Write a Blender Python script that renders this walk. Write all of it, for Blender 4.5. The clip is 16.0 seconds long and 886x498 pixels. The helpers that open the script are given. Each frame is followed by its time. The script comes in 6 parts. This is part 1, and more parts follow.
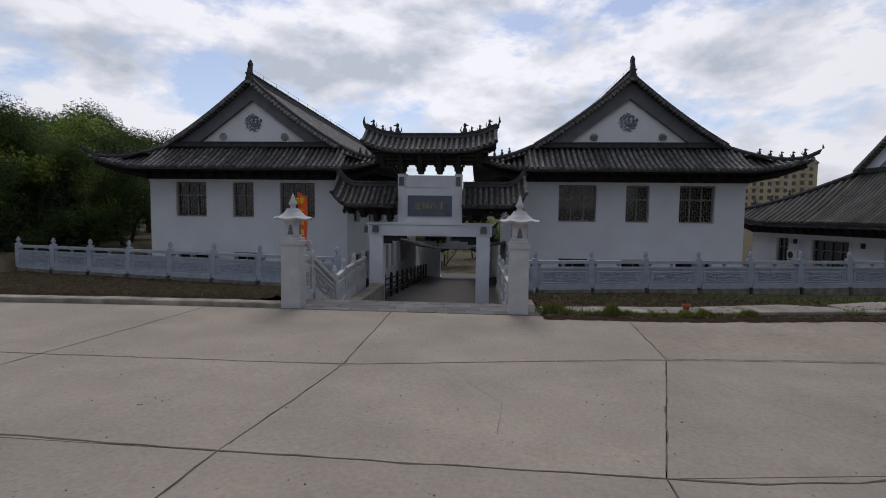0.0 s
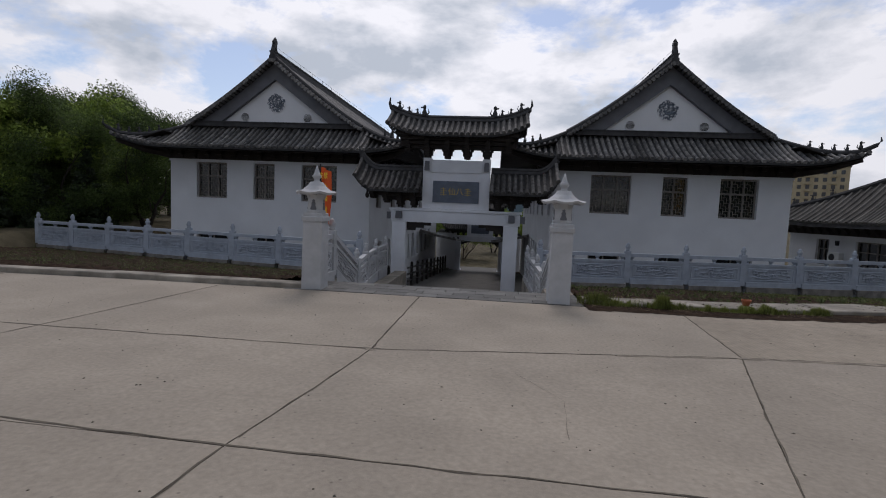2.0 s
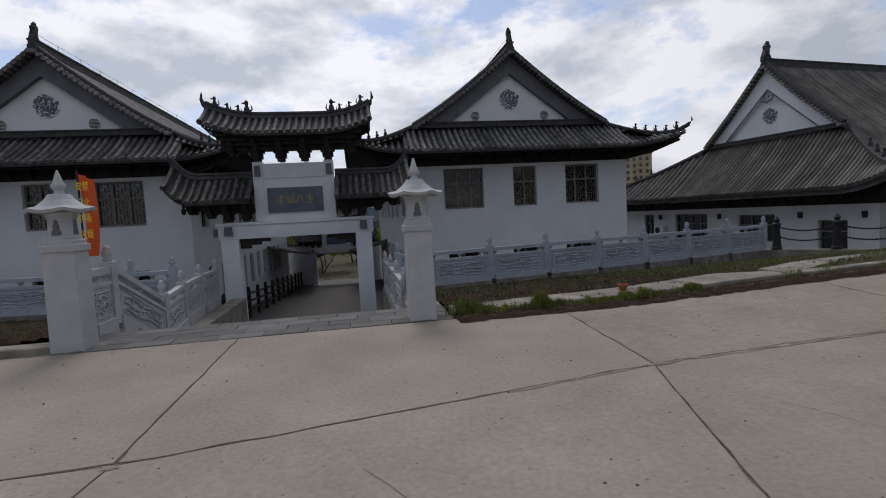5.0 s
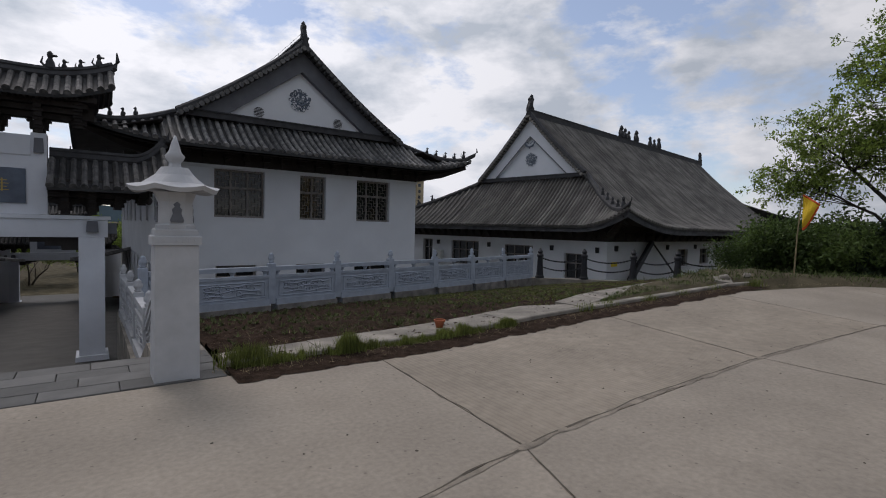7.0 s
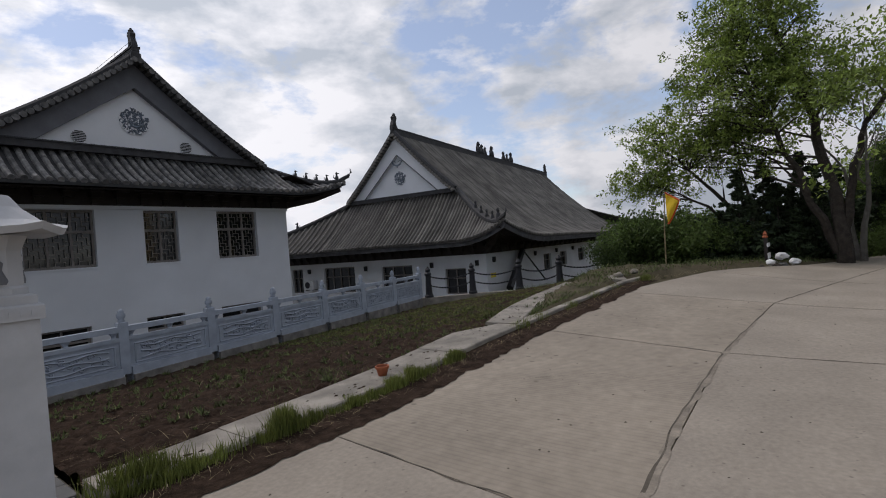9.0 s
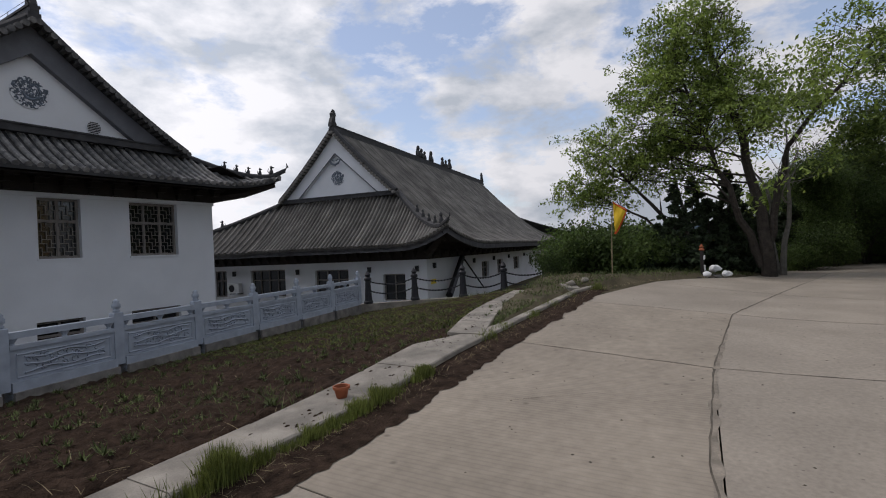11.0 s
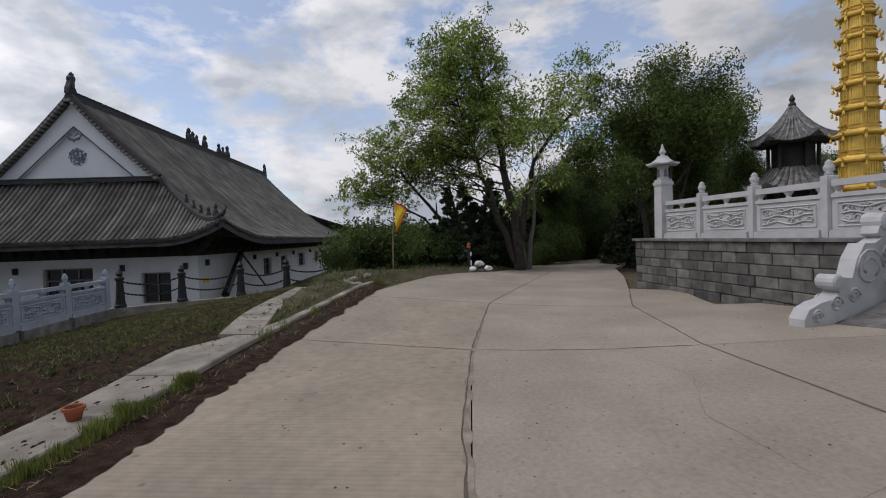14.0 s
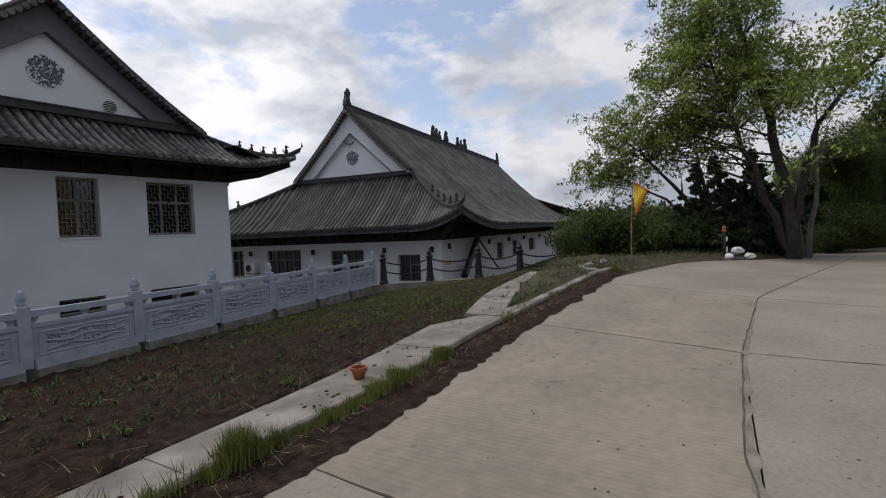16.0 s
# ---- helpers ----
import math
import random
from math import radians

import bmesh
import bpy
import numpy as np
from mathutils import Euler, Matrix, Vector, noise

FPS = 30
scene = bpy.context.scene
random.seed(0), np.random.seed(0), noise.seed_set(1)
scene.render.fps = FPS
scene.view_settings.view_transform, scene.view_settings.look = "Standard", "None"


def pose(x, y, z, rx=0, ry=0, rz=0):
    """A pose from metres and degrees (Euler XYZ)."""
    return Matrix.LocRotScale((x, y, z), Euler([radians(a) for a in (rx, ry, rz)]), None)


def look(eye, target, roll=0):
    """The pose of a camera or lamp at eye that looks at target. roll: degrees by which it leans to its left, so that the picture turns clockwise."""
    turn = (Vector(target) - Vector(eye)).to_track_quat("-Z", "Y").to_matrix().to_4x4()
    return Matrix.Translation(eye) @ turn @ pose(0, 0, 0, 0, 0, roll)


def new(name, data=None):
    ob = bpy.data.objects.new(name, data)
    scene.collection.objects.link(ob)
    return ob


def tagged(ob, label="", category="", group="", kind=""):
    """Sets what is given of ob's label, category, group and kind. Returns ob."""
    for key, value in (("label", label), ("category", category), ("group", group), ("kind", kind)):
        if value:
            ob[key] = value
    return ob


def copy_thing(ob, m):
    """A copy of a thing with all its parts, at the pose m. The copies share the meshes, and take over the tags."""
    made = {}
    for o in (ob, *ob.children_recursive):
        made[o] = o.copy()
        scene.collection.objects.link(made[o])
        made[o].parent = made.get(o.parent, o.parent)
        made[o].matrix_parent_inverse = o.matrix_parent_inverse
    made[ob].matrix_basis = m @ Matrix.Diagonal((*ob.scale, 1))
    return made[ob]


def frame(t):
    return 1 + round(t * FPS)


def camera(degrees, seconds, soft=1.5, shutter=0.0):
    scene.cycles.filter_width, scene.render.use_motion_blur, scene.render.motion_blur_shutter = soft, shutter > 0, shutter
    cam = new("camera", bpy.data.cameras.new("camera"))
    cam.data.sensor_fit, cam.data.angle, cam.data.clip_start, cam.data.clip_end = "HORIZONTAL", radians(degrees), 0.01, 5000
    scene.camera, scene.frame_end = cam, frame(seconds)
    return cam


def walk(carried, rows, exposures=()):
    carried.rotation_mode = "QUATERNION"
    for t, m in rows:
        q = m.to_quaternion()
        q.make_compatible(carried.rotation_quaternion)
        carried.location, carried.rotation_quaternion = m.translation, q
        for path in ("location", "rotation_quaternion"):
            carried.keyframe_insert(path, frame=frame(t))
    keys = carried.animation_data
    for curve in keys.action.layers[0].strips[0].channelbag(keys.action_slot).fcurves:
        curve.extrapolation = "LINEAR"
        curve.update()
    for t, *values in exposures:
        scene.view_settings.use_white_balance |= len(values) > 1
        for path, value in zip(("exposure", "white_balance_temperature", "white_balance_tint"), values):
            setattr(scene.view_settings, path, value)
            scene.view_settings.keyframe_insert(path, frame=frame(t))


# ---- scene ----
ROWS = [
    (0, -0.162, 1.147, 1.901, -4.25, -4.03, 0.74),
    (0.5, -0.237, 1.346, 1.826, -3.64, -7.31, 4.41),
    (1, -0.374, 1.487, 1.759, -2.54, -5.28, 2.52),
    (1.5, -0.46, 1.684, 1.66, -11.25, -1.61, 2.09),
    (2, -0.531, 1.887, 1.582, -6.18, -4.68, 2.37),
    (2.5, -0.589, 2.047, 1.518, -3.16, -3.99, 0.5),
    (3, -0.679, 2.366, 1.477, -9.16, -3.93, 2.46),
    (3.2, -0.713, 2.43, 1.474, -5.54, -3.24, 4.65),
    (5.3, -0.193, 4.043, 1.465, 11.67, -4.36, -2.1),
    (5.5, -0.188, 4.206, 1.474, 12.14, -4.58, 0.58),
    (6, -0.151, 4.592, 1.488, 22.85, -4.25, 0.68),
    (6.5, -0.036, 4.997, 1.495, 31.86, -4.55, -1.74),
    (7, -0.045, 5.457, 1.481, 35.74, -2.47, 1.39),
    (7.5, -0.09, 5.777, 1.513, 44.33, -1.75, 0.68),
    (8, -0.039, 6.193, 1.54, 43.4, -1.96, -2.69),
    (8.5, -0.065, 6.568, 1.526, 45.24, -0.63, -2.77),
    (9, -0.004, 6.933, 1.501, 52.05, -0.29, -4.29),
    (9.5, 0.288, 7.29, 1.486, 55.77, -0.04, -1.98),
    (9.7, 0.316, 7.433, 1.493, 58.93, -0.18, -1.73),
    (11.8, 0.436, 7.841, 1.427, 60.78, -0.24, -2.88),
    (12, 0.442, 7.852, 1.452, 61.35, -0.62, -2.82),
    (12.5, 0.434, 7.838, 1.458, 64.6, -1.23, -1.96),
    (13, 0.393, 7.788, 1.459, 68.53, -1.61, -1.56),
    (13.5, 0.37, 7.743, 1.448, 75.76, -1.54, -1.1),
    (14, 0.365, 7.689, 1.436, 84.61, -1.37, -1.86),
    (14.5, 0.376, 7.699, 1.429, 84.72, -1.62, -1.99),
    (15, 0.41, 7.784, 1.425, 75.13, -1.55, -1.92),
    (15.5, 0.478, 7.869, 1.425, 67.26, -1.62, -2.42),
    (16, 0.49, 7.914, 1.431, 58.44, -2.14, -2.42),
]
cam = camera(84.2, 16.0, soft=1.05)


def eye_pose(x, y, z, turn, tilt, roll):
    a, b = radians(turn), radians(tilt)
    ahead = Vector((math.sin(a) * math.cos(b), math.cos(a) * math.cos(b), math.sin(b)))
    return look((x, y, z), Vector((x, y, z)) + ahead, roll)


walk(cam, [(t, eye_pose(*r)) for t, *r in ROWS], exposures=[(0.0, -0.06, 6360, 18), (8.0, 0.03, 6420, 17), (9.6, 0.16, 6480, 17), (12.0, 0.2, 6480, 17), (16.0, 0.22, 6480, 17)])

# ---- light: a bright broken overcast, the sun veiled behind the halls ----
SUN_AZ, SUN_EL = -6.0, 52.0
world = bpy.data.worlds.new("sky")
scene.world = world
world.use_nodes = True
wn, wl = world.node_tree.nodes, world.node_tree.links
wn.clear()


def wnode(kind, **kw):
    n = wn.new(kind)
    for key, value in kw.items():
        n.inputs[key].default_value = value
    return n


def wmath(op, a, b=None, clamp=False):
    n = wn.new("ShaderNodeMath")
    n.operation, n.use_clamp = op, clamp
    for i, v in enumerate((a, b)):
        if v is None:
            continue
        if isinstance(v, (int, float)):
            n.inputs[i].default_value = v
        else:
            wl.new(v, n.inputs[i])
    return n.outputs[0]


out = wn.new("ShaderNodeOutputWorld")
back = wn.new("ShaderNodeBackground")
sky = wn.new("ShaderNodeTexSky")
sky.sky_type, sky.sun_disc = "NISHITA", False
sky.sun_elevation, sky.sun_rotation = radians(SUN_EL), radians(SUN_AZ)
sky.air_density, sky.dust_density = 1.0, 0.6
coord = wn.new("ShaderNodeTexCoord")
sep = wn.new("ShaderNodeSeparateXYZ")
wl.new(coord.outputs["Generated"], sep.inputs[0])
comb = wn.new("ShaderNodeCombineXYZ")
wl.new(sep.outputs[0], comb.inputs[0])
wl.new(sep.outputs[1], comb.inputs[1])
wl.new(wmath("MULTIPLY", sep.outputs[2], 2.1), comb.inputs[2])
big = wnode("ShaderNodeTexNoise", Scale=3.4, Detail=10.0, Roughness=0.60, Distortion=0.1)
shade = wnode("ShaderNodeTexNoise", Scale=4.6, Detail=8.0, Roughness=0.55, Distortion=0.1)
off = wn.new("ShaderNodeVectorMath")
off.operation = "ADD"
off.inputs[1].default_value = (3.7, 1.9, 5.2)
wl.new(comb.outputs[0], big.inputs["Vector"])
wl.new(comb.outputs[0], off.inputs[0])
wl.new(off.outputs[0], shade.inputs["Vector"])
cover = wn.new("ShaderNodeMapRange")
cover.inputs["From Min"].default_value, cover.inputs["From Max"].default_value = 0.415, 0.51
wl.new(big.outputs["Fac"], cover.inputs["Value"])
lit = wn.new("ShaderNodeValToRGB")
lit.color_ramp.elements[0].position, lit.color_ramp.elements[0].color = 0.37, (0.50, 0.565, 0.62, 1)
lit.color_ramp.elements[1].position, lit.color_ramp.elements[1].color = 0.55, (0.92, 0.95, 0.96, 1)
wl.new(shade.outputs["Fac"], lit.inputs[0])
glow = wn.new("ShaderNodeVectorMath")
glow.operation = "DOT_PRODUCT"
sa, se = radians(SUN_AZ), radians(30)
glow.inputs[1].default_value = (math.sin(sa) * math.cos(se), math.cos(sa) * math.cos(se), math.sin(se))
wl.new(coord.outputs["Generated"], glow.inputs[0])
near_sun = wmath("POWER", wmath("MULTIPLY", wmath("ADD", glow.outputs["Value"], 1.0), 0.5), 1.6)
gain = wmath("ADD", wmath("MULTIPLY", near_sun, 0.60), 0.42)
bright = wn.new("ShaderNodeVectorMath")
bright.operation = "SCALE"
wl.new(lit.outputs[0], bright.inputs[0])
wl.new(gain, bright.inputs["Scale"])
blue = wn.new("ShaderNodeVectorMath")
blue.operation = "SCALE"
wl.new(sky.outputs[0], blue.inputs[0])
blue.inputs["Scale"].default_value = 0.11
veil = wn.new("ShaderNodeMix")
veil.data_type = "RGBA"
veil.inputs[0].default_value = 0.25
wl.new(blue.outputs[0], veil.inputs[6])
veil.inputs[7].default_value = (0.62, 0.70, 0.78, 1)
haze = wn.new("ShaderNodeMix")
haze.data_type = "RGBA"
wl.new(cover.outputs[0], haze.inputs[0])
wl.new(veil.outputs[2], haze.inputs[6])
wl.new(bright.outputs[0], haze.inputs[7])
wl.new(haze.outputs[2], back.inputs["Color"])
back.inputs["Strength"].default_value = 1.0
wl.new(back.outputs[0], out.inputs[0])

sun = new("sun", bpy.data.lights.new("sun", "SUN"))
sun.data.energy, sun.data.angle, sun.data.color = 1.0, radians(22), (1.0, 0.95, 0.88)
sun.matrix_world = look((0, 0, 30), Vector((0, 0, 30)) - Vector((math.sin(radians(SUN_AZ)) * math.cos(radians(SUN_EL)), math.cos(radians(SUN_AZ)) * math.cos(radians(SUN_EL)), math.sin(radians(SUN_EL)))))


# ---- materials ----
def material(name, base, rough=0.8, metal=0.0, vary=0.25, scale=3.0, fine=40.0, bump=0.25, second=None, tilt=0.0, per_piece=0.0, island=0.0, stain=0.0, spec=0.35, distance=0.01, specks=0.0, brushed=0.0, thin=0.0):
    """Procedural surface: base colour, blotches at one scale, grain at another, relief from the grain."""
    m = bpy.data.materials.new(name)
    m.use_nodes = True
    n, l = m.node_tree.nodes, m.node_tree.links
    b = n["Principled BSDF"]
    b.inputs["Roughness"].default_value, b.inputs["Metallic"].default_value = rough, metal
    b.inputs["Specular IOR Level"].default_value = spec
    geo = n.new("ShaderNodeNewGeometry")
    blot, grain = n.new("ShaderNodeTexNoise"), n.new("ShaderNodeTexNoise")
    blot.inputs["Scale"].default_value, blot.inputs["Detail"].default_value = scale, 5.0
    grain.inputs["Scale"].default_value, grain.inputs["Detail"].default_value = fine, 4.0
    for t in (blot, grain):
        l.new(geo.outputs["Position"], t.inputs["Vector"])
    ramp = n.new("ShaderNodeValToRGB")
    dark = tuple(c * (1 - vary) for c in base)
    light = tuple(min(1.0, c * (1 + vary)) for c in (second or base))
    ramp.color_ramp.elements[0].position, ramp.color_ramp.elements[0].color = 0.32, (*dark, 1)
    ramp.color_ramp.elements[1].position, ramp.color_ramp.elements[1].color = 0.68, (*light, 1)
    l.new(blot.outputs["Fac"], ramp.inputs[0])
    last = ramp.outputs[0]

    def times(socket, fac_out, lo, hi):
        mr = n.new("ShaderNodeMapRange")
        mr.inputs["From Min"].default_value, mr.inputs["From Max"].default_value = 0.25, 0.75
        mr.inputs["To Min"].default_value, mr.inputs["To Max"].default_value = lo, hi
        l.new(fac_out, mr.inputs["Value"])
        v = n.new("ShaderNodeVectorMath")
        v.operation = "SCALE"
        l.new(socket, v.inputs[0])
        l.new(mr.outputs[0], v.inputs["Scale"])
        return v.outputs[0]

    last = times(last, grain.outputs["Fac"], 1 - vary * 0.5, 1 + vary * 0.5)
    if stain:
        st = n.new("ShaderNodeTexNoise")
        st.inputs["Scale"].default_value, st.inputs["Detail"].default_value = scale * 0.35, 7.0
        st.inputs["Roughness"].default_value = 0.65
        l.new(geo.outputs["Position"], st.inputs["Vector"])
        last = times(last, st.outputs["Fac"], 1 - stain, 1 + stain * 0.5)
    if specks:
        sp = n.new("ShaderNodeTexNoise")
        sp.inputs["Scale"].default_value, sp.inputs["Detail"].default_value = specks, 3.0
        l.new(geo.outputs["Position"], sp.inputs["Vector"])
        last = times(last, sp.outputs["Fac"], 0.86, 1.14)
        vo = n.new("ShaderNodeTexVoronoi")
        vo.inputs["Scale"].default_value = specks * 0.35
        l.new(geo.outputs["Position"], vo.inputs["Vector"])
        pit = n.new("ShaderNodeMapRange")
        pit.inputs["From Min"].default_value, pit.inputs["From Max"].default_value = 0.05, 0.12
        pit.inputs["To Min"].default_value = 0.62
        l.new(vo.outputs["Distance"], pit.inputs["Value"])
        v2 = n.new("ShaderNodeVectorMath")
        v2.operation = "SCALE"
        l.new(last, v2.inputs[0])
        l.new(pit.outputs[0], v2.inputs["Scale"])
        last = v2.outputs[0]
    if per_piece:
        info = n.new("ShaderNodeObjectInfo")
        last = times(last, info.outputs["Random"], 1 - per_piece, 1 + per_piece)
    if island:
        last = times(last, geo.outputs["Random Per Island"], 1 - island, 1 + island)
    l.new(last, b.inputs["Base Color"])
    if bump:
        bp = n.new("ShaderNodeBump")
        bp.inputs["Strength"].default_value, bp.inputs["Distance"].default_value = bump, distance
        height = grain.outputs["Fac"]
        if brushed:
            wv = n.new("ShaderNodeTexWave")
            wv.bands_direction = "X"
            wv.inputs["Scale"].default_value, wv.inputs["Distortion"].default_value = brushed, 0.8
            wv.inputs["Detail"].default_value, wv.inputs["Detail Scale"].default_value = 2.0, 0.6
            l.new(geo.outputs["Position"], wv.inputs["Vector"])
            ad = n.new("ShaderNodeMath")
            ad.operation = "MULTIPLY_ADD"
            ad.inputs[1].default_value = 0.9
            l.new(wv.outputs["Fac"], ad.inputs[0])
            l.new(height, ad.inputs[2])
            height = ad.outputs[0]
            b_old = b.inputs["Base Color"].links[0].from_socket
            groove = n.new("ShaderNodeMapRange")
            groove.inputs["From Min"].default_value, groove.inputs["From Max"].default_value = 0.0, 0.4
            groove.inputs["To Min"].default_value = 0.80
            l.new(wv.outputs["Fac"], groove.inputs["Value"])
            worn = n.new("ShaderNodeMix")
            worn.inputs[3].default_value = 1.0
            l.new(blot.outputs["Fac"], worn.inputs[0])
            l.new(groove.outputs[0], worn.inputs[2])
            cut = n.new("ShaderNodeVectorMath")
            cut.operation = "SCALE"
            l.new(b_old, cut.inputs[0])
            l.new(worn.outputs[0], cut.inputs["Scale"])
            l.new(cut.outputs[0], b.inputs["Base Color"])
        l.new(height, bp.inputs["Height"])
        l.new(bp.outputs[0], b.inputs["Normal"])
    if thin:
        tr = n.new("ShaderNodeBsdfTranslucent")
        l.new(last, tr.inputs["Color"])
        mx = n.new("ShaderNodeMixShader")
        mx.inputs[0].default_value = thin
        l.new(b.outputs[0], mx.inputs[1])
        l.new(tr.outputs[0], mx.inputs[2])
        l.new(mx.outputs[0], n["Material Output"].inputs["Surface"])
    return m


TILE = material("grey_roof_tile", (0.115, 0.115, 0.118), 0.7, vary=0.4, scale=5.0, fine=14, bump=0.5, second=(0.155, 0.15, 0.142), per_piece=0.3, stain=0.35)
TILE_GATE = material("charcoal_roof_tile", (0.05, 0.05, 0.051), 0.7, vary=0.45, scale=6.0, fine=14, bump=0.5, second=(0.085, 0.082, 0.078), per_piece=0.35, stain=0.35)
# channel colours set far below the ribs, painting in the valley shade
PAN = material("shade_darkened_channel_tile", (0.035, 0.035, 0.036), 0.8, vary=0.35, scale=3.0, fine=25, bump=0.4, stain=0.3)
PAN_FAR = material("shade_darkened_weathered_channel_tile", (0.05, 0.047, 0.043), 0.85, vary=0.3, scale=1.5, fine=20, bump=0.4, stain=0.3)
TILE_FAR = material("weathered_roof_tile", (0.15, 0.141, 0.127), 0.8, vary=0.3, scale=1.2, fine=20, bump=0.4, per_piece=0.22, stain=0.35)
FASCIA = material("grey_eave_board", (0.17, 0.17, 0.18), 0.85, vary=0.2, scale=3, fine=40, bump=0.2, stain=0.2)
RIDGE = material("dark_ridge_tile", (0.04, 0.04, 0.042), 0.75, vary=0.3, scale=4, fine=30, bump=0.4)
PLASTER = material("white_plaster", (0.70, 0.715, 0.74), 0.9, vary=0.05, scale=0.8, fine=60, bump=0.1, stain=0.07)
RAKE = material("slate_grey_paint_and_shadow", (0.13, 0.135, 0.15), 0.7, vary=0.15, scale=2, fine=40, bump=0.15)
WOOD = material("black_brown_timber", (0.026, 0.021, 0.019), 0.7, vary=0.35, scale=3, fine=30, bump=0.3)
STONE = material("white_grey_granite", (0.45, 0.455, 0.465), 0.75, vary=0.08, scale=5, fine=220, bump=0.15, stain=0.12, distance=0.004)
FOOTING = material("stained_stone_footing", (0.22, 0.205, 0.185), 0.85, vary=0.3, scale=4, fine=90, bump=0.4, stain=0.5)
BLUESTONE = material("pale_blue_grey_stone", (0.36, 0.40, 0.46), 0.75, vary=0.1, scale=5, fine=180, bump=0.15, stain=0.15, distance=0.004)
GATE = material("pale_painted_stone", (0.66, 0.68, 0.72), 0.8, vary=0.05, scale=2, fine=100, bump=0.1, stain=0.08)
PLAQUE = material("blue_grey_plaque", (0.10, 0.12, 0.155), 0.6, vary=0.15, scale=5, fine=80, bump=0.1)
GOLD_INK = material("dull_gold_lettering", (0.42, 0.30, 0.08), 0.5, vary=0.1, bump=0)
FRAME = material("grey_brown_window_frame", (0.20, 0.18, 0.165), 0.6, vary=0.15, scale=6, fine=60, bump=0.15)
LATTICE = material("bronze_lattice", (0.21, 0.19, 0.165), 0.6, vary=0.2, scale=6, fine=60, bump=0.1)
# iron black; also painted where halls and vent slits are only dark inside
BASALT = material("charcoal_iron_and_unlit_black", (0.018, 0.018, 0.022), 0.55, vary=0.25, scale=6, fine=60, bump=0.2)
CONCRETE = material("worn_road_concrete", (0.302, 0.262, 0.211), 0.9, vary=0.1, scale=0.9, fine=120, bump=0.25, stain=0.22, per_piece=0.06, distance=0.006, specks=26)
BRUSHED = material("brushed_road_concrete", (0.308, 0.263, 0.206), 0.9, vary=0.1, scale=0.9, fine=120, bump=0.25, stain=0.22, per_piece=0.06, distance=0.006, specks=9, brushed=5.6)
DIRT = material("brown_dirt_stain", (0.25, 0.215, 0.17), 0.95, vary=0.3, scale=5, fine=60, bump=0.3, stain=0.3)
KERBSTONE = material("weathered_concrete_kerb", (0.29, 0.262, 0.22), 0.9, vary=0.3, scale=3, fine=90, bump=0.5, stain=0.45)
CRACK = material("dirt_in_joint", (0.10, 0.085, 0.065), 0.95, vary=0.3, scale=6, fine=60, bump=0.3)
SOIL = material("dark_garden_soil", (0.047, 0.031, 0.022), 0.95, vary=0.5, scale=9, fine=45, bump=1.0, stain=0.35, distance=0.04, spec=0.05)
EARTH = material("dry_verge_earth", (0.10, 0.086, 0.056), 0.95, vary=0.35, scale=1.5, fine=30, bump=0.8, stain=0.3, distance=0.03, spec=0.05)
PAVING = material("grey_stone_paving", (0.135, 0.133, 0.126), 0.85, vary=0.12, scale=4, fine=90, bump=0.3, per_piece=0.18, stain=0.15)
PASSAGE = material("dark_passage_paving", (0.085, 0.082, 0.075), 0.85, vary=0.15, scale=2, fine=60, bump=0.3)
BLOCK = material("grey_granite_block", (0.125, 0.121, 0.114), 0.85, vary=0.35, scale=5, fine=60, bump=0.8, per_piece=0.26, stain=0.35)
MORTAR = material("pale_mortar", (0.22, 0.22, 0.21), 0.95, vary=0.15, scale=6, fine=80, bump=0.3)
GOLD = material("golden_cast_metal", (0.70, 0.47, 0.10), 0.5, metal=0.35, vary=0.2, scale=4, fine=40, bump=0.2)
BARK = material("dark_tree_bark", (0.045, 0.037, 0.03), 0.95, vary=0.35, scale=6, fine=30, bump=0.9, distance=0.03)
DEAD = material("pale_bare_branch", (0.16, 0.15, 0.13), 0.9, vary=0.2, scale=6, fine=30, bump=0.4)
TERRACOTTA = material("orange_brown_terracotta", (0.33, 0.10, 0.045), 0.8, vary=0.12, scale=8, fine=60, bump=0.2)
CLOTH_Y = material("yellow_flag_cloth", (0.75, 0.50, 0.03), 0.85, vary=0.1, bump=0.1)
CLOTH_R = material("orange_red_flag_cloth", (0.62, 0.10, 0.025), 0.85, vary=0.1, bump=0.1)
BAMBOO = material("weathered_pole", (0.22, 0.18, 0.10), 0.8, vary=0.2, scale=6, fine=40, bump=0.2)
GLASS = material("dark_window_glass", (0.012, 0.014, 0.016), 0.08, vary=0.1, bump=0, spec=0.6)
YELLOW = material("yellow_sign_panel", (0.72, 0.55, 0.03), 0.6, vary=0.05, bump=0)
RELIEF = material("slate_blue_relief", (0.16, 0.19, 0.23), 0.8, vary=0.2, scale=10, fine=60, bump=0.2)
CREAM = material("cream_render", (0.42, 0.35, 0.23), 0.9, vary=0.1, scale=0.3, fine=5, bump=0)
LEAF = material("spring_green_leaf", (0.16, 0.235, 0.045), 0.6, vary=0.35, scale=0.5, fine=3, bump=0, second=(0.20, 0.265, 0.055), island=0.4, thin=0.5)
LEAF_MID = material("olive_green_leaf", (0.075, 0.115, 0.028), 0.65, vary=0.35, scale=0.5, fine=3, bump=0, second=(0.105, 0.15, 0.036), island=0.4, thin=0.45)
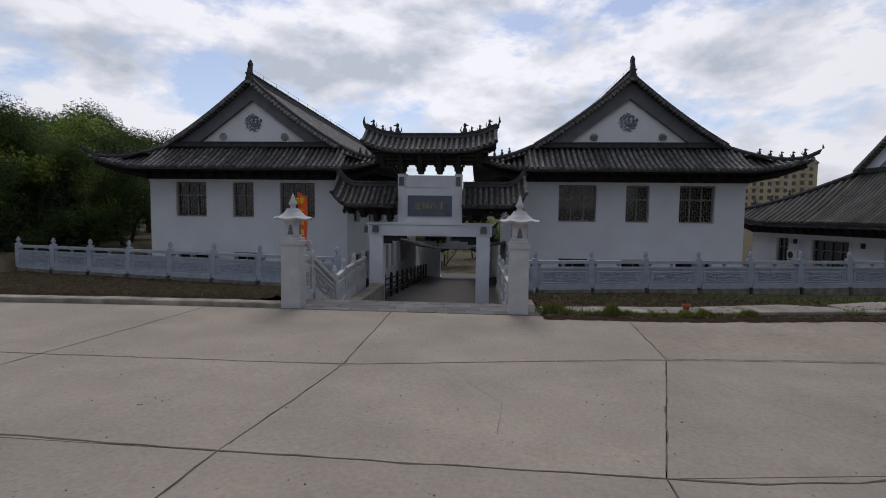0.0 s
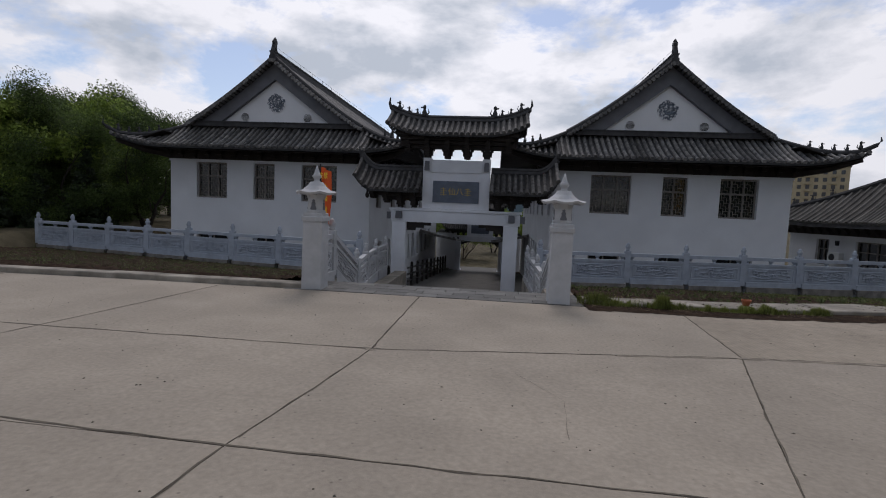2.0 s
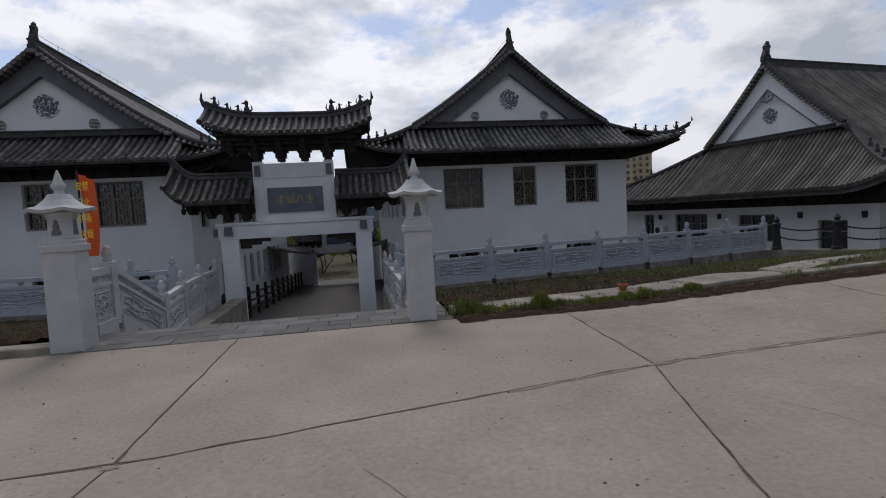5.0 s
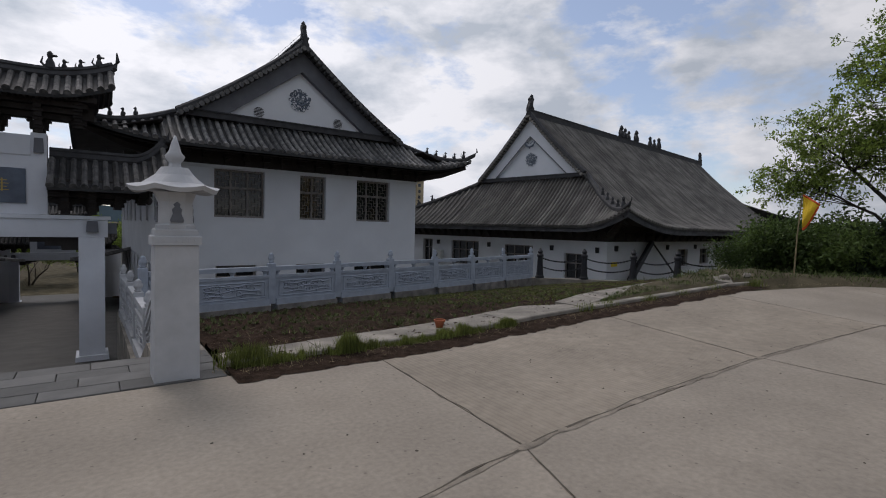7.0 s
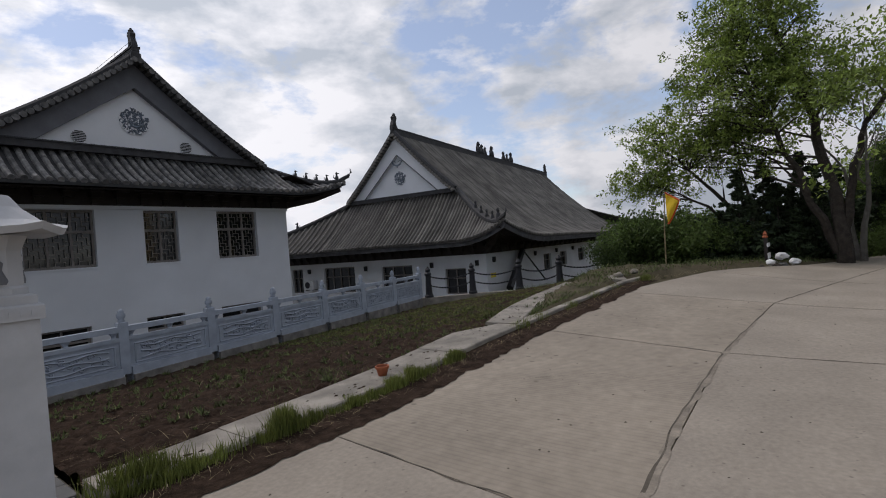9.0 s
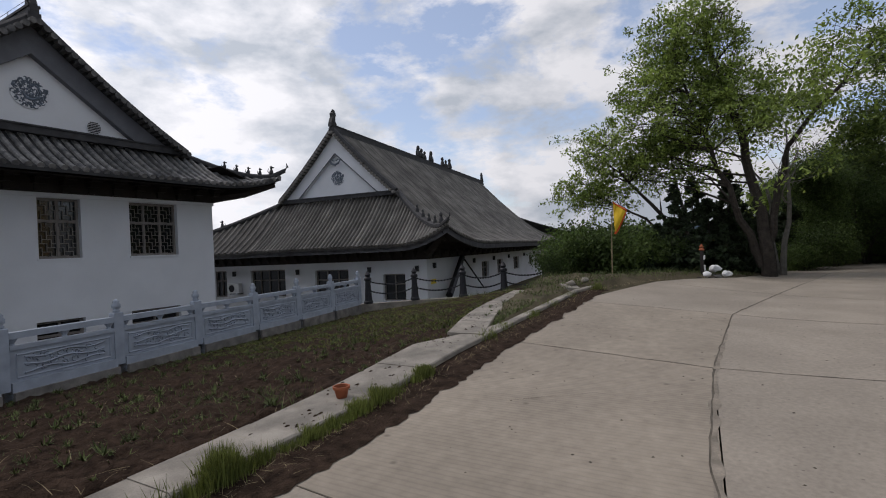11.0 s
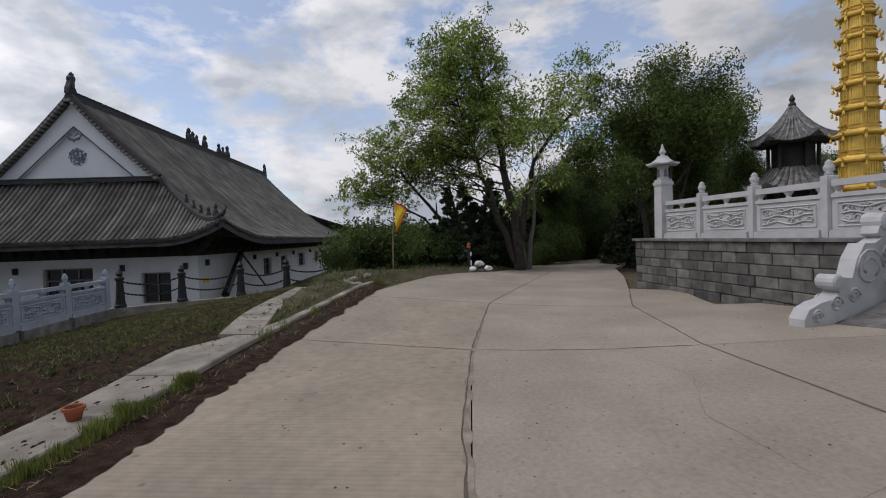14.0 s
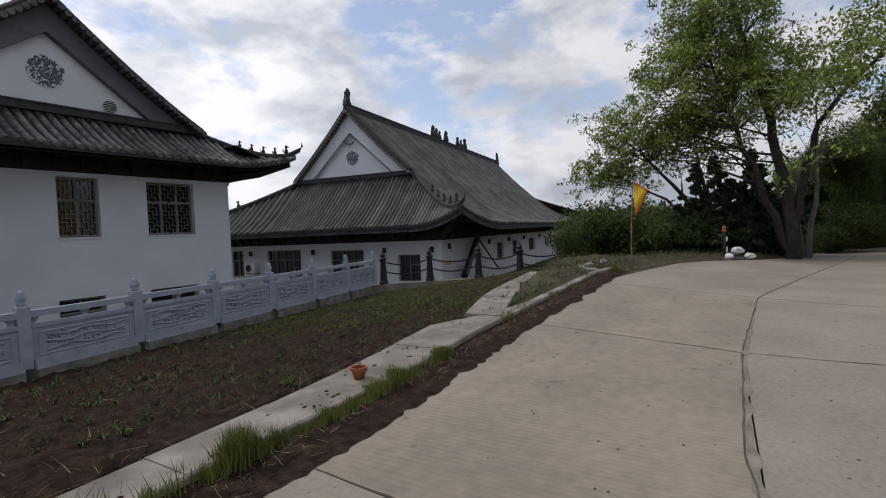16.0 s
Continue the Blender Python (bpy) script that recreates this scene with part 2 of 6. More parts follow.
LEAF_DARK = material("deep_green_leaf", (0.045, 0.078, 0.02), 0.65, vary=0.35, scale=0.5, fine=3, bump=0, second=(0.08, 0.12, 0.03), island=0.4, thin=0.4)
NEEDLE = material("dark_conifer_needle", (0.028, 0.044, 0.018), 0.75, vary=0.35, scale=0.6, fine=3, bump=0, island=0.4)
GRASS = material("fresh_grass", (0.145, 0.17, 0.042), 0.6, vary=0.3, scale=2, fine=6, bump=0, island=0.35, thin=0.4)
WEED = material("dull_weed_green", (0.085, 0.108, 0.034), 0.8, vary=0.3, scale=2, fine=6, bump=0, island=0.35)
YELLOW_GRASS = material("yellow_green_grass", (0.12, 0.135, 0.035), 0.8, vary=0.35, scale=2, fine=6, bump=0, island=0.4, thin=0.3)
STRAW = material("dry_straw", (0.26, 0.21, 0.12), 0.9, vary=0.25, scale=4, fine=20, bump=0, island=0.3)
HILL = material("haze_tinted_far_hill", (0.12, 0.17, 0.20), 1.0, vary=0.15, scale=0.01, fine=0.1, bump=0)
ACUNIT = material("white_enamel", (0.62, 0.63, 0.62), 0.5, vary=0.06, scale=5, fine=30, bump=0.05)
WHITE = material("white_plastic_sack", (0.72, 0.72, 0.72), 0.6, vary=0.08, scale=8, fine=40, bump=0.3)
RED = material("red_cloth", (0.5, 0.03, 0.03), 0.8, vary=0.1, bump=0)

# ---- mesh helpers ----
class Shape:
    """Vertices and faces gathered into one mesh."""

    def __init__(self):
        self.v, self.f = [], []

    def add(self, verts, faces):
        k = len(self.v)
        self.v += [tuple(p) for p in verts]
        self.f += [tuple(i + k for i in f) for f in faces]
        return self

    def box(self, x0, y0, z0, x1, y1, z1, m=None, top=1.0):
        """A box; top < 1 tapers its upper face."""
        cx, cy = (x0 + x1) / 2, (y0 + y1) / 2
        vs = []
        for z, s in ((z0, 1.0), (z1, top)):
            for x, y in ((x0, y0), (x1, y0), (x1, y1), (x0, y1)):
                vs.append(Vector((cx + (x - cx) * s, cy + (y - cy) * s, z)))
        if m is not None:
            vs = [m @ p for p in vs]
        return self.add(vs, [(3, 2, 1, 0), (4, 5, 6, 7), (0, 1, 5, 4), (1, 2, 6, 5), (2, 3, 7, 6), (3, 0, 4, 7)])

    def slab(self, x0, y0, z0, x1, y1, z1, e=0.012, m=None):
        """A box with a chamfered top edge."""
        vs = [Vector(p) for p in ((x0, y0, z0), (x1, y0, z0), (x1, y1, z0), (x0, y1, z0), (x0, y0, z1 - e), (x1, y0, z1 - e), (x1, y1, z1 - e), (x0, y1, z1 - e),
                                  (x0 + e, y0 + e, z1), (x1 - e, y0 + e, z1), (x1 - e, y1 - e, z1), (x0 + e, y1 - e, z1))]
        if m is not None:
            vs = [m @ p for p in vs]
        f = [(3, 2, 1, 0), (8, 9, 10, 11)]
        for k in (0, 4):
            for i in range(4):
                j = (i + 1) % 4
                f.append((k + i, k + j, k + 4 + j, k + 4 + i))
        return self.add(vs, f)

    def lathe(self, rings, n=12, m=None, start=0.0, square=False):
        """Rings of (radius, height) turned about z."""
        vs = []
        for r, z in rings:
            for i in range(n):
                a = start + 2 * math.pi * i / n
                p = Vector((r * math.cos(a), r * math.sin(a), z))
                vs.append(m @ p if m is not None else p)
        f = [tuple(range(n - 1, -1, -1)), tuple(range(len(vs) - n, len(vs)))]
        for k in range(len(rings) - 1):
            for i in range(n):
                j = (i + 1) % n
                f.append((k * n + i, k * n + j, k * n + n + j, k * n + n + i))
        return self.add(vs, f)

    def tube(self, path, radii, n=6):
        """A tapered tube along points."""
        pts = [Vector(p) for p in path]
        if isinstance(radii, (int, float)):
            radii = [radii] * len(pts)
        vs = []
        for i, p in enumerate(pts):
            d = (pts[min(i + 1, len(pts) - 1)] - pts[max(i - 1, 0)]).normalized()
            a = d.cross(Vector((0, 0, 1)) if abs(d.z) < 0.9 else Vector((1, 0, 0))).normalized()
            b = d.cross(a)
            for k in range(n):
                t = 2 * math.pi * k / n
                vs.append(p + (a * math.cos(t) + b * math.sin(t)) * radii[i])
        f = [tuple(range(n)), tuple(range(len(vs) - 1, len(vs) - n - 1, -1))]
        for i in range(len(pts) - 1):
            for k in range(n):
                j = (k + 1) % n
                f.append((i * n + k, i * n + n + k, i * n + n + j, i * n + j))
        return self.add(vs, f)

    def sheet(self, rows, thick=0.0):
        """A grid of points, rows of equal length; thick gives it an underside."""
        n = len(rows[0])
        top = [Vector(p) for r in rows for p in r]
        faces = [(i * n + j, i * n + j + 1, i * n + n + j + 1, i * n + n + j) for i in range(len(rows) - 1) for j in range(n - 1)]
        self.add(top, faces)
        if thick:
            low = [p - Vector((0, 0, thick)) for p in top]
            self.add(low, [tuple(reversed(f)) for f in faces])
            m = len(rows)
            edge = [(0, j) for j in range(n)] + [(i, n - 1) for i in range(1, m)] + [(m - 1, j) for j in range(n - 2, -1, -1)] + [(i, 0) for i in range(m - 2, 0, -1)]
            ring = [top[i * n + j] for i, j in edge]
            k = len(ring)
            self.add(ring + [p - Vector((0, 0, thick)) for p in ring], [(i, (i + 1) % k, k + (i + 1) % k, k + i) for i in range(k)])
        return self

    def mesh(self, name, mat, smooth=False):
        me = bpy.data.meshes.new(name)
        me.from_pydata(self.v, [], self.f)
        me.materials.append(mat)
        if smooth:
            me.polygons.foreach_set("use_smooth", [True] * len(me.polygons))
        me.update()
        return me


def part(name, shape, mat, parent=None, label="", smooth=False, m=None):
    """One mesh object, under a thing or a part."""
    ob = new(name, shape.mesh(name, mat, smooth) if isinstance(shape, Shape) else shape)
    if parent is not None:
        ob.parent = parent
    if m is not None:
        ob.matrix_basis = m
    if label:
        ob["label"] = label
    return ob


def thing(name, label, category, m=None, group="", kind=""):
    ob = new(name)
    ob.empty_display_size = 0.2
    if m is not None:
        ob.matrix_basis = m
    return tagged(ob, label, category, group, kind)


def soft(a):
    return math.log1p(math.exp(max(-40, min(40, 2 * a)))) / 2


def step(a, lo, hi):
    t = max(0.0, min(1.0, (a - lo) / (hi - lo)))
    return t * t * (3 - 2 * t)


def road_z(x, y):
    """Height of the road: it falls towards the halls and climbs a little along the verge."""
    return 0.03 * soft(x - 4) * step(y, 6, 11) + 0.055 * soft(6.5 - y) * (1 - step(x, 5, 12)) - 0.02 * soft(x - 17)


def fence_y(x):
    """The line of the two balustrades, bent at the gate."""
    return 17.5 + 0.1975 * (abs(x + 2.1) - 5.62)


def bed_z(x, y):
    k = max(0.0, min(1.0, (y - 11.2) / max(0.5, fence_y(x) - 11.2)))
    return road_z(x, 11) + 0.02 - (0.70 + 0.05 * soft(x - 4)) * k


def strip_y(x):
    """Inner concrete margin: hugs the kerb, then swings away towards the low wall."""
    return 10.86 + 0.36 * soft(x - 6.2) - 0.19 * soft(x - 9.8)

# ---- ground, road, kerb ----
def lerp_line(pts):
    xs, ys = [p[0] for p in pts], [p[1] for p in pts]
    return lambda x: float(np.interp(x, xs, ys))


kerb_y = lerp_line([(-60, 9.4), (-12, 10.24), (-7.5, 10.5), (-4.2, 10.52), (0.7, 10.42), (3.6, 10.45), (6.1, 10.6), (12.6, 10.6), (15, 9.6), (18.5, 7.9), (21.5, 6.5), (26, 5.7), (32, 3.0), (40, -4.0), (60, -30)])
mid_y = lerp_line([(-60, 8.6), (-14, 7.2), (-5.9, 7.06), (-1.85, 7.08), (2.36, 7.8), (4.05, 7.93), (6.43, 7.95), (10.45, 7.72), (14.3, 6.75), (19, 5.5), (26, 3.8), (32, 0.8), (40, -6.5), (60, -33)])
low_y = lerp_line([(-60, 4.9), (-3.9, 4.68), (-2.1, 4.58), (1.15, 4.5), (2.0, 4.48), (3.58, 4.86), (6.4, 5.2), (9.9, 5.02), (12, 4.5), (15, 3.7), (23.4, 2.1), (30, -1.2), (38, -8.5), (60, -36)])


def edge_y(x):
    """Where the ground breaks off above the lower yard."""
    if x < 15:
        return fence_y(x) + 0.35
    return max(20.3 - 1.06 * (x - 15), 12.6)


def ground_z(x, y):
    low = -2.7 + 1.0 * step(x, 10, 18) - 1.3 * step(y, 26, 50)
    if -4.75 < x < 1.1 and y > 10.9:
        return -3.2 - 1.3 * step(y, 22, 48)
    hill = 0.16 * soft(-(y + 14)) * step(x, -40, 10) + 0.10 * soft(x - 55)
    if y < kerb_y(x) + 0.45:
        z = road_z(x, y) - 0.10
        if x > 20 or y < -14:
            z -= 0.05
    elif y < edge_y(x):
        k = step(x, 11.5, 14.0)
        q = max(0.0, (y - kerb_y(x) - 0.45) / max(0.5, edge_y(x) - kerb_y(x) - 0.45))
        far = road_z(x, min(y, 12)) + 0.03 + 0.16 * step(y - kerb_y(x), 0.3, 1.6) - (0.98 + road_z(x, 12)) * q ** 1.1
        z = (bed_z(x, y) - 0.16) * (1 - k) + far * k
        if 6 < x < 16 and y > strip_y(x) - 0.3:
            z = min(z, bed_z(x, y) - 0.06)
        elif 6 < x < 16:
            z = max(z, road_z(x, y) + 0.02 + 0.10 * step(x, 6.5, 9))
    else:
        k = step(y - edge_y(x), 0.0, 0.5 if x < 15 else 3.5)
        top = bed_z(x, edge_y(x)) if x < 12.5 else -0.8
        z = top * (1 - k) + low * k
    if x < -18.6:
        k = step(-x, 18.6, 19.4)
        z = z * (1 - k) + k * (road_z(x, y) - 0.10 + 0.06 * step(y, 10, 12))
    return z + min(hill, 26)


def ticks(spans):
    r = []
    for a, b, n in spans:
        r += [a + (b - a) * i / n for i in range(n)]
    return r + [spans[-1][1]]


gx = ticks([(-2500, -200, 6), (-200, -40, 8), (-40, -19.6, 10), (-19.6, -18.4, 4), (-18.4, -5.2, 30), (-5.2, -4.4, 4), (-4.4, 0.6, 8), (0.6, 1.5, 6), (1.5, 15, 40), (15, 22, 28), (22, 60, 30), (60, 200, 8), (200, 2500, 6)])
gy = ticks([(-2500, -200, 6), (-200, -40, 8), (-40, 2, 18), (2, 10.3, 14), (10.3, 12, 12), (12, 17, 16), (17, 22, 30), (22, 30, 10), (30, 60, 10), (60, 200, 6), (200, 2500, 6)])
rough = lambda x, y: 0.05 * noise.noise(Vector((x * 1.3, y * 1.3, 0))) + 0.035 * noise.noise(Vector((x * 5, y * 5, 3)))
rows = [[(x, y, ground_z(x, y) + (rough(x, y) if 10.9 < y < 30 and abs(x) < 45 else 0)) for x in gx] for y in gy]
ground = tagged(part("ground", Shape().sheet(rows), EARTH, smooth=True), "uneven earth with thin grass around the road and halls", "ground", kind="structure")

# garden bed between kerb and balustrade: finer soil surface
for x0, x1, word in ((-18.6, -4.75, ""), (1.08, 15.0, "")):
    nx = int((x1 - x0) / (0.13 if x0 < 0 else 0.065))
    nj = 45 if x0 < 0 else 90
    rr = []
    for j in range(nj + 1):
        line = []
        for i in range(nx + 1):
            x = x0 + (x1 - x0) * i / nx
            ya, yb = kerb_y(x) + (0.36 if x < 0 else strip_y(x) - kerb_y(x) + 0.14 + 0.07 * min(6.0, x) * (1 - step(x, 5.6, 7.0))), fence_y(x) - 0.05
            y = ya + (yb - ya) * j / nj
            q = Vector((x, y, 0))
            line.append((x, y, bed_z(x, y) + (0.045 if j > 1 else -0.06) + 0.03 * noise.noise(q * 1.1) + 0.035 * noise.noise(q * 3.7) + 0.05 * noise.noise(q * 8) + 0.05 * abs(noise.noise(q * 17))))
        rr.append(line)
    tagged(part("planting_bed", Shape().sheet(rr), SOIL, smooth=True), "bare dark turned soil in a planting bed", "planting bed", kind="structure")

road = tagged(thing("road", "worn pale concrete road of jointed slabs", "road"), kind="structure")
COLS = [(-34, -34, -34, -34), (-28, -28, -28, -28), (-23, -23, -23, -23), (-18.3, -18.2, -18.0, -18), (-14, -14, -13.9, -13.8), (-9.9, -9.9, -9.9, -9.9), (-5.6, -5.89, -6.0, -6.1), (-1.85, -1.85, -2.1, -2.25), (2.6, 2.36, 1.15, 0.6), (6.95, 6.43, 6.4, 6.2), (10.9, 10.45, 9.9, 9.6), (15.2, 14.3, 13.0, 12.4), (19.4, 18.2, 16.6, 16), (24.5, 23.5, 21.5, 20), (31, 30, 28, 27), (40, 40, 40, 40)]
GAP = 0.006


def slab_piece(c):
    """One road slab from its four corners, laid over the road's fall."""
    n = 6
    rws = []
    for j in range(n + 1):
        a, b = c[0].lerp(c[3], j / n), c[1].lerp(c[2], j / n)
        rws.append([Vector((p.x, p.y, road_z(p.x, p.y))) for p in (a.lerp(b, i / n) for i in range(n + 1))])
    return Shape().sheet(rws, 0.11)


for i in range(len(COLS) - 1):
    a, b = COLS[i], COLS[i + 1]
    lines = [kerb_y, mid_y, low_y, lambda x: -0.8, lambda x: -6.0, lambda x: -14.0]
    for k in range(5):
        if k > 2 and i > 10:
            continue
        if k == 2 and i > 10:
            continue
        q = lambda z, w: z[min(w, 3)]
        xa0, xb0, xa1, xb1 = q(a, k), q(b, k), q(a, k + 1), q(b, k + 1)
        cs = [Vector((xa0 + GAP, lines[k](xa0) - GAP, 0)), Vector((xb0 - GAP, lines[k](xb0) - GAP, 0)), Vector((xb1 - GAP, lines[k + 1](xb1) + GAP, 0)), Vector((xa1 + GAP, lines[k + 1](xa1) + GAP, 0))]
        if k == 2 and i == 10:
            cs[2].y, cs[3].y = 3.2, 3.6
        part("slab", slab_piece(cs), BRUSHED if k == 0 and 7 < i < 10 else CONCRETE, road)


def strip(pts, width, lift, seed):
    """An uneven dirt-filled joint along points on the road."""
    rnd = random.Random(seed)
    s = Shape()
    left, right = [], []
    n = 0
    for p, q in zip(pts[:-1], pts[1:]):
        p, q = Vector(p), Vector(q)
        m = max(2, int((q - p).length / 0.12))
        nrm = Vector((-(q - p).y, (q - p).x)).normalized()
        for i in range(m):
            c = p.lerp(q, i / m) + nrm * 0.03 * noise.noise(Vector((n * 0.35, seed, 0)))
            w = width * (0.35 + 1.1 * abs(noise.noise(Vector((n * 0.22, seed, 7)))) + 0.25 * rnd.random())
            for side, sg in ((left, 1), (right, -1)):
                d = c + nrm * w * sg * 0.5
                side.append((d.x, d.y, road_z(d.x, d.y) + lift))
            n += 1
    return s.sheet([right, left])


JOINTS = [([(x, mid_y(x)) for x in np.linspace(-18, 24, 60)], 0.026), ([(x, low_y(x)) for x in np.linspace(-18, 12, 45)], 0.024)]
for c in COLS[4:13]:
    JOINTS.append(([(c[0], kerb_y(c[0])), (c[1], mid_y(c[1])), (c[2], low_y(c[2]))], 0.018))
for c in COLS[4:9]:
    JOINTS.append(([(c[2], low_y(c[2])), (c[3], -0.8)], 0.018))
for n, (pts, w) in enumerate(JOINTS):
    part("joint", strip(pts, w, 0.004, n), CRACK, road, "dirt-filled crack along a slab joint")
CRACKS = [[(-7.2, 8.6), (-6.6, 7.9), (-6.9, 7.2), (-6.2, 6.6), (-6.4, 5.6)], [(2.6, 6.9), (2.9, 6.0), (3.4, 5.2)], [(3.2, 5.9), (4.2, 6.1), (5.2, 5.8), (6.3, 6.2)], [(-0.3, 6.6), (0.1, 5.9), (0.0, 5.0)], [(4.6, 9.6), (5.1, 8.9), (5.0, 8.2)]]
part("stain", strip([(x, mid_y(x) - 0.02) for x in np.linspace(0.9, 8.6, 40)], 0.08, 0.0035, 70), DIRT, road, "brown dirt washed along a joint")
for cx, cy, r0 in ((2.36, 7.77, 0.07), (-1.85, 7.05, 0.05), (6.43, 7.92, 0.06), (2.8, 7.82, 0.05)):
    ring = []
    for i in range(22):
        a = 2 * math.pi * i / 22
        q = r0 * (0.7 + 0.9 * abs(noise.noise(Vector((cx + math.cos(a) * 1.3, cy + math.sin(a) * 1.3, 3)))))
        px, py = cx + q * 1.5 * math.cos(a), cy + q * 0.7 * math.sin(a)
        ring.append((px, py, road_z(px, py) + 0.0045))
    part("stain", Shape().add([(cx, cy, road_z(cx, cy) + 0.005)] + ring, [(0, 1 + i, 1 + (i + 1) % 22) for i in range(22)]), DIRT, road)
for n, pts in enumerate(CRACKS):
    part("crack", strip(pts, 0.004, 0.005, 40 + n), CRACK, road)

# kerb: long concrete kerbstones with a raised margin behind them
kerb = tagged(thing("kerb", "weathered concrete kerb edging the planting bed", "kerb"), kind="structure")
edges = [(x, 0) for x in np.arange(-30, -4.5, 1.0)] + [(x, 1) for x in np.arange(1.06, 12.4, 1.0)] + [(x, 2) for x in np.arange(6.85, 13.4, 1.0)]
rk = random.Random(5)


def kerb_edges(x, row):
    """Front and back of the kerb row at x."""
    if row == 0:
        return kerb_y(x) + 0.02, kerb_y(x) + 0.32
    if row == 1:
        f = kerb_y(x) + 0.24
        wide = 0.34 + 0.07 * max(0, min(6.0, x))
        return f, f + wide + (0.16 - wide) * step(x, 6.4, 7.4)
    return strip_y(x) - 0.25, strip_y(x) + 0.36


for x0, row in edges:
    x1 = x0 + 1.0
    up = (0.10, 0.085, 0.10)[row] + rk.uniform(-0.004, 0.004)
    cs = []
    for x, side in ((x0 + 0.0015, 0), (x1 - 0.0015, 0), (x1 - 0.0015, 1), (x0 + 0.0015, 1)):
        y = kerb_edges(x, row)[side]
        cs.append((x, y, road_z(x, kerb_y(x)) if row < 2 else road_z(x, kerb_y(x)) * (1 - step(x, 6.8, 9.6)) + (bed_z(x, strip_y(x) + 0.36) + 0.02) * step(x, 6.8, 9.6)))
    e = 0.015
    vs = [(x, y, z - 0.2) for x, y, z in cs] + [(x, y, z + up - e) for x, y, z in cs] + [(x, y + (e if i < 2 else -e), z + up) for i, (x, y, z) in enumerate(cs)]
    part("kerbstone", Shape().add(vs, [(0, 1, 5, 4), (1, 2, 6, 5), (2, 3, 7, 6), (3, 0, 4, 7), (4, 5, 9, 8), (5, 6, 10, 9), (6, 7, 11, 10), (7, 4, 8, 11), (8, 9, 10, 11)]), KERBSTONE, kerb)


# ---- tiled roofs ----
def rib_shape(path, across, r, cap=True, arc=5):
    """A row of barrel tiles: half-round ridge down the slope, closed by a round end tile."""
    s = Shape()
    vs, across = [], Vector(across)
    for i, p in enumerate(path):
        d = (path[min(i + 1, len(path) - 1)] - path[max(i - 1, 0)]).normalized()
        n = across.cross(d).normalized()
        if n.z < 0:
            n = -n
        for k in range(arc):
            t = math.pi * k / (arc - 1)
            vs.append(p + across * (r * math.cos(t)) + n * (r * math.sin(t) * 1.15))
    f = [(i * arc + k, i * arc + k + 1, i * arc + arc + k + 1, i * arc + arc + k) for i in range(len(path) - 1) for k in range(arc - 1)]
    s.add(vs, f)
    if cap:
        d = (path[0] - path[1]).normalized()
        n = across.cross(d).normalized()
        c = path[0] + d * 0.015
        rr = r * 1.15
        ring = [c + across * (rr * math.cos(2 * math.pi * k / 8)) + (n if n.z > 0 else -n) * (rr * math.sin(2 * math.pi * k / 8) + r * 0.2) for k in range(8)]
        s.add(ring + [p - d * 0.06 for p in ring], [tuple(range(8))] + [(k, (k + 1) % 8, 8 + (k + 1) % 8, 8 + k) for k in range(8)])
    return s


def beast_shape(h, seed):
    """A small seated ridge figure: body, neck, head and tail as one lump."""
    r = random.Random(seed)
    s = Shape()
    s.lathe([(0.16 * h, 0), (0.24 * h, 0.12 * h), (0.2 * h, 0.4 * h), (0.1 * h, 0.62 * h), (0.15 * h, 0.75 * h), (0.13 * h, 0.9 * h), (0.03 * h, 1.0 * h)], 7)
    s.lathe([(0.07 * h, 0), (0.06 * h, 0.16 * h), (0.02 * h, 0.2 * h)], 6, pose(0.13 * h, 0, 0.78 * h, 0, 90, 0))
    s.tube([(-0.2 * h, 0, 0.15 * h), (-0.38 * h, 0, 0.35 * h), (-0.3 * h, 0, 0.62 * h + r.uniform(0, 0.1) * h)], [0.08 * h, 0.06 * h, 0.02 * h], 5)
    return s


def finial_shape(h):
    """The upright owl-tail ornament at the end of a main ridge."""
    s = Shape()
    prof = [(-0.30, 0), (0.32, 0), (0.34, 0.25), (0.20, 0.42), (0.22, 0.7), (0.30, 0.86), (0.24, 1.0), (0.02, 1.02), (-0.10, 0.9), (-0.06, 0.72), (-0.16, 0.5), (-0.26, 0.3)]
    for t in (-0.12, 0.12):
        s.v += [(x * h, t * h, z * h) for x, z in prof]
    n = len(prof)
    s.f += [tuple(range(n - 1, -1, -1)), tuple(range(n, 2 * n))] + [(i, (i + 1) % n, n + (i + 1) % n, n + i) for i in range(n)]
    s.tube([(0.2 * h, 0, 0.9 * h), (0.3 * h, 0, 1.1 * h), (0.28 * h, 0, 1.22 * h)], [0.05 * h, 0.035 * h, 0.01], 5)
    s.lathe([(0.10 * h, 0), (0.13 * h, 0.1 * h), (0.03 * h, 0.24 * h)], 6, pose(0.12 * h, 0, 0.98 * h))
    s.box(-0.06 * h, -0.16 * h, 0.3 * h, 0.14 * h, 0.16 * h, 0.46 * h)
    return s


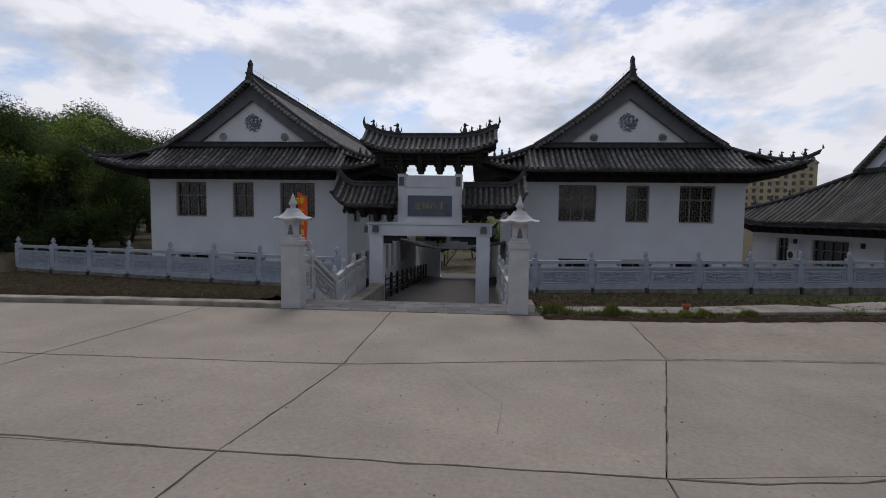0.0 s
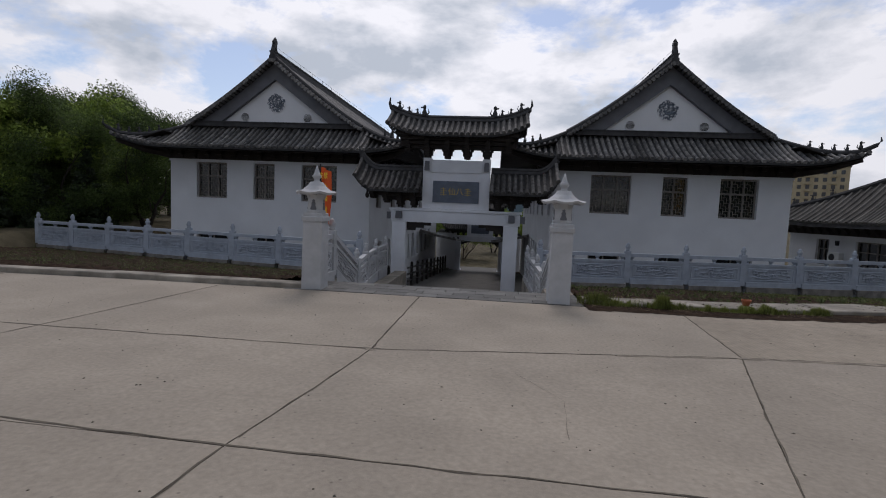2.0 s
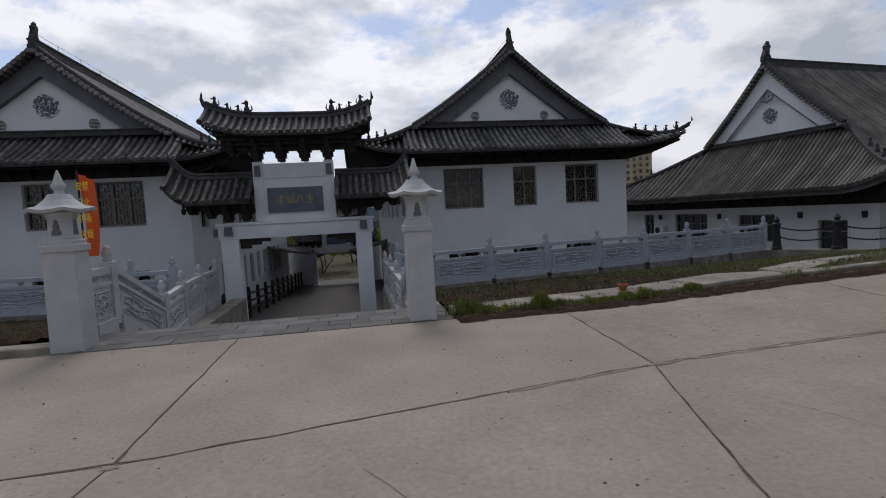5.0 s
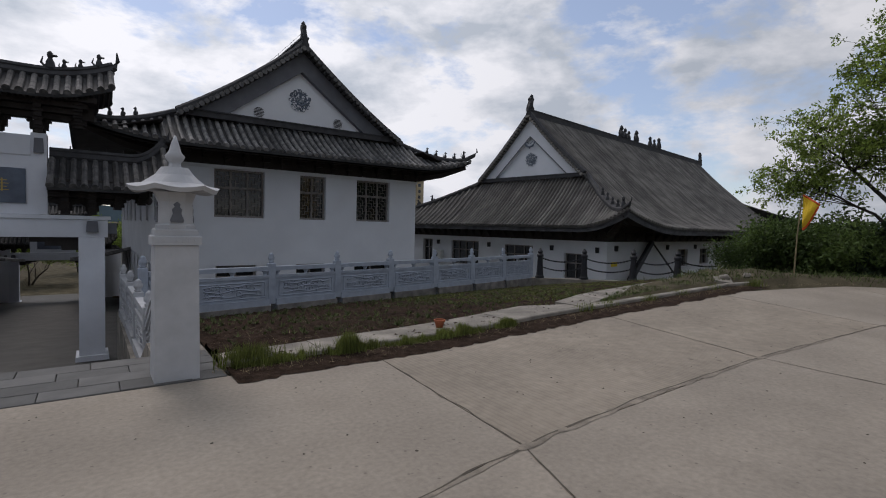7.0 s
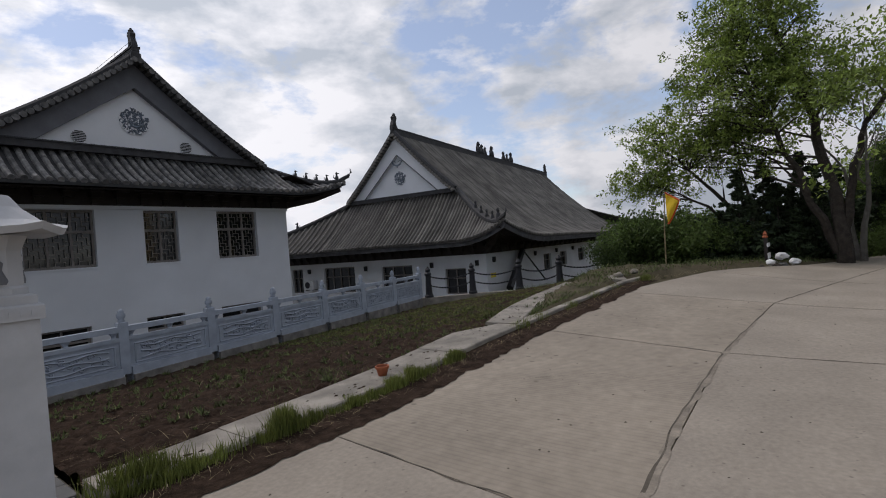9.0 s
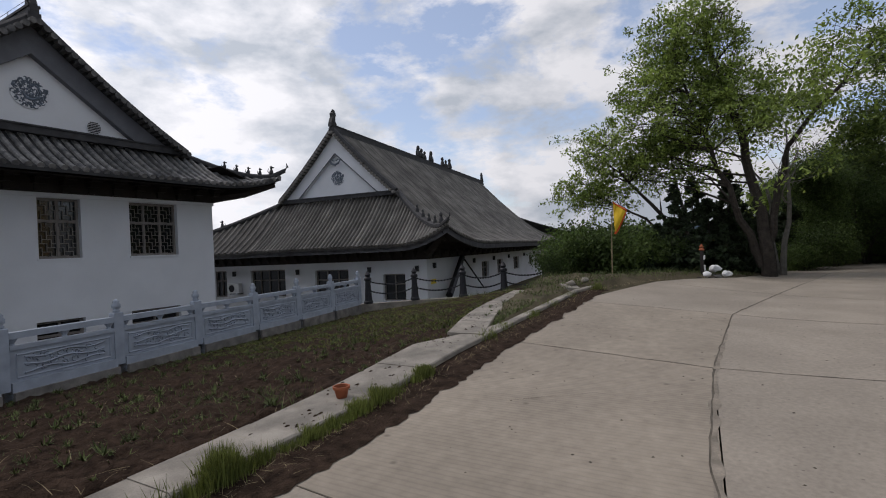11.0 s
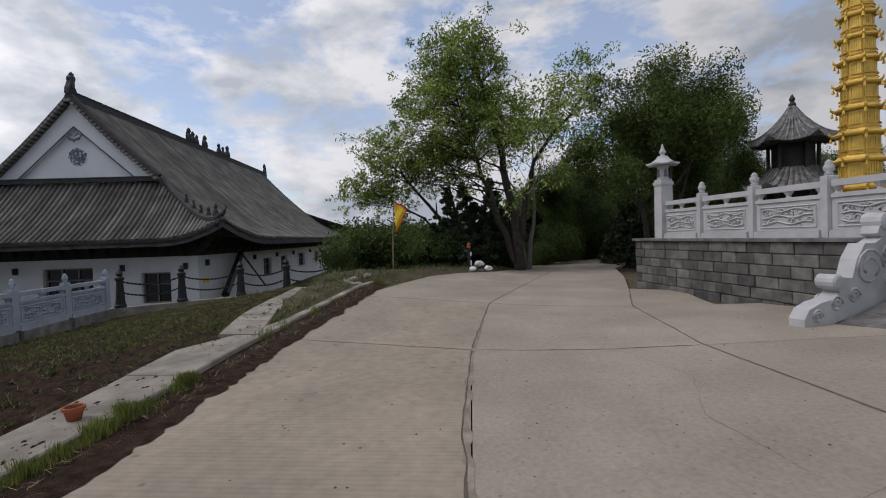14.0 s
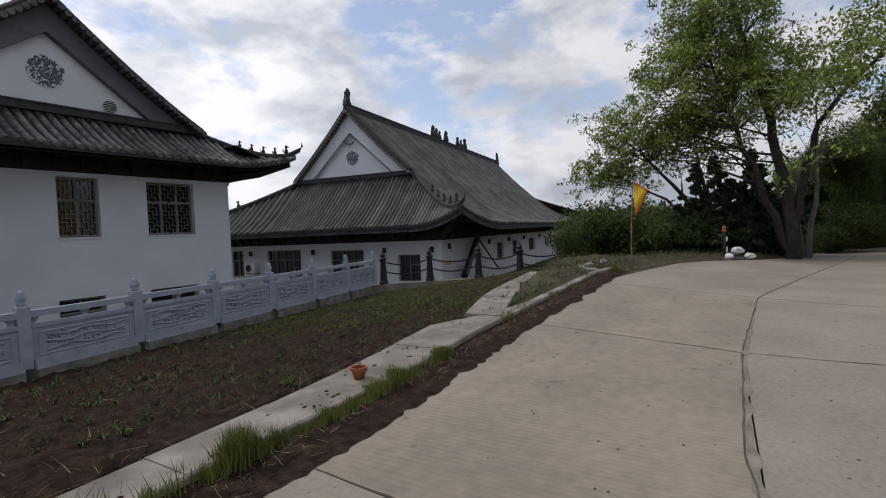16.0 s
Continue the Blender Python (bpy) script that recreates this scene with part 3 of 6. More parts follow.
def wall_shape(x0, x1, z0, z1, holes, m, thick=0.3):
    """A wall in its own plane (x along, z up, outer face at y=0), with openings through it."""
    xs = sorted({x0, x1, *[h[0] for h in holes], *[h[1] for h in holes]})
    zs = sorted({z0, z1, *[h[2] for h in holes], *[h[3] for h in holes]})
    solid = lambda a, b: not any(h[0] - 1e-6 < a < h[1] and h[2] - 1e-6 < b < h[3] for h in holes)
    s = Shape()
    for xa, xb in zip(xs[:-1], xs[1:]):
        for za, zb in zip(zs[:-1], zs[1:]):
            cx, cz = (xa + xb) / 2, (za + zb) / 2
            if not solid(cx, cz):
                continue
            quads = [((xa, 0, za), (xb, 0, za), (xb, 0, zb), (xa, 0, zb)), ((xb, thick, za), (xa, thick, za), (xa, thick, zb), (xb, thick, zb))]
            if xa == x0 or not solid(xa - 1e-3, cz):
                quads.append(((xa, thick, za), (xa, 0, za), (xa, 0, zb), (xa, thick, zb)))
            if xb == x1 or not solid(xb + 1e-3, cz):
                quads.append(((xb, 0, za), (xb, thick, za), (xb, thick, zb), (xb, 0, zb)))
            if za == z0 or not solid(cx, za - 1e-3):
                quads.append(((xa, thick, za), (xb, thick, za), (xb, 0, za), (xa, 0, za)))
            if zb == z1 or not solid(cx, zb + 1e-3):
                quads.append(((xa, 0, zb), (xb, 0, zb), (xb, thick, zb), (xa, thick, zb)))
            for q in quads:
                s.add([m @ Vector(p) for p in q], [(0, 1, 2, 3)])
    return s


def lattice_shape(w, h, cell=0.11, bar=0.014):
    """Interlocking square lattice filling a w by h pane."""
    s = Shape()
    nx, nz = max(2, round(w / cell)), max(2, round(h / cell))
    dx, dz = w / nx, h / nz
    b = bar / 2
    for i in range(nx + 1):
        for j in range(nz):
            if (i * 2 + j) % 3 != 1:
                s.box(i * dx - b, -0.01, j * dz, i * dx + b, 0.01, (j + 1) * dz)
    for j in range(nz + 1):
        for i in range(nx):
            if (i + j * 2) % 3 != 2:
                s.box(i * dx, -0.009, j * dz - b, (i + 1) * dx, 0.009, j * dz + b)
    return s


def window_part(hall, x0, x1, z0, z1, m, fine=True, cols=2):
    """A recessed window: frame, transom and mullions, lattice panels, glass behind."""
    w, h = x1 - x0, z1 - z0
    mm = m @ Matrix.Translation((x0, 0.14, z0))
    fr = Shape()
    t = 0.06
    for a in ((0, 0, 0, t, 0.07, h), (w - t, 0, 0, w, 0.07, h), (t, 0, 0, w - t, 0.07, t), (t, 0, h - t, w - t, 0.07, h)):
        fr.box(a[0], a[1], a[2], a[3], a[4], a[5])
    win = part("window", fr, FRAME, hall, m=mm)
    zt = h * 0.62
    mull = Shape()
    mull.box(t, 0.005, zt - 0.03, w - t, 0.06, zt + 0.03)
    for i in range(1, cols):
        x = w * i / cols
        mull.box(x - 0.025, 0.008, t, x + 0.025, 0.058, zt - 0.03)
        mull.box(x - 0.025, 0.008, zt + 0.03, x + 0.025, 0.058, h - t)
    part("mullion", mull, FRAME, win)
    part("pane", Shape().box(t, 0.075, t, w - t, 0.085, h - t), GLASS, win)
    if fine:
        for i in range(cols):
            xa, xb = w * i / cols + 0.04, w * (i + 1) / cols - 0.04
            for za, zb in ((t + 0.01, zt - 0.04), (zt + 0.04, h - t - 0.01)):
                part("lattice", lattice_shape(xb - xa, zb - za), LATTICE, win, m=Matrix.Translation((xa, 0.035, za)))
    part("sill", Shape().box(-0.03, -0.17, -0.05, w + 0.03, 0.0, -0.004), PLASTER, win)
    return win


def hall_roof(hall, P):
    """Hip-and-gable roof with concave slopes, upturned corners and rows of barrel tiles."""
    W, f0, ze, zr, yg, g, zs, p, D, up, mat = P["W"], P["front"], P["ze"], P["zr"], P["yg"], P["g"], P["zs"], P["p"], P["D"], P["up"], P["mat"]
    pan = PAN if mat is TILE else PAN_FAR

    def main_z(v):
        s = min(1.0, abs(v) / W)
        return ze + (zr - ze) * (1 - s) ** p

    def lift(c, t):
        return up * max(0.0, (c - 0.62) / 0.38) ** 2 * max(0.0, 1 - t) ** 1.5

    def front_pt(v, t):
        """t: 0 at the eave, 1 at the top of the front slope."""
        y = f0 + (yg - f0) * t
        z = ze + (zs - ze) * (0.72 * t + 0.28 * t * t)
        return Vector((out(v), y - 0.10 * lift(abs(v) / W, t), z + lift(abs(v) / W, t)))

    def out(x):
        if x > g:
            return g + (x - g) * P.get("right", 1.0)
        return x if x > -g else -g + (x + g) * P["left"]

    def front_half(t):
        return W + (g - W) * t

    mid_len = D / 2

    def side_pt(v, y, sgn):
        c = abs(y - mid_len) / (mid_len - f0)
        return Vector((out(sgn * v), y, main_z(v) + lift(c, (W - v) / (W - g) if v > g else 1)))

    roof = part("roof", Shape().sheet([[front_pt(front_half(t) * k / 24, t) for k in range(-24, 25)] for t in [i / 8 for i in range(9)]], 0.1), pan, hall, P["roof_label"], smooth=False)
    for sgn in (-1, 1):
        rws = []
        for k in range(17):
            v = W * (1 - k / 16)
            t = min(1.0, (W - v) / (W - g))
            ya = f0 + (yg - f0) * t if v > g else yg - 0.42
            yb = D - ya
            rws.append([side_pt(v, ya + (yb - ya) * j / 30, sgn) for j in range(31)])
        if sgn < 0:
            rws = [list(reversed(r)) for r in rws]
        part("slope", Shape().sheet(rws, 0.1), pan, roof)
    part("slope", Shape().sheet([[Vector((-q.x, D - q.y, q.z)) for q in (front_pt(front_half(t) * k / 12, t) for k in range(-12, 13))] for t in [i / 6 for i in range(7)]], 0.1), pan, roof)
    # tile rows of the front slope
    sp, r = P["pitch"], P["pitch"] * 0.29
    n = int(W / sp)
    for i in range(-n, n + 1):
        v = i * sp
        te = 1.0 if abs(v) <= g else max(0.05, (W - abs(v)) / (W - g))
        path = [front_pt(v, te * j / 7) + Vector((0, 0, 0.01)) for j in range(8)]
        part("barrel_tile", rib_shape(path, (1, 0, 0), r), mat, roof)
    # tile rows of the long slopes
    for sgn in (-1, 1):
        near = sgn in P["fine"]
        joined = Shape()
        step_y = P["pitch"] * (1.0 if near else 1.6)
        y = f0 + step_y
        while y < D - f0 - step_y:
            if y < yg or y > D - yg:
                yy = y if y < yg else D - y
                t = (yy - f0) / (yg - f0)
                ve = W + (g - W) * t
            else:
                ve = 0.1
            if W - ve > 0.15:
                m = 11 if ve < 1 else 4
                path = [side_pt(W + (ve - W) * j / m, y, sgn) + Vector((0, 0, 0.01)) for j in range(m + 1)]
                sh = rib_shape(path, (0, 1, 0), r if near else r * 1.5, cap=near)
                if near:
                    part("barrel_tile", sh, mat, roof)
                else:
                    joined.add(sh.v, sh.f)
            y += step_y
        if joined.v:
            tagged(part("tile_field", joined, mat, roof), kind="stuff")
    # main ridge, verge ridges and hips
    rd = Shape().box(-0.14, yg - 0.5, zr - 0.08, 0.14, D - yg + 0.5, zr + 0.14).box(-0.10, yg - 0.5, zr + 0.14, 0.10, D - yg + 0.5, zr + 0.28).box(-0.13, yg - 0.5, zr + 0.28, 0.13, D - yg + 0.5, zr + 0.34)
    part("ridge", rd, RIDGE, roof)
    part("ridge_finial", finial_shape(P["finial"]), RIDGE, hall, "dark upright ridge-end ornament", m=pose(0, yg - 0.32, zr + 0.2, 0, 0, 90))
    part("ridge_finial", finial_shape(P["finial"]), RIDGE, hall, m=pose(0, D - yg + 0.32, zr + 0.2, 0, 0, -90))
    for sgn in (-1, 1):
        verge = [Vector((sgn * v, yg - 0.34, main_z(v) + 0.1)) for v in [g * k / 10 for k in range(11)]]
        part("verge_ridge", Shape().tube(verge, [P["hip"] * 1.1] * 11, 7), RIDGE, roof)
        drip = Shape()
        count = int(g * 1.35 / 0.2)
        for k in range(count):
            v = g * (k + 0.5) / count
            drip.lathe([(0.085 * P["pitch"] / 0.235, 0), (0.085 * P["pitch"] / 0.235, 0.34)], 7, pose(sgn * v, yg - 0.60, main_z(v) - 0.03, -90, 0, 0))
        part("verge_tile", drip, mat, roof)
        hip = [front_pt(sgn * front_half(t), t) + Vector((0, 0, 0.09)) for t in [k / 10 for k in range(11)]]
        hip[0] += Vector((sgn * 0.12, -0.08, 0.14))
        part("hip_ridge", Shape().tube(hip, [P["hip"] * 0.5] + [P["hip"]] * 10, 7), RIDGE, roof)
        tip = hip[0]
        part("corner_horn", Shape().tube([hip[1], tip + Vector((0, 0, 0.05)), tip + Vector((sgn * 0.09, -0.04, 0.16)), tip + Vector((sgn * 0.07, -0.02, 0.30))], [0.09, 0.06, 0.04, 0.012], 6), RIDGE, hall)
        for k in range(5):
            t = 0.1 + 0.6 * k / 5
            q = front_pt(sgn * front_half(t), t) + Vector((0, 0, 0.17))
            part("ridge_beast", beast_shape(P["beast"] * (1 if k else 1.25), k), RIDGE, hall, m=Matrix.Translation(q) @ pose(0, 0, 0, 0, 0, -90 + sgn * 40))
    if P.get("fascia"):
        part("fascia", Shape().sheet([[front_pt(W * k / 40, 0.03) - Vector((0, -o, h)) for k in range(-40, 41)] for o, h in ((0.0, 0.30), (0.0, 0.06))], 0.05), FASCIA, roof, "grey board under the eave tiles")
        for sgn in (-1, 1):
            rws = [[side_pt(W - 0.05, f0 + (D - 2 * f0) * j / 60, sgn) - Vector((0, 0, h)) for j in range(61)] for h in (0.30, 0.06)]
            part("fascia", Shape().sheet(rws if sgn > 0 else [list(reversed(r)) for r in rws], 0.05), FASCIA, roof)
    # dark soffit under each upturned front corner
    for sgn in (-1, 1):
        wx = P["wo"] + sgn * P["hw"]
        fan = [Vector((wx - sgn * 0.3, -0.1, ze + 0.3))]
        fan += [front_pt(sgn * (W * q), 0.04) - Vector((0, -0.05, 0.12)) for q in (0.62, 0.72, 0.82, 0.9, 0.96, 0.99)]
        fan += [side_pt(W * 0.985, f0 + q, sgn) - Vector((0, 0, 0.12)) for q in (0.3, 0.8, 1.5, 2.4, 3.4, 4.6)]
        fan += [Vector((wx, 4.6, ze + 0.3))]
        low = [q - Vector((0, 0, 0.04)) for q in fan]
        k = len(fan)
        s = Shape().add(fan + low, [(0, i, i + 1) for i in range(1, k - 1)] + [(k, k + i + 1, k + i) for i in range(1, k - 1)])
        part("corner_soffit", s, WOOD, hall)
        a = Vector((wx, 0, P["zt"] + 0.2))
        b = front_pt(sgn * W * 0.97, 0.03) - Vector((0, -0.05, 0.2))
        part("corner_beam", Shape().tube([a, a.lerp(b, 0.5) - Vector((0, 0, 0.08)), b], [0.22, 0.17, 0.1], 6), WOOD, hall)
    # brackets and eave boards, all round
    zt = P["zt"]
    hw, wo = P["hw"], P["wo"]
    for (x0, y0, x1, y1) in ((-hw - 0.08, -0.08, hw + 0.08, 0.3), (-hw - 0.08, D - 0.3, hw + 0.08, D + 0.08), (-hw - 0.08, 0.3, -hw + 0.3, D - 0.3), (hw - 0.3, 0.3, hw + 0.08, D - 0.3)):
        one = part("eave_beam", Shape().box(wo + x0, y0, zt + 0.003, wo + x1, y1, ze + 0.35), WOOD, hall, "black-brown eave beam")
        beam = one if y0 == -0.08 else beam
    for k in range(-28, 29):
        v = min(hw * 1.2, W * 0.92) * k / 28
        z1 = front_pt(v, 0.1).z - 0.12
        a = Vector((out(v), 0.05, ze + 0.02))
        b = Vector((out(v), f0 + 0.22, z1))
        part("rafter", Shape().tube([a, b], 0.045, 5), WOOD, beam)
    under = Shape().sheet([[front_pt(front_half(t) * 0.97 * k / 12, t) - Vector((0, -0.06, 0.17)) for k in range(-12, 13)] for t in (0.06, 0.35, 0.8)], 0.03)
    part("eave_board", under, WOOD, beam)
    br = Shape()
    for (w_, a_, h0, h1) in ((0.10, 0.18, 0.02, 0.14), (0.20, 0.34, 0.14, 0.24), (0.27, 0.50, 0.24, 0.34)):
        br.box(-w_ / 2 - 0.02, -a_, h0 * 1.4, w_ / 2 + 0.02, -0.084, h1 * 1.4)
    bmesh_ = br.mesh("bracket", WOOD)
    nb = int(2 * hw / 0.62)
    for k in range(nb + 1):
        part("bracket", bmesh_, WOOD, beam, m=pose(wo - hw + 2 * hw * k / nb, 0, zt))
    for k in range(int(D / 1.2)):
        for sgn in (-1, 1):
            part("bracket", bmesh_, WOOD, beam, m=pose(wo + sgn * hw, 0.6 + k * 1.2, zt, 0, 0, 90 * sgn))
    for sgn in (-1, 1):
        rws = [[side_pt(v, (f0 + 0.3) + (D - 2 * f0 - 0.6) * j / 20, sgn) - Vector((0, 0, 0.16)) for j in range(21)] for v in (W - 0.1, (W + hw) / 2, hw - 0.2)]
        part("eave_board", Shape().sheet(rws, 0.03), WOOD, beam)
    return main_z


def roundel(hall, x, y, z, r):
    """Round carved dragon relief: ring with curling ribbons."""
    rnd = random.Random(3)
    ob = part("roundel", Shape().lathe([(r, 0), (r, 0.012)], 36, pose(x, y, z, 90, 0, 0)), PLASTER, hall, "round blue-grey carved relief on the gable")
    s = Shape()
    for k in range(170):
        a, q = rnd.uniform(0, 6.28), r * 0.9 * math.sqrt(rnd.random())
        cx, cz, c0 = x + q * math.cos(a), z + q * math.sin(a), r * rnd.uniform(0.05, 0.13)
        w0, turn = rnd.uniform(0, 6.28), rnd.choice((-1, 1)) * rnd.uniform(2.5, 4.5)
        s.tube([(cx + c0 * math.cos(w0 + turn * t), y - 0.02, cz + c0 * math.sin(w0 + turn * t)) for t in (0, 0.25, 0.5, 0.75, 1)], [0.006, 0.016, 0.02, 0.016, 0.005], 4)
    s.tube([(x + r * 0.5 * math.cos(t * 0.55 + 2) * (0.5 + t / 14), y - 0.025, z + r * 0.5 * math.sin(t * 0.55 + 2) * (0.5 + t / 14)) for t in range(12)], [0.01 + 0.03 * math.sin(math.pi * t / 11) for t in range(12)], 5)
    part("relief", s, RELIEF, ob)
    return ob


def gable_vent(hall, x, y, z, r):
    ob = part("gable_vent", Shape().lathe([(r, 0), (r, 0.02)], 20, pose(x, y, z, 90, 0, 0)), PLASTER, hall)
    # black bars laid on the disc for the darkness of the open slits
    s = Shape()
    for k in range(-3, 4):
        h = k * r * 0.25
        w = math.sqrt(max(0, (r * 0.92) ** 2 - h * h))
        s.box(x - w, y - 0.032, z + h - r * 0.07, x + w, y - 0.021, z + h + r * 0.07)
    part("slat", s, BASALT, ob)


def build_hall(name, label, m, P):
    hall = thing(name, label, "hall", m)
    hw, zt, zb, D, wo = P["hw"], P["zt"], P["zb"], P["D"], P["wo"]
    I = Matrix.Translation((wo, 0, 0))
    part("wall", wall_shape(-hw, hw, zb, zt, [h[:4] for h in P["front_windows"]], I), PLASTER, hall)
    rm = pose(wo + hw, 0.0, 0, 0, 0, 90)
    lm = pose(wo - hw, D, 0, 0, 0, -90)
    part("wall", wall_shape(0.301, D, zb, zt, [h[:4] for h in P["right_windows"]], rm), PLASTER, hall)
    part("wall", wall_shape(0, D - 0.301, zb, zt, [(D - h[1], D - h[0], h[2], h[3]) for h in P["left_windows"]], lm), PLASTER, hall)
    part("wall", Shape().box(wo - hw + 0.3, D - 0.3, zb, wo + hw - 0.3, D, zt), PLASTER, hall)
    part("cornice", Shape().box(wo - hw - 0.04, -0.04, zt - 0.10, wo + hw + 0.04, -0.002, zt), PLASTER, hall)
    # solid block behind the windows: the rooms' darkness is its black colour
    part("interior", Shape().box(wo - hw + 0.32, 0.6, zb, wo + hw - 0.32, D - 0.32, zt - 0.05), BASALT, hall, "solid black box standing for the unlit rooms")
    for h in P["front_windows"]:
        window_part(hall, *h[:4], I, h[4], h[5])
    for h in P["right_windows"]:
        window_part(hall, *h[:4], rm, h[4], h[5])
    for h in P["left_windows"]:
        window_part(hall, D - h[1], D - h[0], h[2], h[3], lm, h[4], h[5])
    main_z = hall_roof(hall, P)
    yg, g = P["yg"], P["g"]
    gw, za, z0 = P["gw"], P["za"], P["z0"]
    # gable: outer band along the verge, recessed white triangle inside
    n = 16
    for sgn in (-1, 1):
        outer = [(sgn * g * (1 - k / n), main_z(g * (1 - k / n)) - 0.06) for k in range(n + 1)]
        inner = [(sgn * gw * (1 - k / n), z0 + (za - z0) * k / n) for k in range(n + 1)]
        s = Shape()
        for y in (yg - 0.2, yg + 0.02):
            s.v += [(x, y, z) for x, z in outer] + [(x, y, z) for x, z in inner]
        q = n + 1
        for k in range(n):
            s.f += [(k, k + 1, q + k + 1, q + k), (2 * q + k, 3 * q + k, 3 * q + k + 1, 2 * q + k + 1), (q + k, q + k + 1, 3 * q + k + 1, 3 * q + k), (k, 2 * q + k, 2 * q + k + 1, k + 1)]
        s.f += [(0, q, 3 * q, 2 * q)]
        part("bargeboard", s, P["band"], hall, P["band_label"])
    s = Shape().add([(-gw - 0.2, yg, z0 - 0.15), (gw + 0.2, yg, z0 - 0.15), (0, yg, za + 0.15), (-gw - 0.2, yg + 0.2, z0 - 0.15), (gw + 0.2, yg + 0.2, z0 - 0.15), (0, yg + 0.2, za + 0.15)], [(0, 1, 2), (3, 5, 4), (0, 3, 4, 1), (1, 4, 5, 2), (2, 5, 3, 0)])
    part("gable", s, PLASTER, hall)
    part("apron_ridge", Shape().box(-g * 0.98, yg - 0.36, P["zs"] - 0.02, g * 0.98, yg - 0.203, P["zs"] + 0.16).box(-g * 0.98, yg - 0.39, P["zs"] + 0.16, g * 0.98, yg - 0.203, P["zs"] + 0.2), RIDGE, hall)
    roundel(hall, 0, yg - 0.014, z0 + (za - z0) * 0.47, P["round"])
    back = Shape().add([(-g, D - yg, P["zs"] - 0.3), (g, D - yg, P["zs"] - 0.3), (0, D - yg, P["zr"] - 0.3)], [(0, 2, 1)])
    part("gable", back, PLASTER, hall)
    return hall


RW = [(-3.15, -1.54, 1.66, 3.25, True, 3), (-0.29, 0.69, 1.66, 3.25, True, 2), (1.95, 3.40, 1.66, 3.25, True, 3)]
BW = [(-3.1, -1.8, -1.0, 0.04, False, 2), (-0.4, 0.7, -1.0, 0.04, False, 2), (1.9, 3.4, -1.0, 0.04, False, 2)]
SIDE = [(1.2 + 3.1 * k, 2.2 + 3.1 * k, 1.5, 2.9, False, 2) for k in range(7)] + [(1.6 + 1.9 * k, 2.5 + 1.9 * k, -1.7, -0.1, False, 2) for k in range(10)]
BASE = dict(hw=4.65, wo=0.25, left=1.0, zt=3.37, zb=-4.4, D=24.0, W=6.65, front=-1.44, ze=3.80, zr=7.75, yg=0.22, g=4.0, zs=4.86, p=1.45, up=0.46, pitch=0.235, mat=TILE, finial=0.62, hip=0.1, beast=0.25, band=RAKE, band_label="slate-grey gable border", gw=2.45, za=6.93, z0=5.1, round=0.42,
            roof_label="dark grey barrel-tiled hip-and-gable roof", right_windows=[], left_windows=[])
P = dict(BASE, front_windows=RW + BW, left_windows=SIDE, fine=(-1,))
hall_r = build_hall("hall", "white-walled hall with grey tiled roof and lattice windows", pose(6.15, 22.94, 0), P)
P = dict(BASE, front_windows=[(-b, -a, c, d, e, f) for a, b, c, d, e, f in RW + BW], right_windows=SIDE, fine=(1,), wo=-0.25)
hall_l = build_hall("hall", "white-walled hall with grey tiled roof beside dark woods", pose(-10.53, 22.94, 0), P)
for hall in (hall_r, hall_l):
    tagged(hall, group="twin halls flanking the gate")
    for sx in (-1.45, 1.45):
        gable_vent(hall, sx, 0.2, 5.32, 0.19)
    wire = Shape()
    for k in range(16):
        wire.tube([(0, -0.2 + 1.5 * k, 8.05), (0, -0.2 + 1.5 * k, 8.35)], 0.008, 4)
    wire.tube([(0, -0.2, 8.33), (0, 23, 8.33)], 0.007, 4)
    part("lightning_wire", wire, BASALT, hall)

ME = pose(20.0, 26.2, 0, 0, 0, -82)
EF = [(x + 2.2, y + 2.2, a, b, False, n) for x, y, a, b, n in ((-8.0, -7.05, -0.8, 0.72, 2), (-5.25, -2.8, -0.8, 0.70, 4), (-0.8, 1.3, -0.8, 0.6, 3), (3.35, 4.6, -1.05, 0.3, 2))]
ER = [(9.0, 10.6, -0.6, 0.5, False, 2), (12.8, 14.4, -0.55, 0.5, False, 2), (17.8, 19.8, -0.5, 0.55, False, 2), (24.0, 25.5, -0.4, 0.55, False, 2), (26.6, 27.8, -0.4, 0.55, False, 2), (28.5, 29.4, -0.4, 0.55, False, 2)]
PE = dict(hw=8.0, wo=-2.2, right=0.81, fascia=True, left=1.8, zt=0.98, zb=-3.5, D=30.0, W=8.5, front=-1.6, ze=1.72, zr=8.25, yg=1.4, g=3.75, zs=4.47, p=1.45, up=0.8, pitch=0.235, mat=TILE_FAR, finial=0.85, hip=0.15, beast=0.42, band=PLASTER, band_label="broad white gable border", gw=2.72, za=7.0, z0=4.52, round=0.43,
          roof_label="weathered grey barrel-tiled roof sweeping low", front_windows=EF, right_windows=ER, left_windows=[], fine=(1,))
hall_e = build_hall("hall", "long low white hall under a huge grey tiled roof", ME, PE)
for k, dx in enumerate((12.5, 13.1, 13.7, 15.0, 17.5, 18.3, 19.2)):
    part("ridge_beast", beast_shape(0.95 - 0.12 * (k % 3), 20 + k), RIDGE, hall_e, m=pose(0, dx, 8.55, 0, 0, 90 if k < 4 else -90))
for x in (-6.4, -1.9, 2.6, 5.3):
    part("wall_lamp", Shape().box(x - 0.07, -0.14, 0.4, x + 0.07, -0.003, 0.68, top=1.15), BASALT, hall_e)
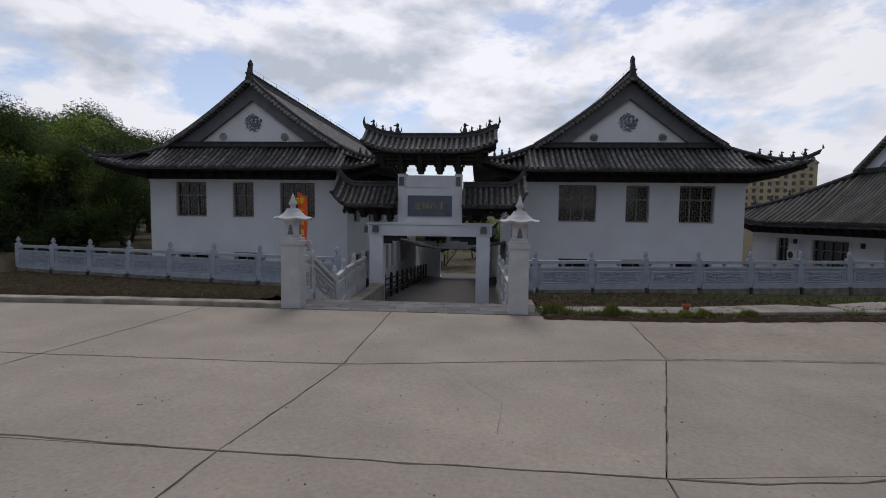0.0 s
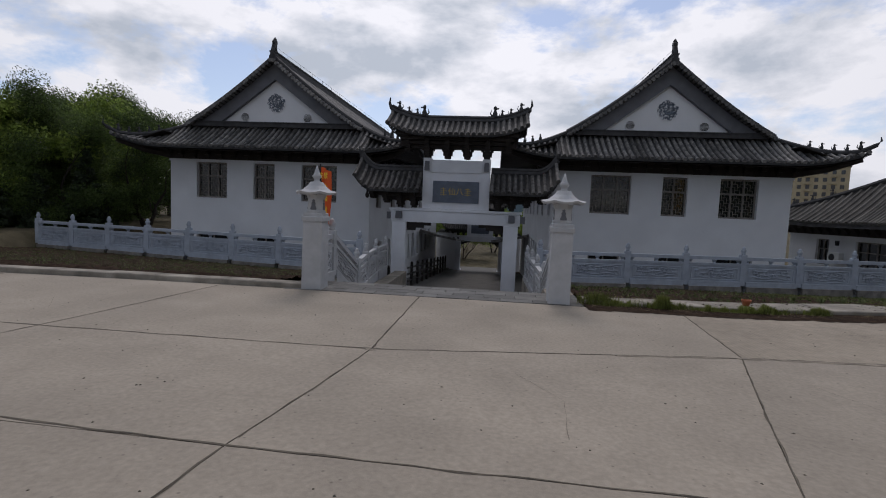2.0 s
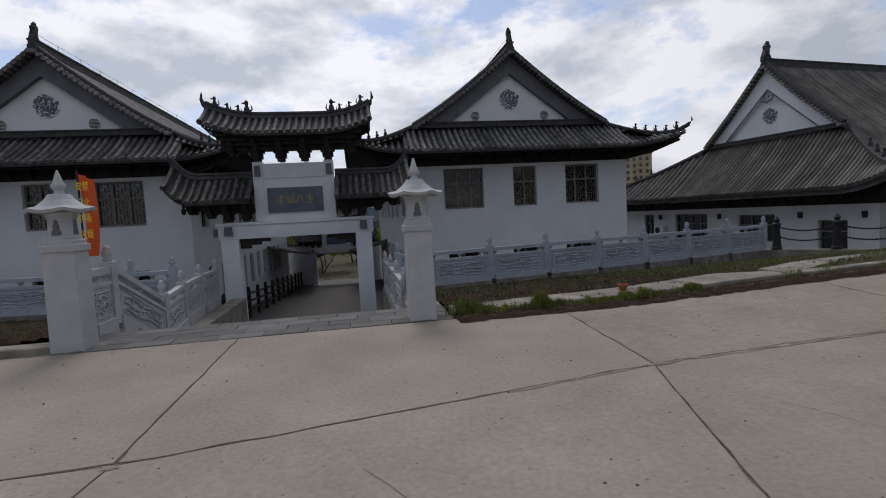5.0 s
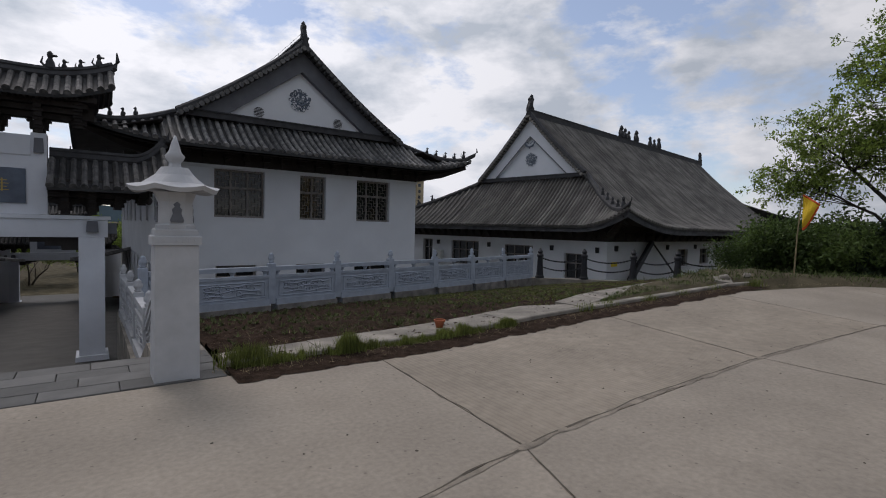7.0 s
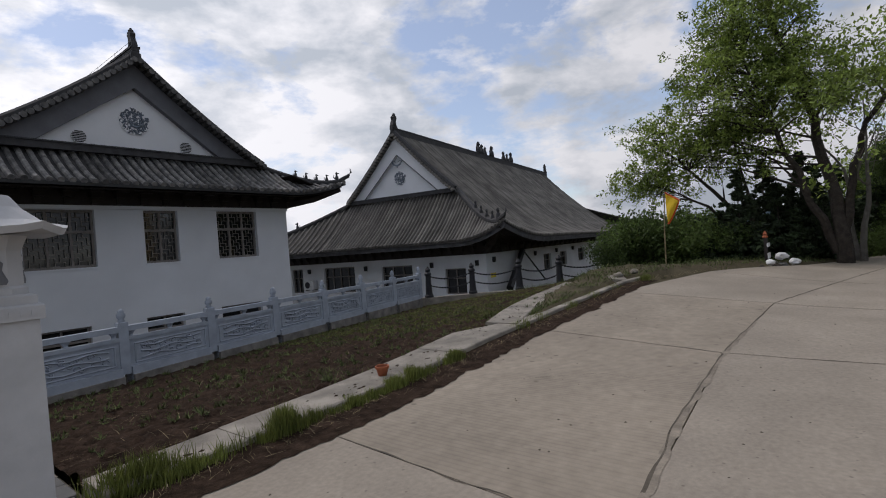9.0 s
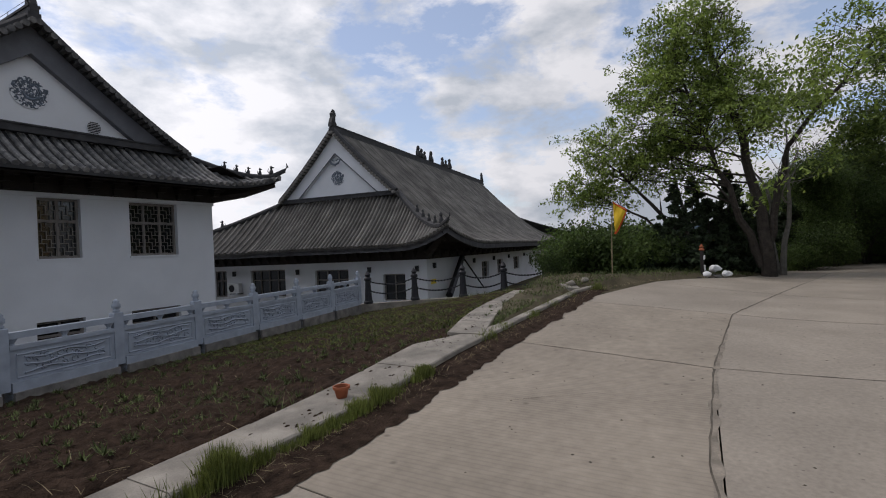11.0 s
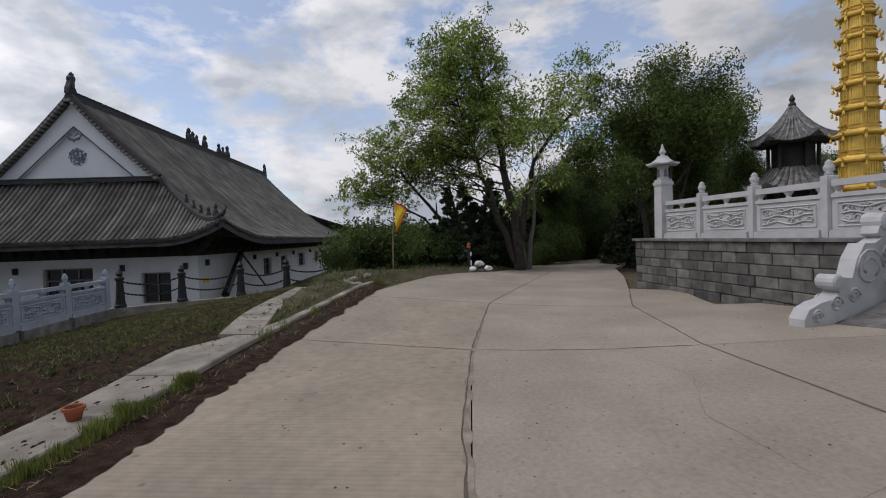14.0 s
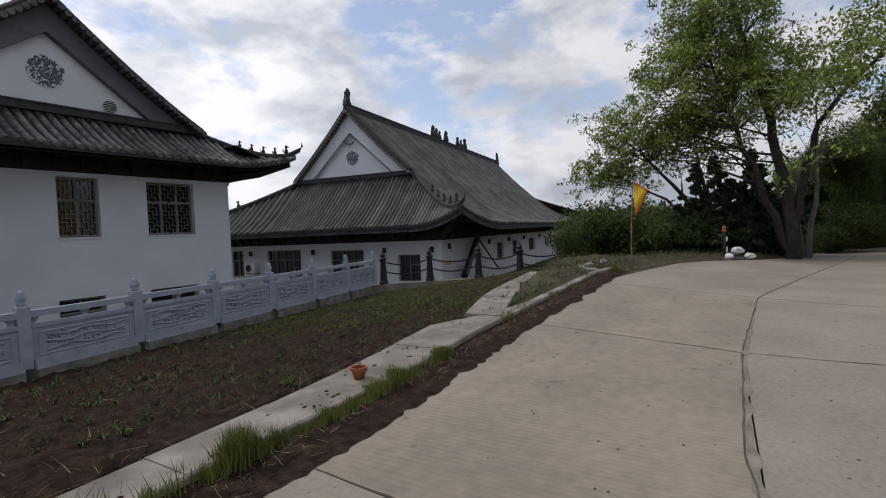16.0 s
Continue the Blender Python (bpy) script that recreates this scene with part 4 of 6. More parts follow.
for y in (0.8, 7.2, 11.7, 16.0, 21.6, 26.0):
    part("wall_lamp", Shape().box(5.803, y - 0.07, 0.5, 5.94, y + 0.07, 0.78, top=1.15), BASALT, hall_e)
crest = Shape()
for sg in (-1, 1):
    crest.tube([(0, 1.17, 6.40), (sg * 0.22, 1.17, 6.46), (sg * 0.34, 1.17, 6.62), (sg * 0.34, 1.17, 6.74)], [0.05, 0.06, 0.04, 0.012], 5)
    crest.tube([(sg * 0.06, 1.17, 6.60), (sg * 0.2, 1.17, 6.70), (sg * 0.30, 1.17, 6.64)], [0.02, 0.03, 0.012], 4)
crest.tube([(0, 1.17, 6.28), (0, 1.17, 6.44)], [0.015, 0.05], 5)
part("gable_crest", crest, RELIEF, hall_e, "curling grey crest under the gable point")
# slate tubes draw the shadow gap round the recessed triangle
part("dark_edge", Shape().tube([(-2.72, 1.19, 4.54), (0, 1.19, 7.02)], 0.03, 4).tube([(2.72, 1.19, 4.54), (0, 1.19, 7.02)], 0.03, 4), RAKE, hall_e)

# ---- gateway ----
def gate_roof(gate, x0, x1, z_ridge, z_eave, depth, tips, seed):
    """A short tiled roof over a gate bay; tips: how far each end turns up (left, right)."""
    n = 20
    cx, half = (x0 + x1) / 2, (x1 - x0) / 2

    def rise(x):
        s = (x - cx) / half
        return (tips[0] if s < 0 else tips[1]) * max(0.0, (abs(s) - 0.35) / 0.65) ** 2.2

    def pt(x, t, sg):
        y = sg * (depth * (1 - t) + 0.06 * t)
        return Vector((x, y, z_eave + (z_ridge - z_eave) * (t * 0.7 + 0.3 * t * t) + rise(x)))

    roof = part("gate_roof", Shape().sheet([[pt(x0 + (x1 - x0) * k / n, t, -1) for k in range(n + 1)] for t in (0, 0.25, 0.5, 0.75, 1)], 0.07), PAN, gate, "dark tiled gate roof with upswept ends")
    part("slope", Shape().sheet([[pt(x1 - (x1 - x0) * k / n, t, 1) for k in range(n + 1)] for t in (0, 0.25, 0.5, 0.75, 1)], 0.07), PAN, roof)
    m = int((x1 - x0) / 0.2)
    for k in range(m + 1):
        x = x0 + 0.05 + (x1 - x0 - 0.1) * k / m
        for sg in (-1, 1):
            path = [pt(x, t, sg) + Vector((0, 0, 0.01)) for t in (0, 0.25, 0.5, 0.75, 0.97)]
            part("barrel_tile", rib_shape(path, (1, 0, 0), 0.065), TILE_GATE, roof)
    crest = [Vector((x0 + (x1 - x0) * k / n, 0, z_ridge + rise(x0 + (x1 - x0) * k / n) + 0.06)) for k in range(n + 1)]
    part("ridge", Shape().tube(crest, 0.11, 6).tube([p + Vector((0, 0, 0.13)) for p in crest], 0.07, 6), RIDGE, roof)
    soff = Shape()
    for k in range(m * 2 + 1):
        x = x0 + 0.1 + (x1 - x0 - 0.2) * k / (m * 2)
        for sg in (-1, 1):
            soff.tube([Vector((x, 0, z_eave + rise(x) * 0.5)), pt(x, 0.08, sg) - Vector((0, 0, 0.1))], 0.03, 4)
    part("rafter", soff, WOOD, gate)
    return rise


def bracket_set(gate, x, z0, z1, wide, deep):
    """A stepped bracket cluster, narrow below and broad above."""
    s = Shape()
    n = 5
    for k in range(n):
        a, b = z0 + (z1 - z0) * k / n, z0 + (z1 - z0) * (k + 0.8) / n
        w, d = wide * (0.34 + 0.66 * k / (n - 1)), deep * (0.3 + 0.7 * k / (n - 1))
        s.box(x - w / 2, -0.08, a, x + w / 2, 0.08, b)
        s.box(x - 0.07, -d, a, x + 0.07, d, b)
        for q in (-1, 1):
            s.box(x + q * w / 2 - 0.05, -0.11, b - 0.03, x + q * w / 2 + 0.05, 0.11, a + (z1 - z0) / n)
            s.box(x - 0.09, q * d - 0.05, b - 0.03, x + 0.09, q * d + 0.05, a + (z1 - z0) / n)
    part("bracket_set", s, WOOD, gate)


def build_gate(m, floor, inscription):
    gate = thing("gateway", "white stone memorial gateway with black bracketed tiled roofs", "gateway", m)
    for sg in (-1, 1):
        xa, xb = sorted((sg * 2.24, sg * 1.74))
        s = Shape().slab(xa, -0.26, floor, xb, 0.26, 1.06)
        post = part("post", s, GATE, gate)
        part("foot_stone", Shape().box(xa - 0.1, -0.42, floor, xb + 0.1, 0.42, floor + 0.35, top=0.9), GATE, post)
        part("corbel", Shape().box(sg * 2.0 - 0.12, -0.36, 1.18, sg * 2.0 + 0.12, -0.263, 1.44, top=0.85), RAKE, gate)
        part("corbel", Shape().box(sg * 2.26 - 0.0, -0.1, 1.15, sg * 2.26 + sg * 0.22, 0.1, 1.4), RAKE, gate)
    for sg in (-1, 1):
        scroll = Shape()
        for x0, x1, drop in ((1.42, 1.737, 0.3), (1.12, 1.42, 0.2), (0.86, 1.12, 0.11)):
            scroll.box(min(sg * x0, sg * x1), -0.05, 1.058 - drop, max(sg * x0, sg * x1), 0.05, 1.058)
        part("corner_bracket", scroll, WOOD, gate, "dark carved bracket under the lintel")
    part("lintel", Shape().slab(-2.3, -0.24, 1.064, 2.3, 0.24, 1.47), GATE, gate)
    part("lintel_panel", Shape().box(-1.6, -0.255, 1.14, 1.6, -0.243, 1.38), GATE, gate)
    part("lintel_cap", Shape().slab(-2.36, -0.28, 1.474, 2.36, 0.28, 1.56), GATE, gate)
    up = Shape().box(-1.02, -0.16, 1.564, 1.02, 0.16, 3.3)
    part("upper_wall", up, GATE, gate)
    for sg in (-1, 1):
        part("upper_post", Shape().slab(sg * 1.05 - 0.14, -0.2, 1.566, sg * 1.05 + 0.14, 0.2, 3.36), GATE, gate)
        part("corbel", Shape().box(sg * 1.05 - 0.09, -0.28, 2.92, sg * 1.05 + 0.09, -0.203, 3.24, top=0.85), RAKE, gate)
    part("upper_beam", Shape().box(-0.905, -0.19, 2.86, 0.905, -0.163, 3.26), GATE, gate)
    pl = part("plaque", Shape().slab(-0.82, -0.2, 1.80, 0.82, -0.163, 2.56), PLAQUE, gate, "blue-grey plaque with dull gold characters")
    if inscription:
        cu = bpy.data.curves.new("inscription", "FONT")
        cu.body, cu.size, cu.extrude, cu.align_x, cu.align_y = inscription, 0.28, 0.004, "CENTER", "CENTER"
        cu.materials.append(GOLD_INK)
        ob = new("inscription", cu)
        ob.parent = pl
        ob.matrix_basis = pose(0, -0.206, 2.18, 90, 0, 0)
        for x in (-0.43, 0.43):
            worn = Shape()
            for k in range(4):
                worn.box(x - 0.11, -0.208, 2.07 + 0.07 * k, x + 0.11 - 0.03 * (k % 2), -0.203, 2.085 + 0.07 * k)
            worn.box(x - 0.012, -0.209, 2.05, x + 0.012, -0.204, 2.33)
            part("worn_character", worn, GOLD_INK, pl)
    # upper and side roofs with their bracket clusters
    gate_roof(gate, -2.42, 2.42, 4.62, 4.08, 0.95, (0.36, 0.36), 1)
    part("bracket_beam", Shape().box(-2.05, -0.14, 3.76, 2.05, 0.14, 4.28), WOOD, gate)
    mass = Shape()
    for k in range(4):
        mass.box(-1.62 - 0.16 * k, -0.2 - 0.19 * k, 3.7 + 0.12 * k, 1.62 + 0.16 * k, 0.2 + 0.19 * k, 3.81 + 0.12 * k)
    part("bracket_tier", mass, WOOD, gate, "dark stepped timber tiers under the roof")
    for x in (-1.75, -1.05, -0.35, 0.35, 1.05, 1.75):
        bracket_set(gate, x, 3.36 if abs(x) < 1.3 else 3.56, 4.18, 0.66, 0.72)
    for sg in (-1, 1):
        part("corner_horn", Shape().tube([(sg * 2.3, 0, 4.97), (sg * 2.45, 0, 5.11), (sg * 2.52, 0, 5.27), (sg * 2.5, 0, 5.47)], [0.1, 0.08, 0.05, 0.015], 6), RIDGE, gate)
        xa, xb = sorted((sg * 1.22, sg * 3.5))
        gate_roof(gate, xa, xb, 2.84, 2.16, 1.0, (0.52, 0.0) if sg < 0 else (0.0, 0.52), 2)
        part("corner_horn", Shape().tube([(sg * 3.42, 0, 3.34), (sg * 3.56, 0, 3.5), (sg * 3.6, 0, 3.74)], [0.08, 0.05, 0.015], 6), RIDGE, gate)
        part("bracket_beam", Shape().box(min(sg * 1.2, sg * 3.1), -0.12, 2.0, max(sg * 1.2, sg * 3.1), 0.12, 2.5), WOOD, gate)
        for x in (1.5, 2.0, 2.5, 3.0):
            bracket_set(gate, sg * x, 1.58 if x < 2.2 else 1.72 if x < 2.7 else 1.86, 2.3, 0.52, 0.74)
        mass = Shape()
        for k in range(4):
            mass.box(min(sg * 1.2, sg * (2.5 + 0.26 * k)), -0.16 - 0.19 * k, 1.84 + 0.13 * k, max(sg * 1.2, sg * (2.5 + 0.26 * k)), 0.16 + 0.19 * k, 1.96 + 0.13 * k)
        part("bracket_tier", mass, WOOD, gate, "dark stepped timber tiers under the roof")
        lotus = Shape().tube([(sg * 3.12, -0.5, 2.3), (sg * 3.12, -0.5, 1.98)], 0.035, 6).lathe([(0.03, -0.12), (0.07, -0.06), (0.075, 0.0), (0.045, 0.06)], 8, Matrix.Translation((sg * 3.12, -0.5, 1.98)))
        part("hanging_bud", lotus, WOOD, gate)
        for k, x in enumerate((1.25, 1.5, 1.8, 2.15)):
            part("ridge_beast", beast_shape(0.42 if k == 0 else 0.26 if k < 3 else 0.34, 30 + k), RIDGE, gate, m=pose(sg * x, 0, 4.8 + 0.34 * max(0, (x / 2.42 - 0.35) / 0.65) ** 2.2, 0, 0, 0 if sg > 0 else 180))
        for k in range(6):
            x = sg * (1.6 + 0.34 * k)
            z = 3.0 + 0.5 * max(0, ((1.6 + 0.34 * k - 2.43) / 1.07 - 0.35) / 0.65) ** 2.2
            part("roof_spike", Shape().tube([(x, 0, z), (x, 0, z + 0.16)], 0.012, 4), RIDGE, gate)
    return gate


build_gate(Matrix.Translation((-2.17, 20.9, -0.12)) @ Matrix.Diagonal((1.08, 1.08, 1.08, 1)), -2.05, "\u4ed9\u516b")
build_gate(pose(-2.05, 47.0, -2.35), -1.9, "")


# ---- lantern pillars ----
def lantern_pillar(m, label, column=1.28, width=0.38):
    lp = thing("lantern_pillar", label, "lantern pillar", m, group="stone lantern pillars")
    h = width / 2
    part("column", Shape().box(-h, -h, -0.3, h, h, column, top=0.93), STONE, lp)
    part("cap", Shape().slab(-h - 0.01, -h - 0.01, column + 0.003, h + 0.01, h + 0.01, column + 0.09).slab(-h + 0.015, -h + 0.015, column + 0.09, h - 0.015, h - 0.015, column + 0.15), STONE, lp)
    k = Shape()
    for i in range(7):
        x = -h + 0.03 + i * (2 * h - 0.06) / 6.5
        for sg in (-1, 1):
            k.box(x, sg * (h + 0.012) - 0.004, column + 0.03, x + 0.03, sg * (h + 0.012) + 0.004, column + 0.06)
    part("key_pattern", k, STONE, lp)
    z = column + 0.15
    w = h - 0.035
    body = Shape().lathe([(w * 1.12, z), (w * 1.12, z + 0.035), (w * 1.0, z + 0.05), (w * 0.98, z + 0.25), (w * 1.08, z + 0.29), (w * 1.2, z + 0.335)], 8, start=math.pi / 8)
    lb = part("light_box", body, STONE, lp, "pale stone lantern chamber with niches")
    for r in range(4):
        mm = pose(0, 0, 0, 0, 0, 90 * r)
        s = Shape().lathe([(0.05, 0), (0.06, 0.02), (0.035, 0.08), (0.042, 0.12), (0.02, 0.145), (0.03, 0.165), (0.005, 0.19)], 8, mm @ Matrix.Translation((0, -w * 0.93, z + 0.06)) @ Matrix.Diagonal((1, 0.3, 1, 1)))
        part("niche_figure", s, RAKE, lb)
    rings = [(0.37, 0.33), (0.39, 0.37), (0.27, 0.42), (0.17, 0.50), (0.12, 0.57)]
    s = Shape()
    vs = []
    n = 24
    for r, dz in rings:
        for i in range(n):
            a = 2 * math.pi * i / n
            lobe = abs(math.sin(3 * a)) if r > 0.25 else 0.5
            vs.append((r * (1 - 0.06 * lobe) * math.cos(a), r * (1 - 0.06 * lobe) * math.sin(a), z + dz + (0.03 * (1 - lobe) if r > 0.3 else 0)))
    f = [tuple(range(n - 1, -1, -1)), tuple(range(len(vs) - n, len(vs)))] + [(q * n + i, q * n + (i + 1) % n, q * n + n + (i + 1) % n, q * n + n + i) for q in range(len(rings) - 1) for i in range(n)]
    part("cap_roof", s.add(vs, f), STONE, lp, smooth=False)
    part("finial", Shape().lathe([(0.085, 0), (0.05, 0.03), (0.05, 0.06), (0.075, 0.09), (0.085, 0.12), (0.06, 0.15), (0.05, 0.17), (0.035, 0.23), (0.008, 0.31)], 14, Matrix.Translation((0, 0, z + 0.56))), STONE, lp, smooth=True)
    return lp


lantern_pillar(pose(0.6, 10.68, -0.02), "white granite lantern pillar beside the gate steps")
lantern_pillar(pose(-3.88, 10.7, -0.02), "white granite lantern pillar by an orange banner")


# ---- balustrades ----
def knob_shape(z):
    return Shape().lathe([(0.05, 0), (0.07, 0.03), (0.045, 0.05), (0.075, 0.09), (0.08, 0.14), (0.05, 0.18), (0.06, 0.20), (0.03, 0.235), (0.01, 0.25)], 12, Matrix.Translation((0, 0, z)))


def carve_shape(a, b, z0a, z0b, h, side):
    """Low relief of curling waves on a panel between two posts."""
    s = Shape()
    rnd = random.Random(int(a.x * 37 + a.y * 11))
    d = b - a
    nrm = Vector((d.y, -d.x, 0)).normalized() * side
    for row in range(3):
        ph = rnd.uniform(0, 6)
        pts = []
        for i in range(17):
            t = 0.12 + 0.76 * i / 16
            z = z0a + (z0b - z0a) * t + h * (0.28 + 0.22 * row) + h * 0.05 * math.sin(t * 14 + ph)
            q = a + d * t + nrm * 0.058
            pts.append((q.x, q.y, z))
        s.tube(pts, 0.014, 5)
    u = d.normalized()
    for k in range(30):
        t, zz, r0 = rnd.uniform(0.14, 0.86), rnd.uniform(0.25, 0.76), rnd.uniform(0.03, 0.06)
        q, w0, sw = a + d * t + nrm * 0.05, rnd.uniform(0, 6.28), rnd.choice((-0.9, 0.9))
        zc = z0a + (z0b - z0a) * t + h * zz
        s.tube([tuple(q + u * (r0 * math.cos(w0 + sw * i)) + Vector((0, 0, zc + r0 * math.sin(w0 + sw * i)))) for i in range(5)], [0.006, 0.012, 0.014, 0.011, 0.004], 4)
    for k in range(6):
        t = 0.16 + 0.68 * k / 5
        q = a + d * t + nrm * 0.058
        zc = z0a + (z0b - z0a) * t + h * (0.5 + 0.16 * (-1) ** k)
        u = d.normalized()
        s.tube([tuple(q + u * (0.07 * math.cos(w)) * (1 - w / 9) + Vector((0, 0, zc + 0.07 * math.sin(w) * (1 - w / 9)))) for w in [i * 0.8 for i in range(8)]], 0.011, 4)
    return s


def balustrade(points, label, mat=BLUESTONE, post_h=0.98, plinth=0.12, group=""):
    """Posts at the points (x, y, foot), with carved panels, rails and plinth between them."""
    bal = thing("balustrade", label, "balustrade", group=group)
    pm = Shape().slab(-0.085, -0.085, 0, 0.085, 0.085, post_h).mesh("post", mat)
    km = knob_shape(0).mesh("knob", mat, True)
    for x, y, z in points:
        post = part("post", pm, mat, bal, m=Matrix.Translation((x, y, z)))
        part("knob", km, mat, post, m=Matrix.Translation((0, 0, post_h)))
    for p, q in zip(points[:-1], points[1:]):
        a, b = Vector((p[0], p[1], 0)), Vector((q[0], q[1], 0))
        d = (b - a).normalized()
        n = Vector((-d.y, d.x, 0))
        a2, b2 = a + d * 0.088, b - d * 0.088

        def beam(z0, z1, half):
            vs = []
            for e, z in ((a2, p[2]), (b2, q[2])):
                for o, h in ((-half, z0), (half, z0), (half, z1), (-half, z1)):
                    w = e + n * o
                    vs.append((w.x, w.y, z + h))
            return Shape().add(vs, [(0, 1, 2, 3), (7, 6, 5, 4), (0, 4, 5, 1), (1, 5, 6, 2), (2, 6, 7, 3), (3, 7, 4, 0)])

        part("plinth", beam(-0.3, plinth - 0.003, 0.11), mat, bal)
        if mat is BLUESTONE:
            part("footing", beam(-0.75, -0.03, 0.17), FOOTING, bal, "stained stone footing course")
        pan = part("panel", beam(plinth, 0.62, 0.045), mat, bal)
        for side in (-1, 1):
            part("relief", carve_shape(a2, b2, p[2] + plinth, q[2] + plinth, 0.5, side), mat, pan, smooth=True)
            u = d
            for zz in (plinth + 0.06, 0.54):
                e0, e1 = a2 + u * 0.1 + n * (0.05 * side), b2 - u * 0.1 + n * (0.05 * side)
                part("border", Shape().tube([(e0.x, e0.y, p[2] + zz), (e1.x, e1.y, q[2] + zz)], 0.016, 4), mat, pan)
            for e in (a2 + u * 0.1, b2 - u * 0.1):
                w = e + n * (0.05 * side)
                zz = p[2] + (q[2] - p[2]) * (w - a2).length / (b2 - a2).length
                part("border", Shape().tube([(w.x, w.y, zz + plinth + 0.077), (w.x, w.y, zz + 0.523)], 0.016, 4), mat, pan)
        part("mid_rail", beam(0.624, 0.69, 0.07), mat, bal)
        part("top_rail", beam(0.80, 0.90, 0.065), mat, bal)
        for t in (0.04, 0.5, 0.96):
            c = a2.lerp(b2, t)
            z = p[2] + (q[2] - p[2]) * t
            vs = Shape().lathe([(0.05, 0.692), (0.035, 0.72), (0.055, 0.755), (0.085, 0.797)], 8, Matrix.Translation((c.x, c.y, z)))
            part("vase_support", vs, mat, bal)
    return bal


right = [(1.65 + 1.857 * k, fence_y(1.65 + 1.857 * k), -0.45) for k in range(8)]
left = [(-4.2 - x, y, z) for x, y, z in right]
balustrade([(0.8, 16.95, -0.45)] + right, "pale blue-grey carved stone balustrade above the lower yard", group="carved balustrades by the road")
balustrade([(-4.82, 16.95, -0.45)] + left, "pale blue-grey carved stone balustrade along the planting bed", group="carved balustrades by the road")
balustrade([(0.68, 11.35, 0.05), (0.68, 12.2, 0.05), (0.7, 14.4, -0.85), (0.68, 16.3, -0.85), (0.66, 18.2, -0.85), (0.62, 20.1, -0.85)], "white carved stone stair balustrade stepping down to the gate", STONE, group="stair balustrades")
balustrade([(-4.05, 11.35, 0.05), (-4.05, 12.1, 0.05), (-4.1, 14.2, -0.75), (-4.4, 16.2, -0.75), (-4.6, 18.2, -0.75), (-4.7, 20.1, -0.75)], "white carved stone stair balustrade beside the steps", STONE, group="stair balustrades")

# ---- landing, steps and passage ----
landing = tagged(thing("landing", "grey stone paved landing at the head of the steps", "paving"), kind="structure")
part("bed", Shape().box(-4.45, 10.43, -0.6, 1.05, 11.58, -0.022), CRACK, landing)
for r in range(4):
    for c in range(10):
        x0 = -4.4 + c * 0.57 + (0.0, 0.27, 0.1, 0.36)[r] - (0.0 if c else (0.0, 0.27, 0.1, 0.36)[r])
        x1 = min(-4.4 + (c + 1) * 0.57 + (0.0, 0.27, 0.1, 0.36)[r] - 0.006, 1.02)
        if x1 - x0 > 0.1:
            part("paver", Shape().slab(x0, 10.46 + r * 0.28, -0.03, x1, 10.734 + r * 0.28, 0.008 + 0.003 * ((c + r) % 3), 0.005), PAVING, landing)
stairs = tagged(thing("stairs", "grey stone steps down to the gate", "stairs"), kind="structure")
for k in range(11):
    part("step", Shape().slab(-3.95, 11.6 + k * 0.36, -3.0, 0.5, 11.6 + (k + 1) * 0.36 - 0.004, -0.16 - k * 0.17), PAVING, stairs)
for x0, x1 in ((-4.4, -3.954), (0.504, 1.05)):
    vs = Shape().add([(x0, 11.6, -3), (x1, 11.6, -3), (x1, 20.6, -3), (x0, 20.6, -3), (x0, 11.6, -0.02), (x1, 11.6, -0.02), (x1, 12.4, -0.02), (x0, 12.4, -0.02), (x1, 14.4, -0.9), (x0, 14.4, -0.9), (x1, 20.6, -0.9), (x0, 20.6, -0.9)],
                     [(0, 1, 5, 4), (4, 5, 6, 7), (7, 6, 8, 9), (9, 8, 10, 11), (3, 11, 10, 2), (1, 2, 10, 8, 6, 5), (0, 4, 7, 9, 11, 3)])
    part("string_wall", vs, KERBSTONE, stairs)
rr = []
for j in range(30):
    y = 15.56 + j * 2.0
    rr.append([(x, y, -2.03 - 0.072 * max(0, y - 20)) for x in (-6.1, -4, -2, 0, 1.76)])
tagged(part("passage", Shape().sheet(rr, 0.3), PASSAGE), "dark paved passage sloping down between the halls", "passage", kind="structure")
rail = thing("railing", "dark timber railing along the passage wall", "railing")
for k in range(13):
    y = 21.5 + 1.9 * k
    z = -2.03 - 0.072 * max(0, y - 20)
    post = part("post", Shape().slab(-4.95, y - 0.07, z, -4.81, y + 0.07, z + 1.15).lathe([(0.05, 1.15), (0.08, 1.2), (0.06, 1.28), (0.01, 1.32)], 8, Matrix.Translation((-4.88, y, z))), WOOD, rail)
    if k < 12:
        zb = -2.03 - 0.072 * max(0, y + 1.9 - 20)
        s = Shape()
        for h in (0.35, 0.7, 1.02):
            s.tube([(-4.88, y + 0.07, z + h), (-4.88, y + 1.83, zb + h)], 0.05, 4)
        part("rail", s, WOOD, rail)
# dark roofs over the side galleries near the inner gate
for x0, x1 in ((-6.05, -3.4), (-0.9, 1.72)):
    gal = thing("gallery_roof", "dark tiled gallery roof over the passage side", "gallery roof", group="passage gallery roofs")
    inner = x1 if x0 < -3 else x0
    wall = x0 if x0 < -3 else x1
    rws = []
    for y in (37.0, 41.0, 46.0):
        z = -2.03 - 0.072 * (y - 20)
        rws.append([(wall, y, z + 3.3), ((wall + inner) / 2, y, z + 2.95), (inner, y, z + 2.75)] if x0 < -3 else [(inner, y, z + 2.75), ((wall + inner) / 2, y, z + 2.95), (wall, y, z + 3.3)])
    part("roof", Shape().sheet(rws, 0.16), TILE, gal)
